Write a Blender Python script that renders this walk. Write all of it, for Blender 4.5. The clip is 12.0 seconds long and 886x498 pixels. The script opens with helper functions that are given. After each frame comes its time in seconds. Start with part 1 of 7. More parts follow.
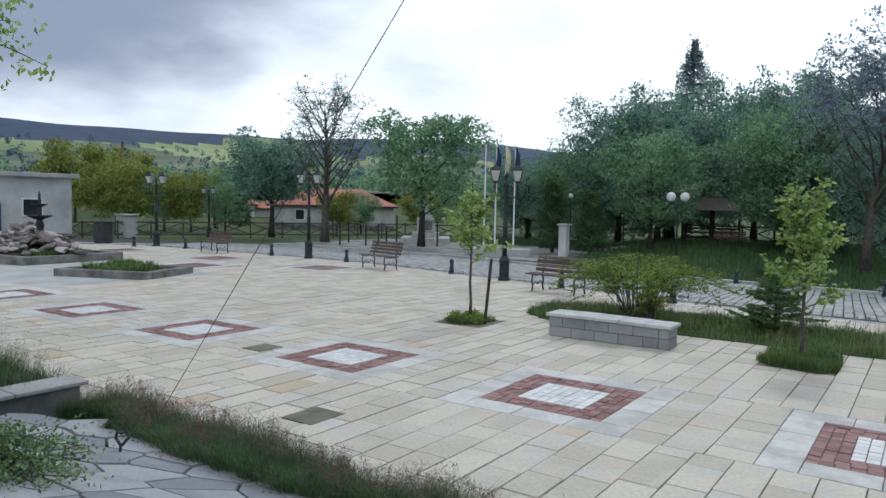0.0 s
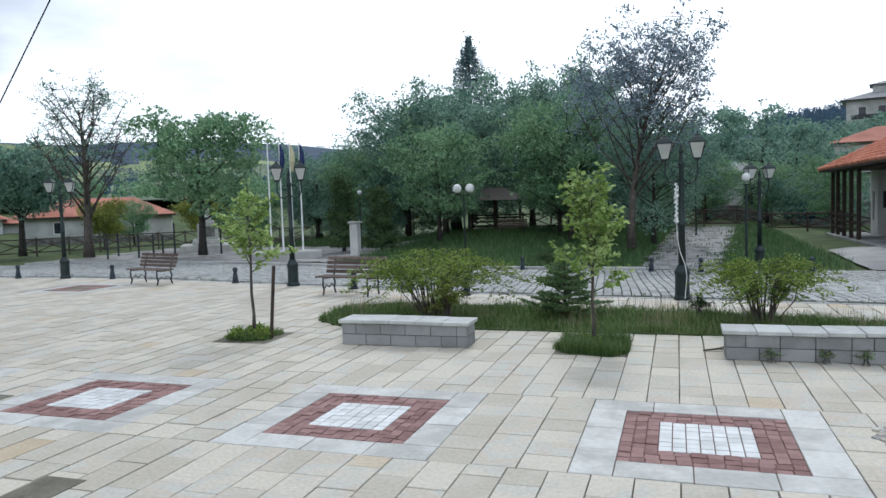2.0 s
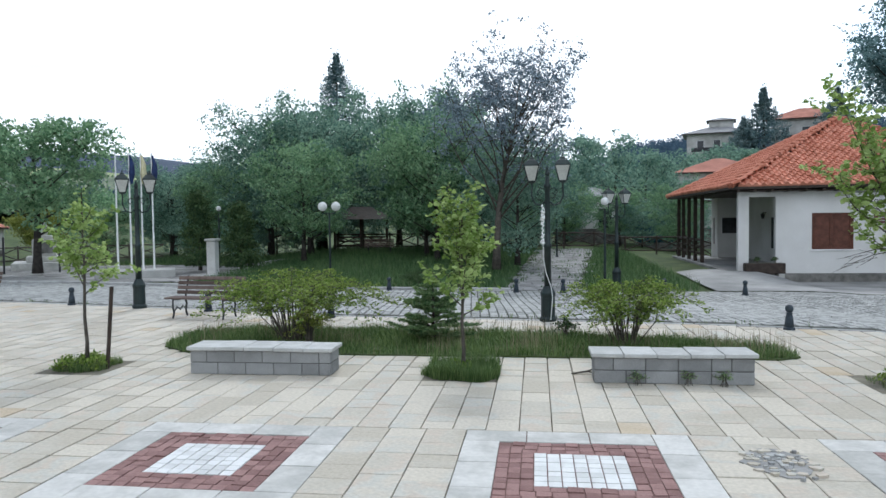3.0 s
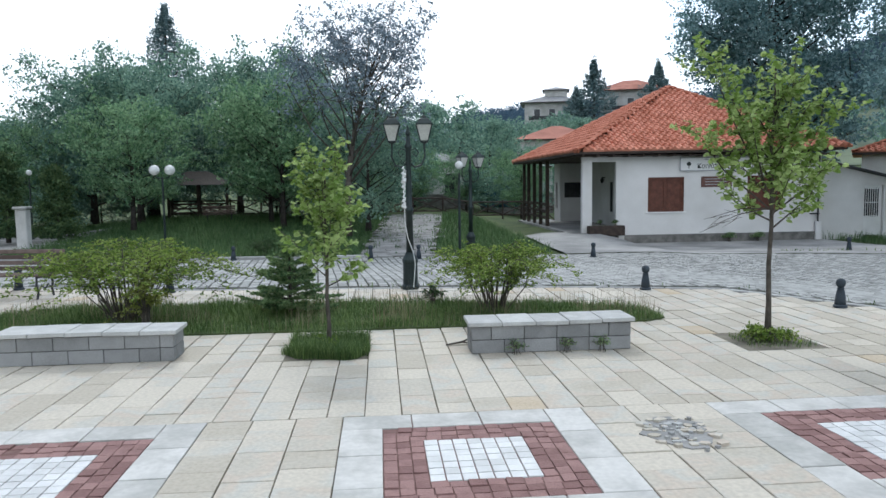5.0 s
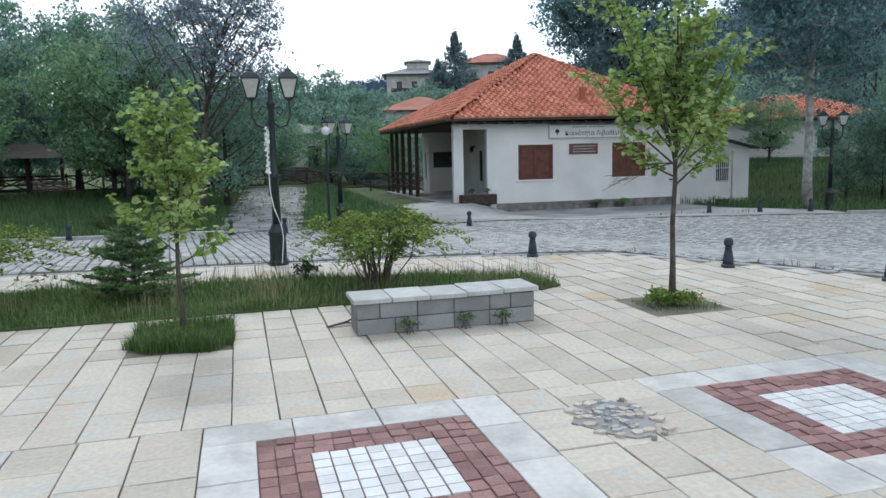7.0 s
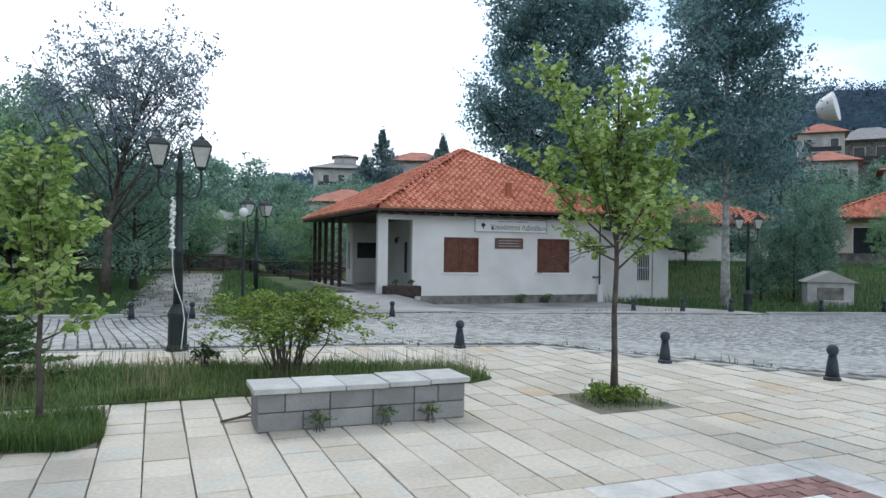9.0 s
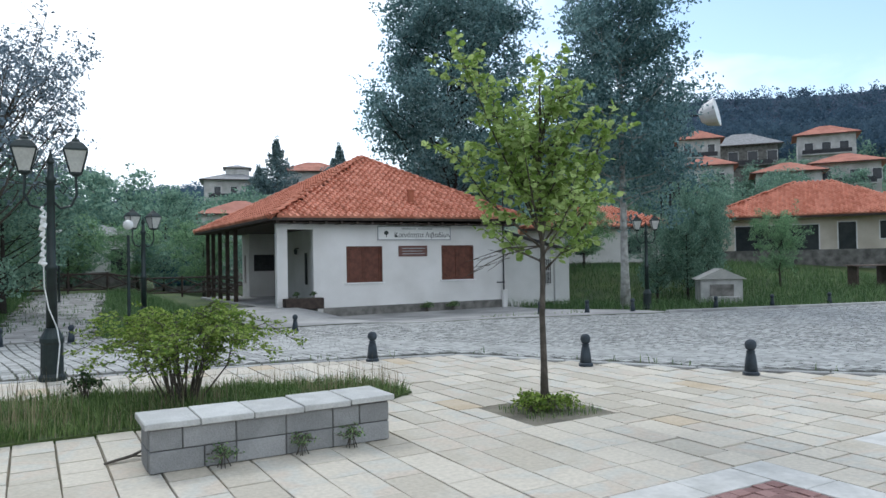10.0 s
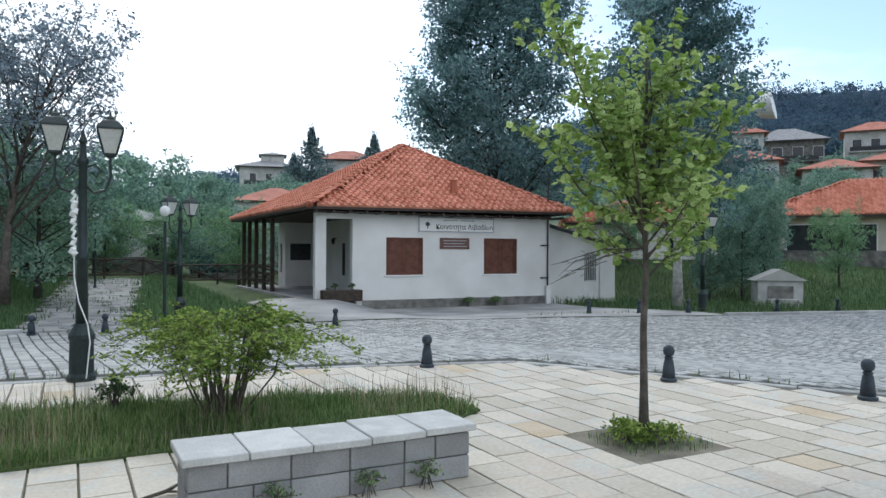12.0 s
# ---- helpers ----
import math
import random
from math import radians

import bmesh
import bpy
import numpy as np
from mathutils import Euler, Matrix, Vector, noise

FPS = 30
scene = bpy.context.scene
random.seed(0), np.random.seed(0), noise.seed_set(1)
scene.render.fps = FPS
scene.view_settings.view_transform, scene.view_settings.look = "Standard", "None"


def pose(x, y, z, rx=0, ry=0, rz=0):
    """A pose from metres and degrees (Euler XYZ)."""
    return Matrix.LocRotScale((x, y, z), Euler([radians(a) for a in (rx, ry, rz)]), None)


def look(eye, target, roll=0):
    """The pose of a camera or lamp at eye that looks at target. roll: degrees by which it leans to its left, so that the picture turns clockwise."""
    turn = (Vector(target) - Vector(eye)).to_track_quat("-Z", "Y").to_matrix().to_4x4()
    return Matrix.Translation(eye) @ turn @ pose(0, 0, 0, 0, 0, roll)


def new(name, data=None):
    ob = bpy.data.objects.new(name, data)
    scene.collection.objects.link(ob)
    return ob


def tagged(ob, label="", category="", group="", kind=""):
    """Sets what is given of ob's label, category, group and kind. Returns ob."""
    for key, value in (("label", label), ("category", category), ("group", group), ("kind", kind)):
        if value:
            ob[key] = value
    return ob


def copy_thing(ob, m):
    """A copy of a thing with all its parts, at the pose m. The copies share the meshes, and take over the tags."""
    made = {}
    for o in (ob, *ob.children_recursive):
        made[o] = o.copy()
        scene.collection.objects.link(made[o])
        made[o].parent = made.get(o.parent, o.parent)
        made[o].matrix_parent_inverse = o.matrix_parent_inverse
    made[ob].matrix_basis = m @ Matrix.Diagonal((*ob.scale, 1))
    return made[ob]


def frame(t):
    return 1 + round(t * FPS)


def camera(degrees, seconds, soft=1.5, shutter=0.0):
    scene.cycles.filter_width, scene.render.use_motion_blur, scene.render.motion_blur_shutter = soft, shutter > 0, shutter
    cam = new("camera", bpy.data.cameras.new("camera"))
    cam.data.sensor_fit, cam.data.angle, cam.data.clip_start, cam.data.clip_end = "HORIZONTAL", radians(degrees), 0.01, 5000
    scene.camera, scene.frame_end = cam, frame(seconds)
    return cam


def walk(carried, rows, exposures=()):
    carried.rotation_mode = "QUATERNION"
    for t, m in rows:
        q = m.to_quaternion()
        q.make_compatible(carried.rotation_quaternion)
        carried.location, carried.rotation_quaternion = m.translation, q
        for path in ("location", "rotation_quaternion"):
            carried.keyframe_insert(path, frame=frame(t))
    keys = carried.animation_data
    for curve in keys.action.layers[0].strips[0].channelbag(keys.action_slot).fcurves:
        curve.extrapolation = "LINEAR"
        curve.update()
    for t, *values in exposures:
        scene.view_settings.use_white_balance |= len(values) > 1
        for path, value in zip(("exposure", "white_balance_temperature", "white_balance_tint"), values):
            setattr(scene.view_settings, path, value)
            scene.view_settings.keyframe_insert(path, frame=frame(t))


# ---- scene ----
cam = camera(63.2, 12.0)
PATH = [
    (0, (0.436, 0.615, 2.141), (-0.691, 2.263, 2.019), 1.2),
    (0.5, (0.407, 0.688, 2.143), (-0.673, 2.365, 2.005), 1.1),
    (1, (0.236, 0.991, 2.145), (-0.645, 2.783, 2.029), -1.3),
    (1.5, (0.125, 1.198, 2.111), (-0.52, 3.086, 1.969), -1.9),
    (2, (0.093, 1.559, 2.136), (-0.526, 3.456, 2.006), -1.8),
    (2.5, (0.012, 1.816, 2.102), (-0.405, 3.765, 1.939), -0.2),
    (3, (-0.043, 2.1, 2.108), (-0.301, 4.082, 2.025), -0.7),
    (3.2, (-0.114, 2.114, 2.1), (-0.322, 4.1, 2.001), -0.9),
    (4.8, (-0.357, 2.836, 2.052), (-0.246, 4.825, 1.873), -0.5),
    (5, (-0.385, 2.948, 2.039), (-0.213, 4.932, 1.858), -0.8),
    (5.5, (-0.38, 3.228, 1.968), (-0.249, 5.214, 1.769), 0.1),
    (6, (-0.389, 3.474, 1.917), (-0.245, 5.457, 1.695), -0.7),
    (6.5, (-0.407, 3.785, 1.861), (-0.007, 5.728, 1.608), -0.2),
    (6.7, (-0.417, 3.939, 1.856), (0.047, 5.867, 1.595), -0.8),
    (8.3, (-0.353, 4.8, 1.61), (0.361, 6.668, 1.566), -0.2),
    (8.5, (-0.267, 4.836, 1.639), (0.348, 6.739, 1.654), -1.8),
    (9, (-0.173, 4.993, 1.594), (0.571, 6.849, 1.601), 0.8),
    (9.5, (-0.137, 5.34, 1.612), (0.83, 7.091, 1.639), -1.6),
    (10, (-0.084, 5.648, 1.544), (0.913, 7.382, 1.577), -1.0),
    (10.5, (-0.042, 5.972, 1.536), (0.96, 7.702, 1.575), -0.6),
    (11, (-0.021, 6.202, 1.621), (0.893, 7.981, 1.613), 0.6),
    (11.5, (-0.015, 6.457, 1.611), (0.862, 8.254, 1.639), 0.5),
    (12, (0.03, 6.793, 1.637), (0.952, 8.568, 1.645), 0.3),
]
walk(cam, [(t, look(eye, target, roll)) for t, eye, target, roll in PATH],
     [(0.0, -0.07, 5900, 8), (2.5, 0.2, 5900, 8), (5.5, 0.28, 5900, 8), (9.0, 0.26, 5900, 8), (12.0, 0.3, 5900, 8)])

# ---- world and light ----
world = bpy.data.worlds.new("sky")
scene.world = world
world.use_nodes = True
SUN_EL, SUN_AZ = 48.0, -8.0


def build_sky():
    nt = world.node_tree
    nd, ln = nt.nodes, nt.links
    nd.clear()
    out = nd.new("ShaderNodeOutputWorld")
    bg = nd.new("ShaderNodeBackground")
    sky = nd.new("ShaderNodeTexSky")
    sky.sky_type, sky.sun_disc = "NISHITA", False
    sky.sun_elevation, sky.sun_rotation = radians(SUN_EL), radians(SUN_AZ)
    dim = nd.new("ShaderNodeMix")
    dim.data_type, dim.blend_type = "RGBA", "MULTIPLY"
    dim.inputs[0].default_value = 1.0
    dim.inputs[7].default_value = (0.21, 0.2, 0.185, 1)
    ln.new(sky.outputs[0], dim.inputs[6])
    tc = nd.new("ShaderNodeTexCoord")
    mp = nd.new("ShaderNodeMapping")
    mp.inputs["Scale"].default_value = (1.6, 1.6, 4.2)
    mp.inputs["Location"].default_value = (0.35, 0.2, 0.1)
    ln.new(tc.outputs["Generated"], mp.inputs[0])
    big = nd.new("ShaderNodeTexNoise")
    big.inputs["Scale"].default_value, big.inputs["Detail"].default_value = 1.3, 7
    ln.new(mp.outputs[0], big.inputs["Vector"])
    sep = nd.new("ShaderNodeSeparateXYZ")
    ln.new(tc.outputs["Generated"], sep.inputs[0])
    # the cloud deck is thick and grey high in the west, thin and open in the east
    west = nd.new("ShaderNodeMath")
    west.operation = "MULTIPLY_ADD"
    west.inputs[1].default_value, west.inputs[2].default_value = -0.36, 0.0
    ln.new(sep.outputs[0], west.inputs[0])
    add = nd.new("ShaderNodeMath")
    add.operation = "ADD"
    ln.new(big.outputs[0], add.inputs[0])
    ln.new(west.outputs[0], add.inputs[1])
    rise = nd.new("ShaderNodeMath")
    rise.operation = "MULTIPLY_ADD"
    high = nd.new("ShaderNodeMath")
    high.operation = "MULTIPLY"
    ln.new(sep.outputs[2], high.inputs[0])
    ln.new(west.outputs[0], high.inputs[1])
    rise.inputs[1].default_value = 6.5
    ln.new(high.outputs[0], rise.inputs[0])
    ln.new(add.outputs[0], rise.inputs[2])
    cover = nd.new("ShaderNodeValToRGB")
    cover.color_ramp.elements[0].position, cover.color_ramp.elements[1].position = 0.12, 0.34
    ln.new(add.outputs[0], cover.inputs[0])
    tone = nd.new("ShaderNodeValToRGB")
    tone.color_ramp.interpolation = "EASE"
    tone.color_ramp.elements[0].position, tone.color_ramp.elements[0].color = 0.43, (1.2, 1.23, 1.27, 1)
    tone.color_ramp.elements[1].position, tone.color_ramp.elements[1].color = 0.62, (0.34, 0.38, 0.48, 1)
    half = nd.new("ShaderNodeMath")
    half.operation = "MULTIPLY"
    half.inputs[1].default_value = 0.48
    ln.new(rise.outputs[0], half.inputs[0])
    ln.new(half.outputs[0], tone.inputs[0])
    mix = nd.new("ShaderNodeMix")
    mix.data_type = "RGBA"
    ln.new(cover.outputs[0], mix.inputs[0])
    ln.new(dim.outputs[2], mix.inputs[6])
    ln.new(tone.outputs[0], mix.inputs[7])
    ln.new(mix.outputs[2], bg.inputs[0])
    bg.inputs[1].default_value = 1.0
    ln.new(bg.outputs[0], out.inputs[0])


build_sky()
sun = new("sun", bpy.data.lights.new("sun", "SUN"))
sun.data.energy, sun.data.angle, sun.data.color = 0.9, radians(12), (1.0, 0.96, 0.9)
sun.matrix_world = pose(0, 0, 30, 90 - SUN_EL, 0, 180 - SUN_AZ)


# ---- materials ----
def mat(name, a, b, scale=3.0, rough=0.8, bump=0.2, fine=40.0, metal=0.0, vary=0.0, grit=0.25, island=False, thin=0.0, spec=0.4, stops=()):
    m = bpy.data.materials.new(name)
    m.use_nodes = True
    nt = m.node_tree
    nd, ln = nt.nodes, nt.links
    bsdf = nd["Principled BSDF"]
    bsdf.inputs["Roughness"].default_value, bsdf.inputs["Metallic"].default_value = rough, metal
    bsdf.inputs["Specular IOR Level"].default_value = spec
    geo = nd.new("ShaderNodeNewGeometry")
    n1 = nd.new("ShaderNodeTexNoise")
    n1.inputs["Scale"].default_value, n1.inputs["Detail"].default_value = scale, 5
    ln.new(geo.outputs["Position"], n1.inputs["Vector"])
    n2 = nd.new("ShaderNodeTexNoise")
    n2.inputs["Scale"].default_value, n2.inputs["Detail"].default_value = fine, 4
    ln.new(geo.outputs["Position"], n2.inputs["Vector"])
    ramp = nd.new("ShaderNodeValToRGB")
    ramp.color_ramp.elements[0].position, ramp.color_ramp.elements[1].position = 0.32, 0.68
    ramp.color_ramp.elements[0].color, ramp.color_ramp.elements[1].color = (*a, 1), (*b, 1)
    for pos, col in stops:
        ramp.color_ramp.elements.new(pos).color = (*col, 1)
    src = n1.outputs[0]
    if vary or island:
        rnd = geo.outputs["Random Per Island"]
        if not island:
            info = nd.new("ShaderNodeObjectInfo")
            rnd = info.outputs["Random"]
        am = nd.new("ShaderNodeMath")
        am.operation, am.inputs[1].default_value, am.inputs[2].default_value = "MULTIPLY_ADD", vary, -vary / 2
        ln.new(rnd, am.inputs[0])
        ad = nd.new("ShaderNodeMath")
        ad.operation = "ADD"
        ln.new(src, ad.inputs[0])
        ln.new(am.outputs[0], ad.inputs[1])
        src = ad.outputs[0]
    ln.new(src, ramp.inputs[0])
    mr = nd.new("ShaderNodeMapRange")
    mr.inputs[3].default_value, mr.inputs[4].default_value = 1 - grit, 1 + grit
    ln.new(n2.outputs[0], mr.inputs[0])
    mul = nd.new("ShaderNodeMix")
    mul.data_type, mul.blend_type = "RGBA", "MULTIPLY"
    mul.inputs[0].default_value = 1
    ln.new(ramp.outputs[0], mul.inputs[6])
    ln.new(mr.outputs[0], mul.inputs[7])
    ln.new(mul.outputs[2], bsdf.inputs["Base Color"])
    if bump:
        bp = nd.new("ShaderNodeBump")
        bp.inputs["Strength"].default_value, bp.inputs["Distance"].default_value = bump, 0.02
        ln.new(n2.outputs[0], bp.inputs["Height"])
        ln.new(bp.outputs[0], bsdf.inputs["Normal"])
    if thin:
        tr = nd.new("ShaderNodeBsdfTranslucent")
        ln.new(mul.outputs[2], tr.inputs[0])
        ms = nd.new("ShaderNodeMixShader")
        ms.inputs[0].default_value = thin
        ln.new(bsdf.outputs[0], ms.inputs[1])
        ln.new(tr.outputs[0], ms.inputs[2])
        ln.new(ms.outputs[0], nd["Material Output"].inputs[0])
    return m


STONE = mat("limestone", (0.45, 0.405, 0.325), (0.555, 0.505, 0.415), 1.3, 0.75, 0.3, 26, vary=0.5, grit=0.26, stops=((0.4, (0.48, 0.445, 0.37)), (0.47, (0.51, 0.44, 0.355)), (0.54, (0.49, 0.475, 0.415)), (0.61, (0.53, 0.48, 0.395))))
STONE_S = mat("limestone_far", (0.45, 0.405, 0.325), (0.555, 0.505, 0.415), 1.3, 0.75, 0.3, 26, vary=0.5, grit=0.26, island=True, stops=((0.4, (0.48, 0.445, 0.37)), (0.47, (0.51, 0.44, 0.355)), (0.54, (0.49, 0.475, 0.415)), (0.61, (0.53, 0.48, 0.395))))
OCHRE = mat("ochre_limestone", (0.45, 0.36, 0.24), (0.53, 0.45, 0.34), 2, 0.75, 0.25, 30, vary=0.4)
MARBLE = mat("white_marble", (0.4, 0.393, 0.36), (0.58, 0.565, 0.525), 3.4, 0.6, 0.15, 18, vary=0.35, grit=0.2)
REDSETT = mat("red_sett", (0.215, 0.118, 0.106), (0.32, 0.19, 0.17), 5, 0.85, 0.5, 60, vary=0.6)
WHITETILE = mat("white_tile", (0.55, 0.55, 0.53), (0.7, 0.7, 0.68), 4, 0.55, 0.15, 50, vary=0.4, grit=0.1)
JOINT = mat("joint_sand", (0.1, 0.09, 0.065), (0.2, 0.18, 0.13), 6, 0.95, 0.4, 50)
SETT = mat("granite_sett", (0.265, 0.268, 0.25), (0.4, 0.4, 0.378), 7, 0.7, 0.4, 45, vary=0.7)
SETT_S = mat("granite_sett_far", (0.265, 0.268, 0.25), (0.4, 0.4, 0.378), 7, 0.7, 0.4, 45, vary=0.7, island=True)
ROADBED = mat("road_bed", (0.04, 0.043, 0.034), (0.085, 0.085, 0.07), 3, 0.95, 0.4, 40)
SOIL = mat("soil", (0.1, 0.092, 0.07), (0.22, 0.2, 0.15), 2.5, 0.95, 0.6, 30)
TURF = mat("turf", (0.035, 0.06, 0.018), (0.09, 0.12, 0.035), 0.8, 0.95, 0.6, 25)
CONCRETE = mat("concrete", (0.33, 0.33, 0.31), (0.47, 0.46, 0.43), 1.2, 0.85, 0.25, 40)
KERB = mat("kerb_stone", (0.3, 0.3, 0.29), (0.46, 0.46, 0.44), 3, 0.85, 0.3, 40, vary=0.3)
FLAG = mat("grey_flagstone", (0.19, 0.195, 0.205), (0.33, 0.33, 0.335), 2, 0.8, 0.35, 30, vary=0.7)
TERRACE = mat("terrace_flagstone", (0.2, 0.21, 0.225), (0.33, 0.335, 0.34), 2, 0.8, 0.35, 30, vary=0.7)
TERRACE_S = mat("terrace_flagstone_far", (0.2, 0.21, 0.225), (0.33, 0.335, 0.34), 2, 0.8, 0.35, 30, vary=0.7, island=True)
FLAG_S = mat("grey_flagstone_far", (0.19, 0.185, 0.175), (0.29, 0.285, 0.27), 2, 0.8, 0.35, 30, vary=0.7, island=True)
BLOCK = mat("grey_block", (0.225, 0.227, 0.222), (0.32, 0.322, 0.315), 3, 0.9, 0.35, 90, vary=0.35)
SLABTOP = mat("light_coping", (0.42, 0.42, 0.4), (0.53, 0.53, 0.505), 5, 0.8, 0.2, 70, vary=0.3)
MORTAR = mat("dark_mortar", (0.08, 0.08, 0.08), (0.14, 0.14, 0.13), 9, 0.95, 0.3, 70)
GREENIRON = mat("green_black_iron", (0.008, 0.016, 0.016), (0.02, 0.034, 0.032), 6, 0.45, 0.15, 70)
DARKIRON = mat("dark_iron", (0.02, 0.022, 0.025), (0.05, 0.05, 0.055), 9, 0.6, 0.3, 80)
BOLLARDIRON = mat("blue_black_iron", (0.018, 0.028, 0.038), (0.045, 0.06, 0.075), 9, 0.6, 0.3, 80)
# leaf green pulled towards teal: blue haze put into the poplars' colour
LEAF_POPLAR_HAZED = mat("hazed_poplar_leaf", (0.11, 0.2, 0.205), (0.26, 0.39, 0.385), 0.3, 0.6, 0, 20, vary=0.8, island=True, thin=0.42, spec=0.15)
MILKGLASS = mat("milky_pane", (0.62, 0.62, 0.58), (0.74, 0.74, 0.7), 4, 0.3, 0.05, 30, thin=0.35)
WHITEGLOBE = mat("opal_globe", (0.78, 0.78, 0.76), (0.86, 0.86, 0.84), 4, 0.25, 0.0, 30, grit=0.05, thin=0.3)
PLASTER = mat("white_plaster", (0.62, 0.61, 0.58), (0.76, 0.75, 0.73), 0.7, 0.9, 0.15, 25, grit=0.08)
PLASTER_OLD = mat("stained_plaster", (0.4, 0.39, 0.36), (0.62, 0.61, 0.58), 0.8, 0.92, 0.25, 14, grit=0.15)
CREAM = mat("cream_plaster", (0.5, 0.45, 0.36), (0.66, 0.61, 0.52), 0.7, 0.9, 0.15, 25, grit=0.1)
PLINTH = mat("grey_plinth", (0.09, 0.09, 0.08), (0.25, 0.24, 0.22), 2.5, 0.95, 0.5, 18)
ROOFFAR = mat("weathered_terracotta", (0.31, 0.12, 0.08), (0.47, 0.195, 0.135), 0.7, 0.85, 0.3, 9, grit=0.35)
APRON = mat("stained_concrete", (0.2, 0.2, 0.19), (0.42, 0.41, 0.39), 0.55, 0.9, 0.3, 22, grit=0.3)
# bluish base colour: distance haze painted into the far trees
HAZED_WOODS = mat("hazed_far_wood", (0.06, 0.105, 0.15), (0.1, 0.155, 0.2), 0.02, 0.9, 0, 2, vary=0.35, island=True, thin=0.5, spec=0.1)
TILE = mat("terracotta", (0.4, 0.135, 0.075), (0.58, 0.24, 0.155), 1.0, 0.8, 0.2, 30, vary=0.6)
TILE_S = mat("terracotta_course", (0.44, 0.15, 0.085), (0.62, 0.26, 0.17), 1.5, 0.8, 0.2, 30, vary=0.35, island=True)
DARKWOOD = mat("dark_wood", (0.025, 0.017, 0.013), (0.06, 0.042, 0.032), 6, 0.7, 0.35, 45)
SHUTTER = mat("brown_shutter", (0.085, 0.03, 0.018), (0.15, 0.055, 0.034), 5, 0.6, 0.25, 40)
BENCHWOOD = mat("bench_wood", (0.085, 0.058, 0.046), (0.17, 0.125, 0.105), 6, 0.75, 0.4, 50, vary=0.4)
BARK = mat("grey_bark", (0.06, 0.052, 0.042), (0.13, 0.115, 0.095), 9, 0.95, 0.8, 40)
BARKDARK = mat("dark_bark", (0.025, 0.022, 0.02), (0.06, 0.052, 0.045), 6, 0.95, 0.8, 30)
BIRCH = mat("pale_bark", (0.2, 0.2, 0.18), (0.5, 0.5, 0.47), 5, 0.9, 0.5, 30)
LEAF_LIME = mat("lime_leaf", (0.22, 0.33, 0.08), (0.45, 0.56, 0.22), 1.5, 0.55, 0, 30, vary=0.8, island=True, thin=0.45, spec=0.15)
LEAF_SHRUB = mat("shrub_leaf", (0.12, 0.2, 0.035), (0.3, 0.39, 0.09), 1.2, 0.6, 0, 30, vary=0.8, island=True, thin=0.35, spec=0.15)
LEAF_DARK = mat("dark_leaf", (0.13, 0.235, 0.185), (0.29, 0.43, 0.32), 0.3, 0.6, 0, 20, vary=0.8, island=True, thin=0.42, spec=0.15)
LEAF_MID = mat("mid_leaf", (0.14, 0.26, 0.14), (0.31, 0.46, 0.26), 0.3, 0.6, 0, 20, vary=0.8, island=True, thin=0.42, spec=0.15)
LEAF_YEL = mat("yellow_green_leaf", (0.19, 0.225, 0.05), (0.34, 0.37, 0.1), 0.3, 0.6, 0, 20, vary=0.8, island=True, thin=0.3, spec=0.15)
LEAF_PURPLE = mat("dusky_leaf", (0.15, 0.2, 0.235), (0.31, 0.38, 0.43), 0.3, 0.6, 0, 20, vary=0.8, island=True, thin=0.45, spec=0.15)
NEEDLE = mat("fir_needle", (0.04, 0.08, 0.035), (0.1, 0.15, 0.06), 1.0, 0.7, 0, 20, vary=0.8, island=True, thin=0.15, spec=0.15)
NEEDLE_BLUE = mat("spruce_needle", (0.13, 0.2, 0.21), (0.26, 0.35, 0.35), 1.0, 0.7, 0, 20, vary=0.8, island=True, thin=0.42, spec=0.15)
GRASS = mat("grass_blade", (0.063, 0.12, 0.032), (0.19, 0.268, 0.09), 0.7, 0.7, 0, 20, vary=0.9, island=True, thin=0.35)
NEEDLE_GREEN = mat("light_fir_needle", (0.1, 0.18, 0.08), (0.26, 0.36, 0.16), 1.0, 0.7, 0, 20, vary=0.8, island=True, thin=0.35, spec=0.15)
REDJOINT = mat("red_joint", (0.13, 0.07, 0.06), (0.22, 0.13, 0.115), 6, 0.95, 0.4, 50)
VERGE = mat("verge_blade", (0.045, 0.09, 0.032), (0.115, 0.175, 0.075), 0.9, 0.8, 0, 20, vary=0.9, island=True, thin=0.3)
PARKGRASS = mat("park_blade", (0.05, 0.105, 0.038), (0.125, 0.205, 0.078), 0.4, 0.8, 0, 20, vary=0.9, island=True, thin=0.3)
PLUME = mat("grass_plume", (0.12, 0.085, 0.07), (0.25, 0.185, 0.15), 0.7, 0.8, 0, 20, vary=0.9, island=True, thin=0.3)
DRYGRASS = mat("seed_grass", (0.2, 0.17, 0.1), (0.36, 0.31, 0.2), 0.7, 0.8, 0, 20, vary=0.9, island=True, thin=0.3)
WHITE = mat("white_paint", (0.72, 0.72, 0.7), (0.8, 0.8, 0.78), 3, 0.5, 0.05, 40, grit=0.05)
INK = mat("dark_letters", (0.02, 0.03, 0.025), (0.04, 0.05, 0.045), 3, 0.6, 0, 40)
RUBBLE = mat("rubble_stone", (0.16, 0.135, 0.12), (0.42, 0.37, 0.34), 3, 0.9, 0.6, 25, vary=0.8)
BLUE = mat("blue_tarp", (0.015, 0.07, 0.13), (0.03, 0.11, 0.19), 3, 0.6, 0.1, 20)
# window glass, and the dark sheet that stands for the bungalow's porch shade
GLASSDARK = mat("dark_window_porch_shade", (0.02, 0.025, 0.03), (0.04, 0.045, 0.05), 2, 0.12, 0, 20)
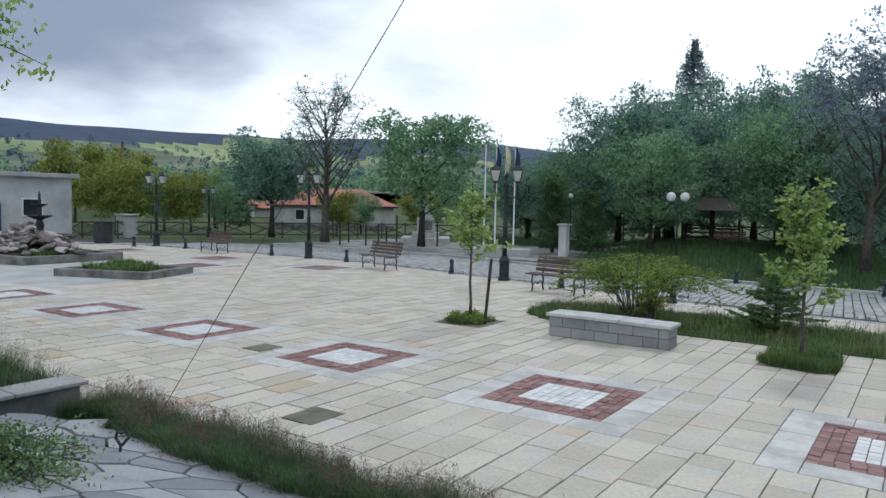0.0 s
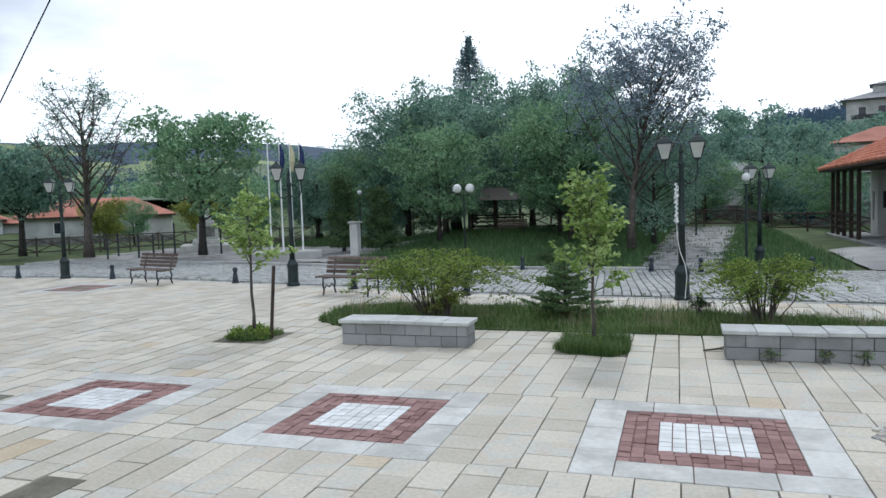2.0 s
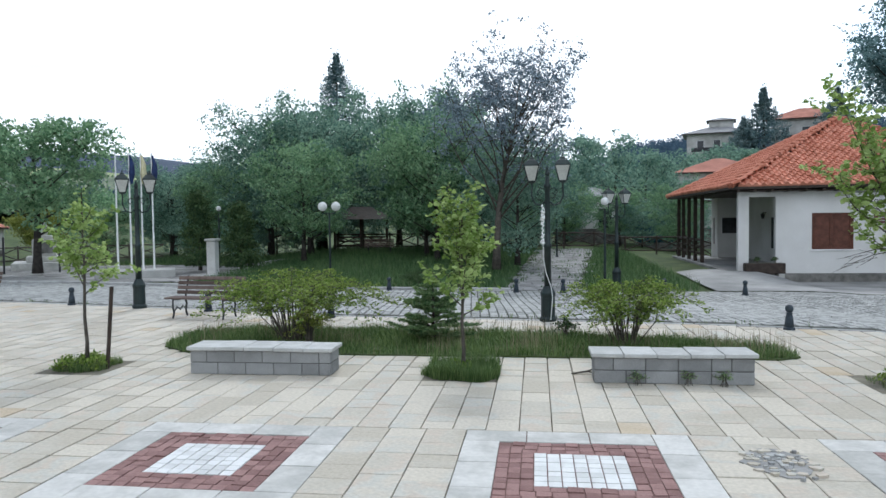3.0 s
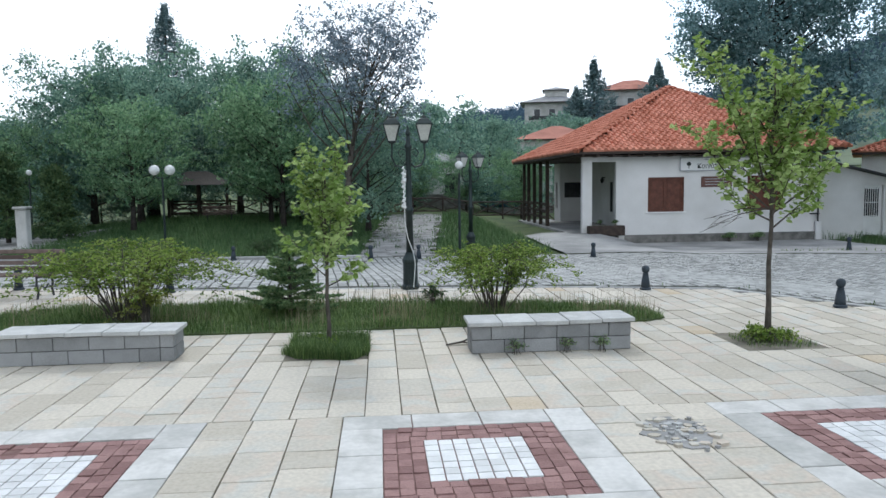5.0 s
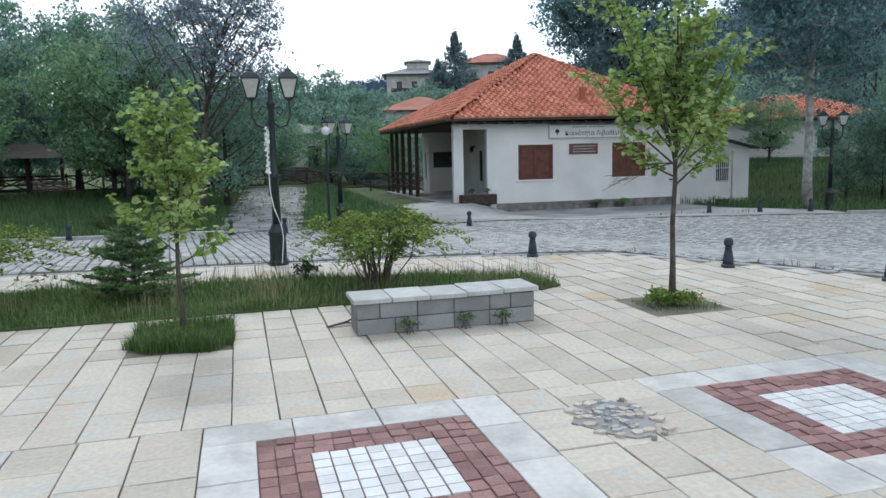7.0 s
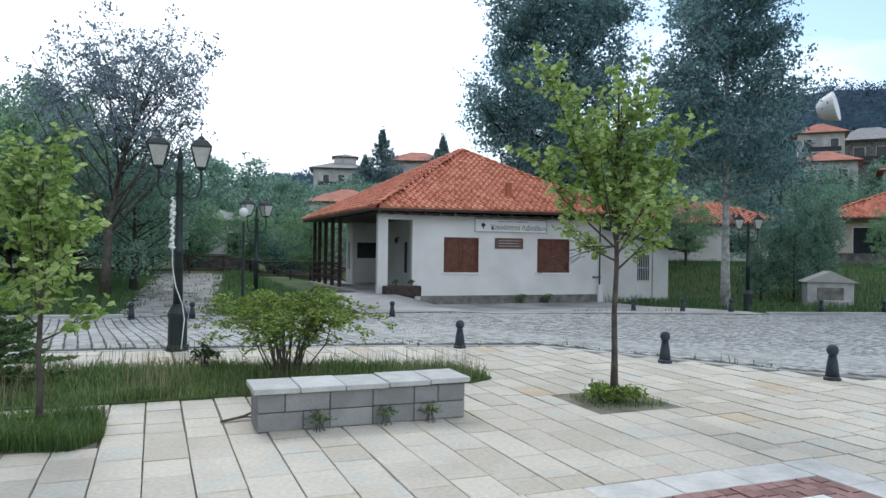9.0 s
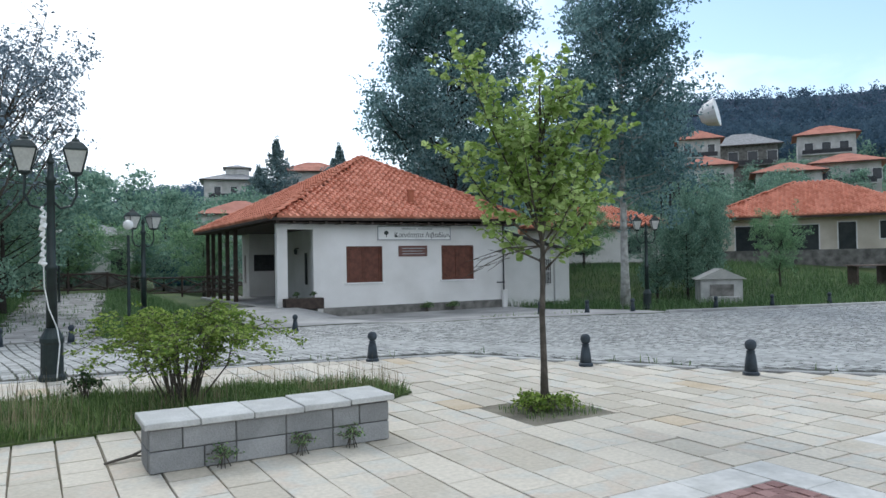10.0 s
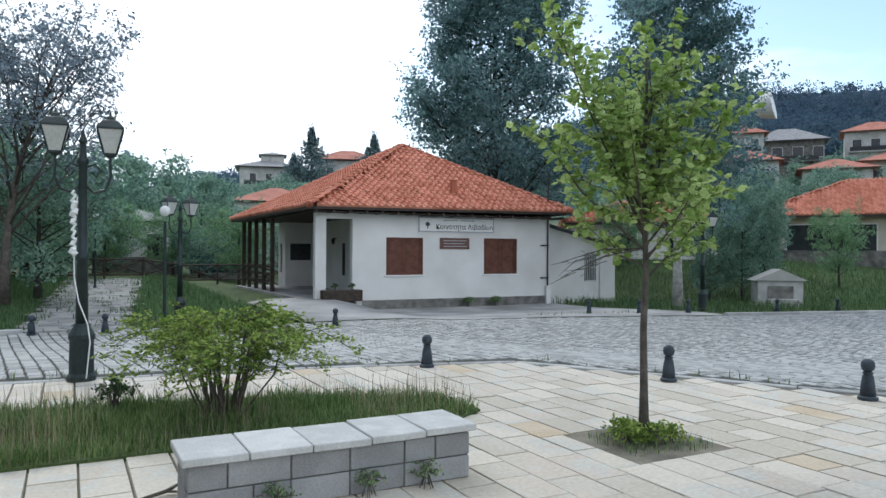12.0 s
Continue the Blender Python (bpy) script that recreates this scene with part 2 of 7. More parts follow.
PLAQUE = mat("brown_plaque", (0.1, 0.045, 0.035), (0.15, 0.07, 0.055), 4, 0.5, 0.1, 40)
GREYROOF = mat("grey_slate", (0.2, 0.2, 0.2), (0.32, 0.32, 0.32), 2, 0.8, 0.3, 20)
STEEL = mat("dull_steel", (0.3, 0.31, 0.32), (0.42, 0.43, 0.44), 4, 0.45, 0.1, 40, metal=0.6)
# haze over the distance is mixed into this blue-grey base colour
HAZED_FOREST = mat("hazed_far_forest", (0.026, 0.045, 0.08), (0.05, 0.075, 0.115), 0.06, 0.95, 0.0, 0.5, grit=0.4)
MEADOW = mat("far_meadow", (0.17, 0.22, 0.09), (0.3, 0.34, 0.16), 0.012, 0.95, 0, 0.12, grit=0.35)
SCRUB = mat("far_scrub", (0.07, 0.105, 0.07), (0.18, 0.21, 0.12), 0.03, 0.95, 0, 0.3, grit=0.4)


# ---- mesh helpers ----
def part(name, bm, material, parent=None, label="", smooth=False):
    me = bpy.data.meshes.new(name)
    bm.to_mesh(me)
    bm.free()
    me.materials.append(material)
    if smooth:
        me.polygons.foreach_set("use_smooth", [True] * len(me.polygons))
    ob = new(name, me)
    if parent:
        ob.parent = parent
    return tagged(ob, label)


def part_np(name, verts, faces, material, parent=None, label="", smooth=False):
    me = bpy.data.meshes.new(name)
    verts, faces = np.asarray(verts, np.float32), np.asarray(faces, np.int32)
    k = faces.shape[1]
    me.vertices.add(len(verts))
    me.vertices.foreach_set("co", verts.ravel())
    me.loops.add(faces.size)
    me.loops.foreach_set("vertex_index", faces.ravel())
    me.polygons.add(len(faces))
    me.polygons.foreach_set("loop_start", np.arange(0, faces.size, k, dtype=np.int32))
    me.polygons.foreach_set("use_smooth", [smooth] * len(faces))
    me.update(calc_edges=True)
    me.materials.append(material)
    ob = new(name, me)
    if parent:
        ob.parent = parent
    return tagged(ob, label)


def thing(name, label, category, m=None, group="", kind=""):
    ob = new(name)
    ob.matrix_basis = m or Matrix()
    return tagged(ob, label, category, group, kind)


def box(bm, x0, y0, z0, x1, y1, z1, bevel=0.0):
    made = bmesh.ops.create_cube(bm, size=1)["verts"]
    bmesh.ops.scale(bm, vec=(x1 - x0, y1 - y0, z1 - z0), verts=made)
    bmesh.ops.translate(bm, vec=((x0 + x1) / 2, (y0 + y1) / 2, (z0 + z1) / 2), verts=made)
    if bevel:
        edges = list({e for v in made for e in v.link_edges})
        bmesh.ops.bevel(bm, geom=edges, offset=bevel, segments=1, affect="EDGES")
    return bm


def boxed(*a, **k):
    return box(bmesh.new(), *a, **k)


def lathe(bm, profile, seg=16, x=0.0, y=0.0, turn=0.0):
    """profile: (radius, z) pairs, from the bottom up."""
    rings = []
    for r, z in profile:
        rings.append([bm.verts.new((x + r * math.cos(turn + 2 * math.pi * i / seg), y + r * math.sin(turn + 2 * math.pi * i / seg), z)) for i in range(seg)])
    for a, b in zip(rings, rings[1:]):
        for i in range(seg):
            bm.faces.new((a[i], a[(i + 1) % seg], b[(i + 1) % seg], b[i]))
    bm.faces.new(rings[0][::-1])
    bm.faces.new(rings[-1])
    return bm


def tube(bm, pts, radii, seg=8):
    """A tube along points, with a radius at each."""
    rings = []
    pts = [Vector(p) for p in pts]
    for i, p in enumerate(pts):
        way = (pts[min(i + 1, len(pts) - 1)] - pts[max(i - 1, 0)]).normalized()
        side = way.cross(Vector((0.13, 0.97, 0.21)))
        if side.length < 0.05:
            side = way.cross(Vector((1, 0, 0)))
        side.normalize()
        up = way.cross(side)
        r = radii[i] if isinstance(radii, (list, tuple)) else radii
        rings.append([bm.verts.new(p + r * (side * math.cos(2 * math.pi * k / seg) + up * math.sin(2 * math.pi * k / seg))) for k in range(seg)])
    for a, b in zip(rings, rings[1:]):
        for i in range(seg):
            bm.faces.new((a[i], a[(i + 1) % seg], b[(i + 1) % seg], b[i]))
    bm.faces.new(rings[0][::-1])
    bm.faces.new(rings[-1])
    return bm


def prism(bm, poly, z0, z1):
    """An upright prism over a polygon of (x, y)."""
    lo = [bm.verts.new((x, y, z0)) for x, y in poly]
    hi = [bm.verts.new((x, y, z1)) for x, y in poly]
    n = len(poly)
    for i in range(n):
        bm.faces.new((lo[i], lo[(i + 1) % n], hi[(i + 1) % n], hi[i]))
    bm.faces.new(hi)
    bm.faces.new(lo[::-1])
    bmesh.ops.recalc_face_normals(bm, faces=bm.faces)
    return bm


def lerp_line(line, x):
    return float(np.interp(x, [p[0] for p in line], [p[1] for p in line]))


def ease(v):
    v = min(1.0, max(0.0, v))
    return v * v * (3 - 2 * v)


# ---- the lie of the land ----
EDGE = [(-60, 14), (-34, 17.5), (-30, 20.2), (-25, 20.5), (-19, 20.6), (-15, 20.2), (-9.8, 19.0), (-7.7, 18.6), (-4.5, 17.6), (0, 17.1), (3.6, 16.6), (6.1, 15.9), (7.0, 14.35), (8.3, 12.2), (9.4, 10.9), (11, 9.3), (14, 6.6), (20, 2)]
KERBLINE = [(-60, 24), (-40, 25.5), (-28, 29), (-19, 28.8), (-13, 27.4), (-5, 26.2), (-0.8, 25.9), (6, 25.6), (8, 25.7), (13, 24.2), (17.5, 22.6), (26, 20.3), (60, 14)]
BOTTOM = 4.85


def edge_y(x):
    return lerp_line(EDGE, x)


def kerb_y(x):
    return lerp_line(KERBLINE, x)


def height(x, y):
    s = y - lerp_line(EDGE, x)
    z = -0.29 * ease(s / 7.5)
    z -= 0.24 * ease((y - 23) / 7) * ease((x - 8.7) / 1.2)
    z += 0.2 * ease((y - 27.5) / 4) * ease((x - 5.0) / 1.5) * (1 - ease((x - 8.6) / 1.0))
    z += 1.6 * ease((y - kerb_y(x) - 1.5) / 18) * ease((x - 22.6) / 5)
    z += 0.5 * ease((y - 26) / 22) * ease((x + 17) / 4) * (1 - ease((x - 3.8) / 2.4))
    far = math.hypot(x, y - 10)
    z += 4.0 * ease((far - 60) / 60) * ease((y + 20) / 40)
    if y < BOTTOM:
        z = 0.52 * ease((BOTTOM - 0.3 - y) / 2.4)
    return z


def sheet(name, xs, ys, lift, material, label, inside=None, kind="structure"):
    """A sheet that lies on the land."""
    bm = bmesh.new()
    grid = {}
    for i, x in enumerate(xs):
        for j, y in enumerate(ys):
            grid[i, j] = bm.verts.new((x, y, height(x, y) + lift))
    for i in range(len(xs) - 1):
        for j in range(len(ys) - 1):
            if inside and not inside((xs[i] + xs[i + 1]) / 2, (ys[j] + ys[j + 1]) / 2):
                continue
            bm.faces.new((grid[i, j], grid[i + 1, j], grid[i + 1, j + 1], grid[i, j + 1]))
    for v in [v for v in bm.verts if not v.link_faces]:
        bm.verts.remove(v)
    return tagged(part(name, bm, material), label, name.split("_")[0], kind=kind)


def strip(name, line_a, line_b, xs, lift, material, label, rows=8):
    """A sheet between two lines y(x), on the land."""
    verts, faces = [], []
    for x in xs:
        a, b = line_a(x), line_b(x)
        for k in range(rows + 1):
            y = a + (b - a) * k / rows
            verts.append((x, y, height(x, y) + lift))
    for i in range(len(xs) - 1):
        for k in range(rows):
            p = i * (rows + 1) + k
            faces.append((p, p + rows + 1, p + rows + 2, p + 1))
    return tagged(part_np(name, verts, faces, material), label, name.split("_")[0], kind="structure")


def span(a, b, step):
    n = max(1, round((b - a) / step))
    return [a + (b - a) * i / n for i in range(n + 1)]


gx = [-900, -500, -300, -200, -140, -100] + span(-80, 60, 2.5) + [80, 110, 160, 240, 400, 700, 900]
gy = [-300, -120, -60, -30] + span(-16, 2, 3)[:-1] + span(2, 5, 0.25) + span(6, 66, 2)[0:] + [80, 100, 140, 200, 300, 500, 900]
ground = sheet("ground", gx, gy, -0.06, TURF, "grassy ground of the village square and park")
strip("road", edge_y, kerb_y, span(-60, 60, 0.6), 0.006, ROADBED, "sandy bed of the cobbled road round the square", 10)
strip("plaza_bed", lambda x: BOTTOM - 0.1, edge_y, span(-60, 13, 1.0), -0.028, JOINT, "dark sand bed under the plaza paving", 2)

# ---- kerbs, apron, path, terrace ----
def kerb_run(name, line, x0, x1, label, inset=0.0, w=0.16, up=0.06, step=0.8):
    ob = thing(name, label, "kerb", kind="structure")
    xs = span(x0, x1, step)
    for a, b in zip(xs, xs[1:]):
        pa, pb = Vector((a, line(a) + inset, 0)), Vector((b, line(b) + inset, 0))
        mid = (pa + pb) / 2
        long = (pb - pa).length
        bm = boxed(-long / 2 + 0.006, -w / 2, -0.2, long / 2 - 0.006, w / 2, up, bevel=0.012)
        st = part("kerb_stone", bm, KERB, ob)
        st.matrix_basis = pose(mid.x, mid.y, height(mid.x, mid.y), 0, 0, math.degrees(math.atan2(pb.y - pa.y, pb.x - pa.x)))
    return ob


kerb_run("kerb_plaza", edge_y, -36, 13, "pale stone kerb along the edge of the plaza", -0.05, 0.14, 0.005, 1.0)
kerb_run("kerb_park", kerb_y, -30, -0.9, "grey stone kerb between cobbled road and park grass", 0.0, 0.2, 0.1, 1.0)
kerb_run("kerb_garden", kerb_y, 18, 40, "grey stone kerb along the garden grass", 0.0, 0.2, 0.1, 1.2)
strip("pavement_apron", lambda x: kerb_y(x) + 0.02, lambda x: 31.6 if x > 7.7 else 32.5, span(5.6, 18.2, 0.7), 0.03, APRON, "worn pale concrete apron before the office building", 8)


def path_l(y):
    return -0.95 + 0.055 * max(0, y - 28)


def path_r(y):
    return 1.35 + 0.10 * max(0, y - 27)


def flag_field(name, label, xr, yr, cell, lift, material, material_s, keep, near, seed):
    """Crazy paving: irregular flagstones on the land, the near ones as pieces of their own."""
    rng = random.Random(seed)
    base = thing(name, label, "paving", kind="structure")
    seeds = []
    for i in range(-3, int((xr[1] - xr[0]) / cell[0]) + 4):
        for j in range(-3, int((yr[1] - yr[0]) / cell[1]) + 4):
            seeds.append((xr[0] + (i + rng.uniform(-0.48, 0.48) + 0.5 * (j % 2)) * cell[0], yr[0] + (j + rng.uniform(-0.48, 0.48)) * cell[1]))
    verts, faces = [], []
    reach = 2.6 * max(cell)
    for sx, sy in seeds:
        if not (xr[0] < sx < xr[1] and yr[0] < sy < yr[1] and keep(sx, sy)):
            continue
        cut = [Vector(p) for p in ((sx - reach, sy - reach), (sx + reach, sy - reach), (sx + reach, sy + reach), (sx - reach, sy + reach))]
        for ox, oy in seeds:
            if (ox, oy) == (sx, sy) or abs(ox - sx) > reach or abs(oy - sy) > reach:
                continue
            d = Vector((ox - sx, oy - sy))
            lim = d.length / 2 - 0.014
            d.normalize()
            dist = [(p - Vector((sx, sy))).dot(d) - lim for p in cut]
            out = []
            for k in range(len(cut)):
                a, b, da, db = cut[k], cut[(k + 1) % len(cut)], dist[k], dist[(k + 1) % len(cut)]
                if da <= 0:
                    out.append(a)
                if (da < 0) != (db < 0):
                    out.append(a.lerp(b, da / (da - db)))
            cut = out
            if len(cut) < 3:
                break
        if len(cut) < 3:
            continue
        c = Vector((sx, sy, 0))
        top = rng.uniform(0.0, 0.018) + lift
        vs = [(p.x, p.y, height(p.x, p.y) + top) for p in cut]
        low = [(c.x + (p.x - c.x) * 1.02, c.y + (p.y - c.y) * 1.02, height(p.x, p.y) - 0.03) for p in cut]
        n = len(cut)
        if near(c.x, c.y):
            bm = bmesh.new()
            hi = [bm.verts.new(v) for v in vs]
            lo = [bm.verts.new(v) for v in low]
            bm.faces.new(hi)
            for k in range(n):
                bm.faces.new((lo[k], lo[(k + 1) % n], hi[(k + 1) % n], hi[k]))
            part("flagstone", bm, material, base)
        else:
            o = len(verts)
            verts += vs + low
            for k in range(1, n - 1):
                faces.append((o, o + k, o + k + 1))
            for k in range(n):
                faces.append((o + n + k, o + n + (k + 1) % n, o + (k + 1) % n))
                faces.append((o + n + k, o + (k + 1) % n, o + k))
    if verts:
        tagged(part_np("flagstones", verts, faces, material_s, base), kind="stuff")
    return base


flag_field("pavement_path", "uneven grey flagstone path between the park lawns", (-1.8, 6.5), (26.0, 46.5), (0.62, 0.5), 0.0, FLAG, FLAG_S,
           lambda x, y: path_l(y) < x < path_r(y), lambda x, y: False, 3)
flag_field("pavement_monument", "grey flagstone court round the monument", (-31, -13.5), (29.2, 40), (0.9, 0.8), 0.0, FLAG, FLAG_S,
           lambda x, y: y > kerb_y(x) + 0.5, lambda x, y: False, 5)
flag_field("pavement_terrace", "blue-grey crazy-paved flagstone terrace sloping to the plaza", (-9, 6), (-3, 4.9), (0.5, 0.4), 0.0, TERRACE, TERRACE_S,
           lambda x, y: y < (4.3 if x < -2.2 else 4.6) and x > -6.35, lambda x, y: x < -1.5 and y > 1.5, 7)


# ---- plaza paving ----
PER, CX, CY, RED, BORDER, INNER = 3.30, 0.32, 8.13, 0.72, 1.065, 0.40
SQUARES = [(CX + PER * k, CY) for k in range(-8, 3)]
FARSQ = [(-21.6, 17.9), (-19.6, 15.4), (-27.5, 17.8), (-16.2, 17.9)]
BED = [(-6.3, 13.5), (-5.6, 12.98), (3.45, 12.98), (3.8, 13.2), (3.75, 13.9), (2.4, 14.75), (0.0, 15.15), (-3.0, 15.5), (-5.6, 15.5), (-6.5, 15.1)]
PITS = [(-6.6, 11.83, 0.495, 0.5), (-1.08, 11.81, 0.495, 0.5), (4.47, 11.54, 0.495, 0.5)]
PATCHES = [(2.0, 8.45, 0.27, 0.34), (-4.62, 5.77, 0.2, 0.24), (-7.6, 7.75, 0.2, 0.22)]


def in_bed(x, y):
    n, inside = len(BED), False
    for i in range(n):
        (xa, ya), (xb, yb) = BED[i], BED[(i + 1) % n]
        if (ya > y) != (yb > y) and x < (xb - xa) * (y - ya) / (yb - ya) + xa:
            inside = not inside
    return inside


def bed_range(x):
    ys = [y for y in np.arange(12.8, 17.2, 0.05) if in_bed(x, y)]
    return (ys[0], ys[-1]) if ys else None




def unit_slab():
    bm = boxed(-0.5, -0.5, -1, 0.5, 0.5, 0)
    top = [f for f in bm.faces if f.normal.z > 0.5]
    for f in [f for f in bm.faces if f.normal.z < -0.5]:
        bm.faces.remove(f)
    bmesh.ops.inset_region(bm, faces=top, thickness=0.012, depth=0.0)
    for v in bm.verts:
        if max(abs(v.co.x), abs(v.co.y)) > 0.495 and v.co.z > -0.5:
            v.co.z = -0.12
    me = bpy.data.meshes.new("slab")
    bm.to_mesh(me)
    bm.free()
    return me


SLAB_MESH = unit_slab()
SLAB_ME = {}


def slab_mesh(material):
    if material.name not in SLAB_ME:
        me = SLAB_MESH.copy()
        me.materials.append(material)
        SLAB_ME[material.name] = me
    return SLAB_ME[material.name]


def piece(name, material, parent, x, y, z, sx, sy, sz=0.04, rx=0.0, ry=0.0, rz=0.0):
    ob = new(name, slab_mesh(material))
    ob.parent = parent
    ob.matrix_basis = pose(x, y, z, rx, ry, rz) @ Matrix.Diagonal((sx, sy, sz, 1))
    return ob


class Joined:
    """Collects slabs into one mesh."""

    def __init__(self):
        self.v, self.f = [], []

    def add(self, x, y, z, sx, sy, sz=0.04, tilt=0.0):
        o = len(self.v)
        hx, hy, c = sx / 2, sy / 2, 0.006
        self.v += [(x - hx, y - hy, z - sz), (x + hx, y - hy, z - sz), (x + hx, y + hy, z - sz), (x - hx, y + hy, z - sz)]
        self.v += [(x - hx + c, y - hy + c, z - tilt), (x + hx - c, y - hy + c, z - tilt), (x + hx - c, y + hy - c, z + tilt), (x - hx + c, y + hy - c, z + tilt)]
        self.f += [(o + 4, o + 5, o + 6, o + 7), (o, o + 1, o + 5, o + 4), (o + 1, o + 2, o + 6, o + 5), (o + 2, o + 3, o + 7, o + 6), (o + 3, o, o + 4, o + 7)]


def pave_plaza():
    """Courses of slabs that run towards the road, narrower rows in the band of the inlays."""
    rng = random.Random(11)
    plaza = thing("pavement_plaza", "cream limestone slab paving of the village square", "paving", kind="structure")
    far, far_o = Joined(), Joined()
    made = 0

    def lay(xa, xb, ya, yb, short=False):
        nonlocal made
        xc, y = (xa + xb) / 2, ya
        first = rng.uniform(0.2, 0.6)
        while yb - y > 0.05:
            long = 0.335 if short else rng.choice((0.36, 0.42, 0.46, 0.5, 0.55, 0.6, 0.68, 0.8))
            if y == ya and not short:
                long = max(first, 0.25)
            if yb - y - long < 0.2:
                long = yb - y
                if long > 0.95:
                    long /= 2
            yc = y + long / 2
            z = rng.uniform(-0.004, 0.004)
            och = rng.random() < 0.035
            gx, gy = rng.uniform(0.007, 0.013), rng.uniform(0.004, 0.009)
            tilt = rng.uniform(-0.25, 0.25)
            if -4.2 < xc < 4.4 and 5.6 < yc < 11.4 and made < 300:
                piece("slab", OCHRE if och else STONE, plaza, xc, yc, z, xb - xa - gx, long - gy, 0.045, tilt, rng.uniform(-0.3, 0.3), rng.uniform(-0.35, 0.35))
                made += 1
            else:
                (far_o if och else far).add(xc, yc, z, xb - xa - gx, long - gy)
            y += long

    w = PER / 10
    y_lo, y_hi = CY - BORDER, CY + BORDER
    for k in range(-108, 38):
        xa = 0.10 + w * k
        xb, xc = xa + w, xa + w / 2
        if xc < -36 or xc > 12.4:
            continue
        lay(xa, xb, BOTTOM - rng.uniform(0, 0.2), y_lo)
        blocks = []
        for sx, sy in FARSQ:
            if xa < sx + BORDER - 0.02 and xb > sx - BORDER + 0.02:
                blocks.append((sy - BORDER, sy + BORDER))
        r = bed_range(xc)
        if r:
            blocks.append(r)
        for px, py, hx, hy in PITS:
            if xa < px + hx - 0.03 and xb > px - hx + 0.03:
                blocks.append((py - hy, py + hy))
                if xa < px - hx - 0.03:
                    lay(xa, px - hx, py - hy, py + hy)
                if xb > px + hx + 0.03:
                    lay(px + hx, xb, py - hy, py + hy)
        if -31 < xc < -16.6:
            blocks.append((9.2, 14.3))
        top = min(edge_y(xa), edge_y(xb)) - 0.13
        y = y_hi
        for lo, hi in sorted(blocks) + [(top, top + 1)]:
            lay(xa, xb, y, min(lo, top))
            y = max(y, hi)
    # between the inlays
    for (sx, _), (nx, _) in zip(SQUARES, SQUARES[1:] + [(SQUARES[-1][0] + PER, CY)]):
        a, b = sx + BORDER, nx - BORDER
        cuts = [a, a + (b - a) * rng.uniform(0.31, 0.36), a + (b - a) * rng.uniform(0.6, 0.66), b]
        for i in range(3):
            lay(cuts[i], cuts[i + 1], y_lo, y_hi, i != 1)
    tagged(part_np("slabs", far.v, far.f, STONE_S, plaza), kind="stuff")
    tagged(part_np("ochre_slabs", far_o.v, far_o.f, OCHRE, plaza), kind="stuff")


def ornament(sx, sy):
    """A framed square: marble border, red setts, white tiles."""
    rng = random.Random(int(sx * 10) + 77)
    ob = thing("paving_ornament", "square paving inlay of white tiles in red setts and pale marble", "paving inlay", pose(sx, sy, 0), group="paving inlays")
    part("mortar_bed", boxed(-BORDER + 0.02, -BORDER + 0.02, -0.06, BORDER - 0.02, BORDER - 0.02, -0.012), REDJOINT, ob)
    w = BORDER - RED
    m = (RED + BORDER) / 2
    for k in range(3):
        s = -BORDER + (2 * BORDER - w) * (k + 0.5) / 3
        lng = (2 * BORDER - w) / 3 - 0.008
        for px, py, lx, ly in ((s, m, lng, w - 0.008), (-s, -m, lng, w - 0.008), (m, -s, w - 0.008, lng), (-m, s, w - 0.008, lng)):
            z = rng.uniform(-0.003, 0.003)
            piece("marble_slab", MARBLE, ob, px, py, z, lx, ly)
    n, t = 7, 2 * INNER / 7
    for i in range(n):
        for j in range(n):
            px, py = -INNER + (i + 0.5) * t, -INNER + (j + 0.5) * t
            z = rng.uniform(-0.003, 0.002)
            piece("tile", WHITETILE, ob, px, py, z, t - 0.009, t - 0.009, 0.03)
    band = (RED - INNER) / 3
    for r in range(3):
        lo = INNER + band * r
        ring = lo + band / 2
        cnt = round((2 * lo + band) / 0.125)
        lng = (2 * lo + band) / cnt
        for k in range(cnt):
            s = -lo - band + (k + 0.5) * lng
            for px, py, lx, ly in ((s, ring, lng, band), (-s, -ring, lng, band), (ring, -s, band, lng), (-ring, s, band, lng)):
                z = rng.uniform(-0.008, 0.004)
                if rng.random() < 0.006:
                    continue
                piece("red_sett", REDSETT, ob, px, py, z, lx - 0.009, ly - 0.009, 0.03, rng.uniform(-2.5, 2.5), rng.uniform(-2.5, 2.5), rng.uniform(-3, 3))
    return ob


def far_ornament(sx, sy):
    ob = thing("paving_ornament", "square planting pit framed in pale marble and red setts", "paving inlay", pose(sx, sy, 0), group="paving inlays")
    for s in (-1, 1):
        part("marble_strip", boxed(-BORDER, s * 0.9 - 0.165, -0.04, BORDER, s * 0.9 + 0.165, 0.0), MARBLE, ob)
        part("marble_strip", boxed(s * 0.9 - 0.165, -0.731, -0.04, s * 0.9 + 0.165, 0.731, 0.0), MARBLE, ob)
        part("red_strip", boxed(-0.6, s * 0.5 - 0.1, -0.03, 0.6, s * 0.5 + 0.1, 0.004), REDSETT, ob)
        part("red_strip", boxed(s * 0.5 - 0.1, -0.397, -0.03, s * 0.5 + 0.1, 0.397, 0.004), REDSETT, ob)
    part("soil", boxed(-0.735, -0.735, -0.04, 0.735, 0.735, -0.008), SOIL, ob)


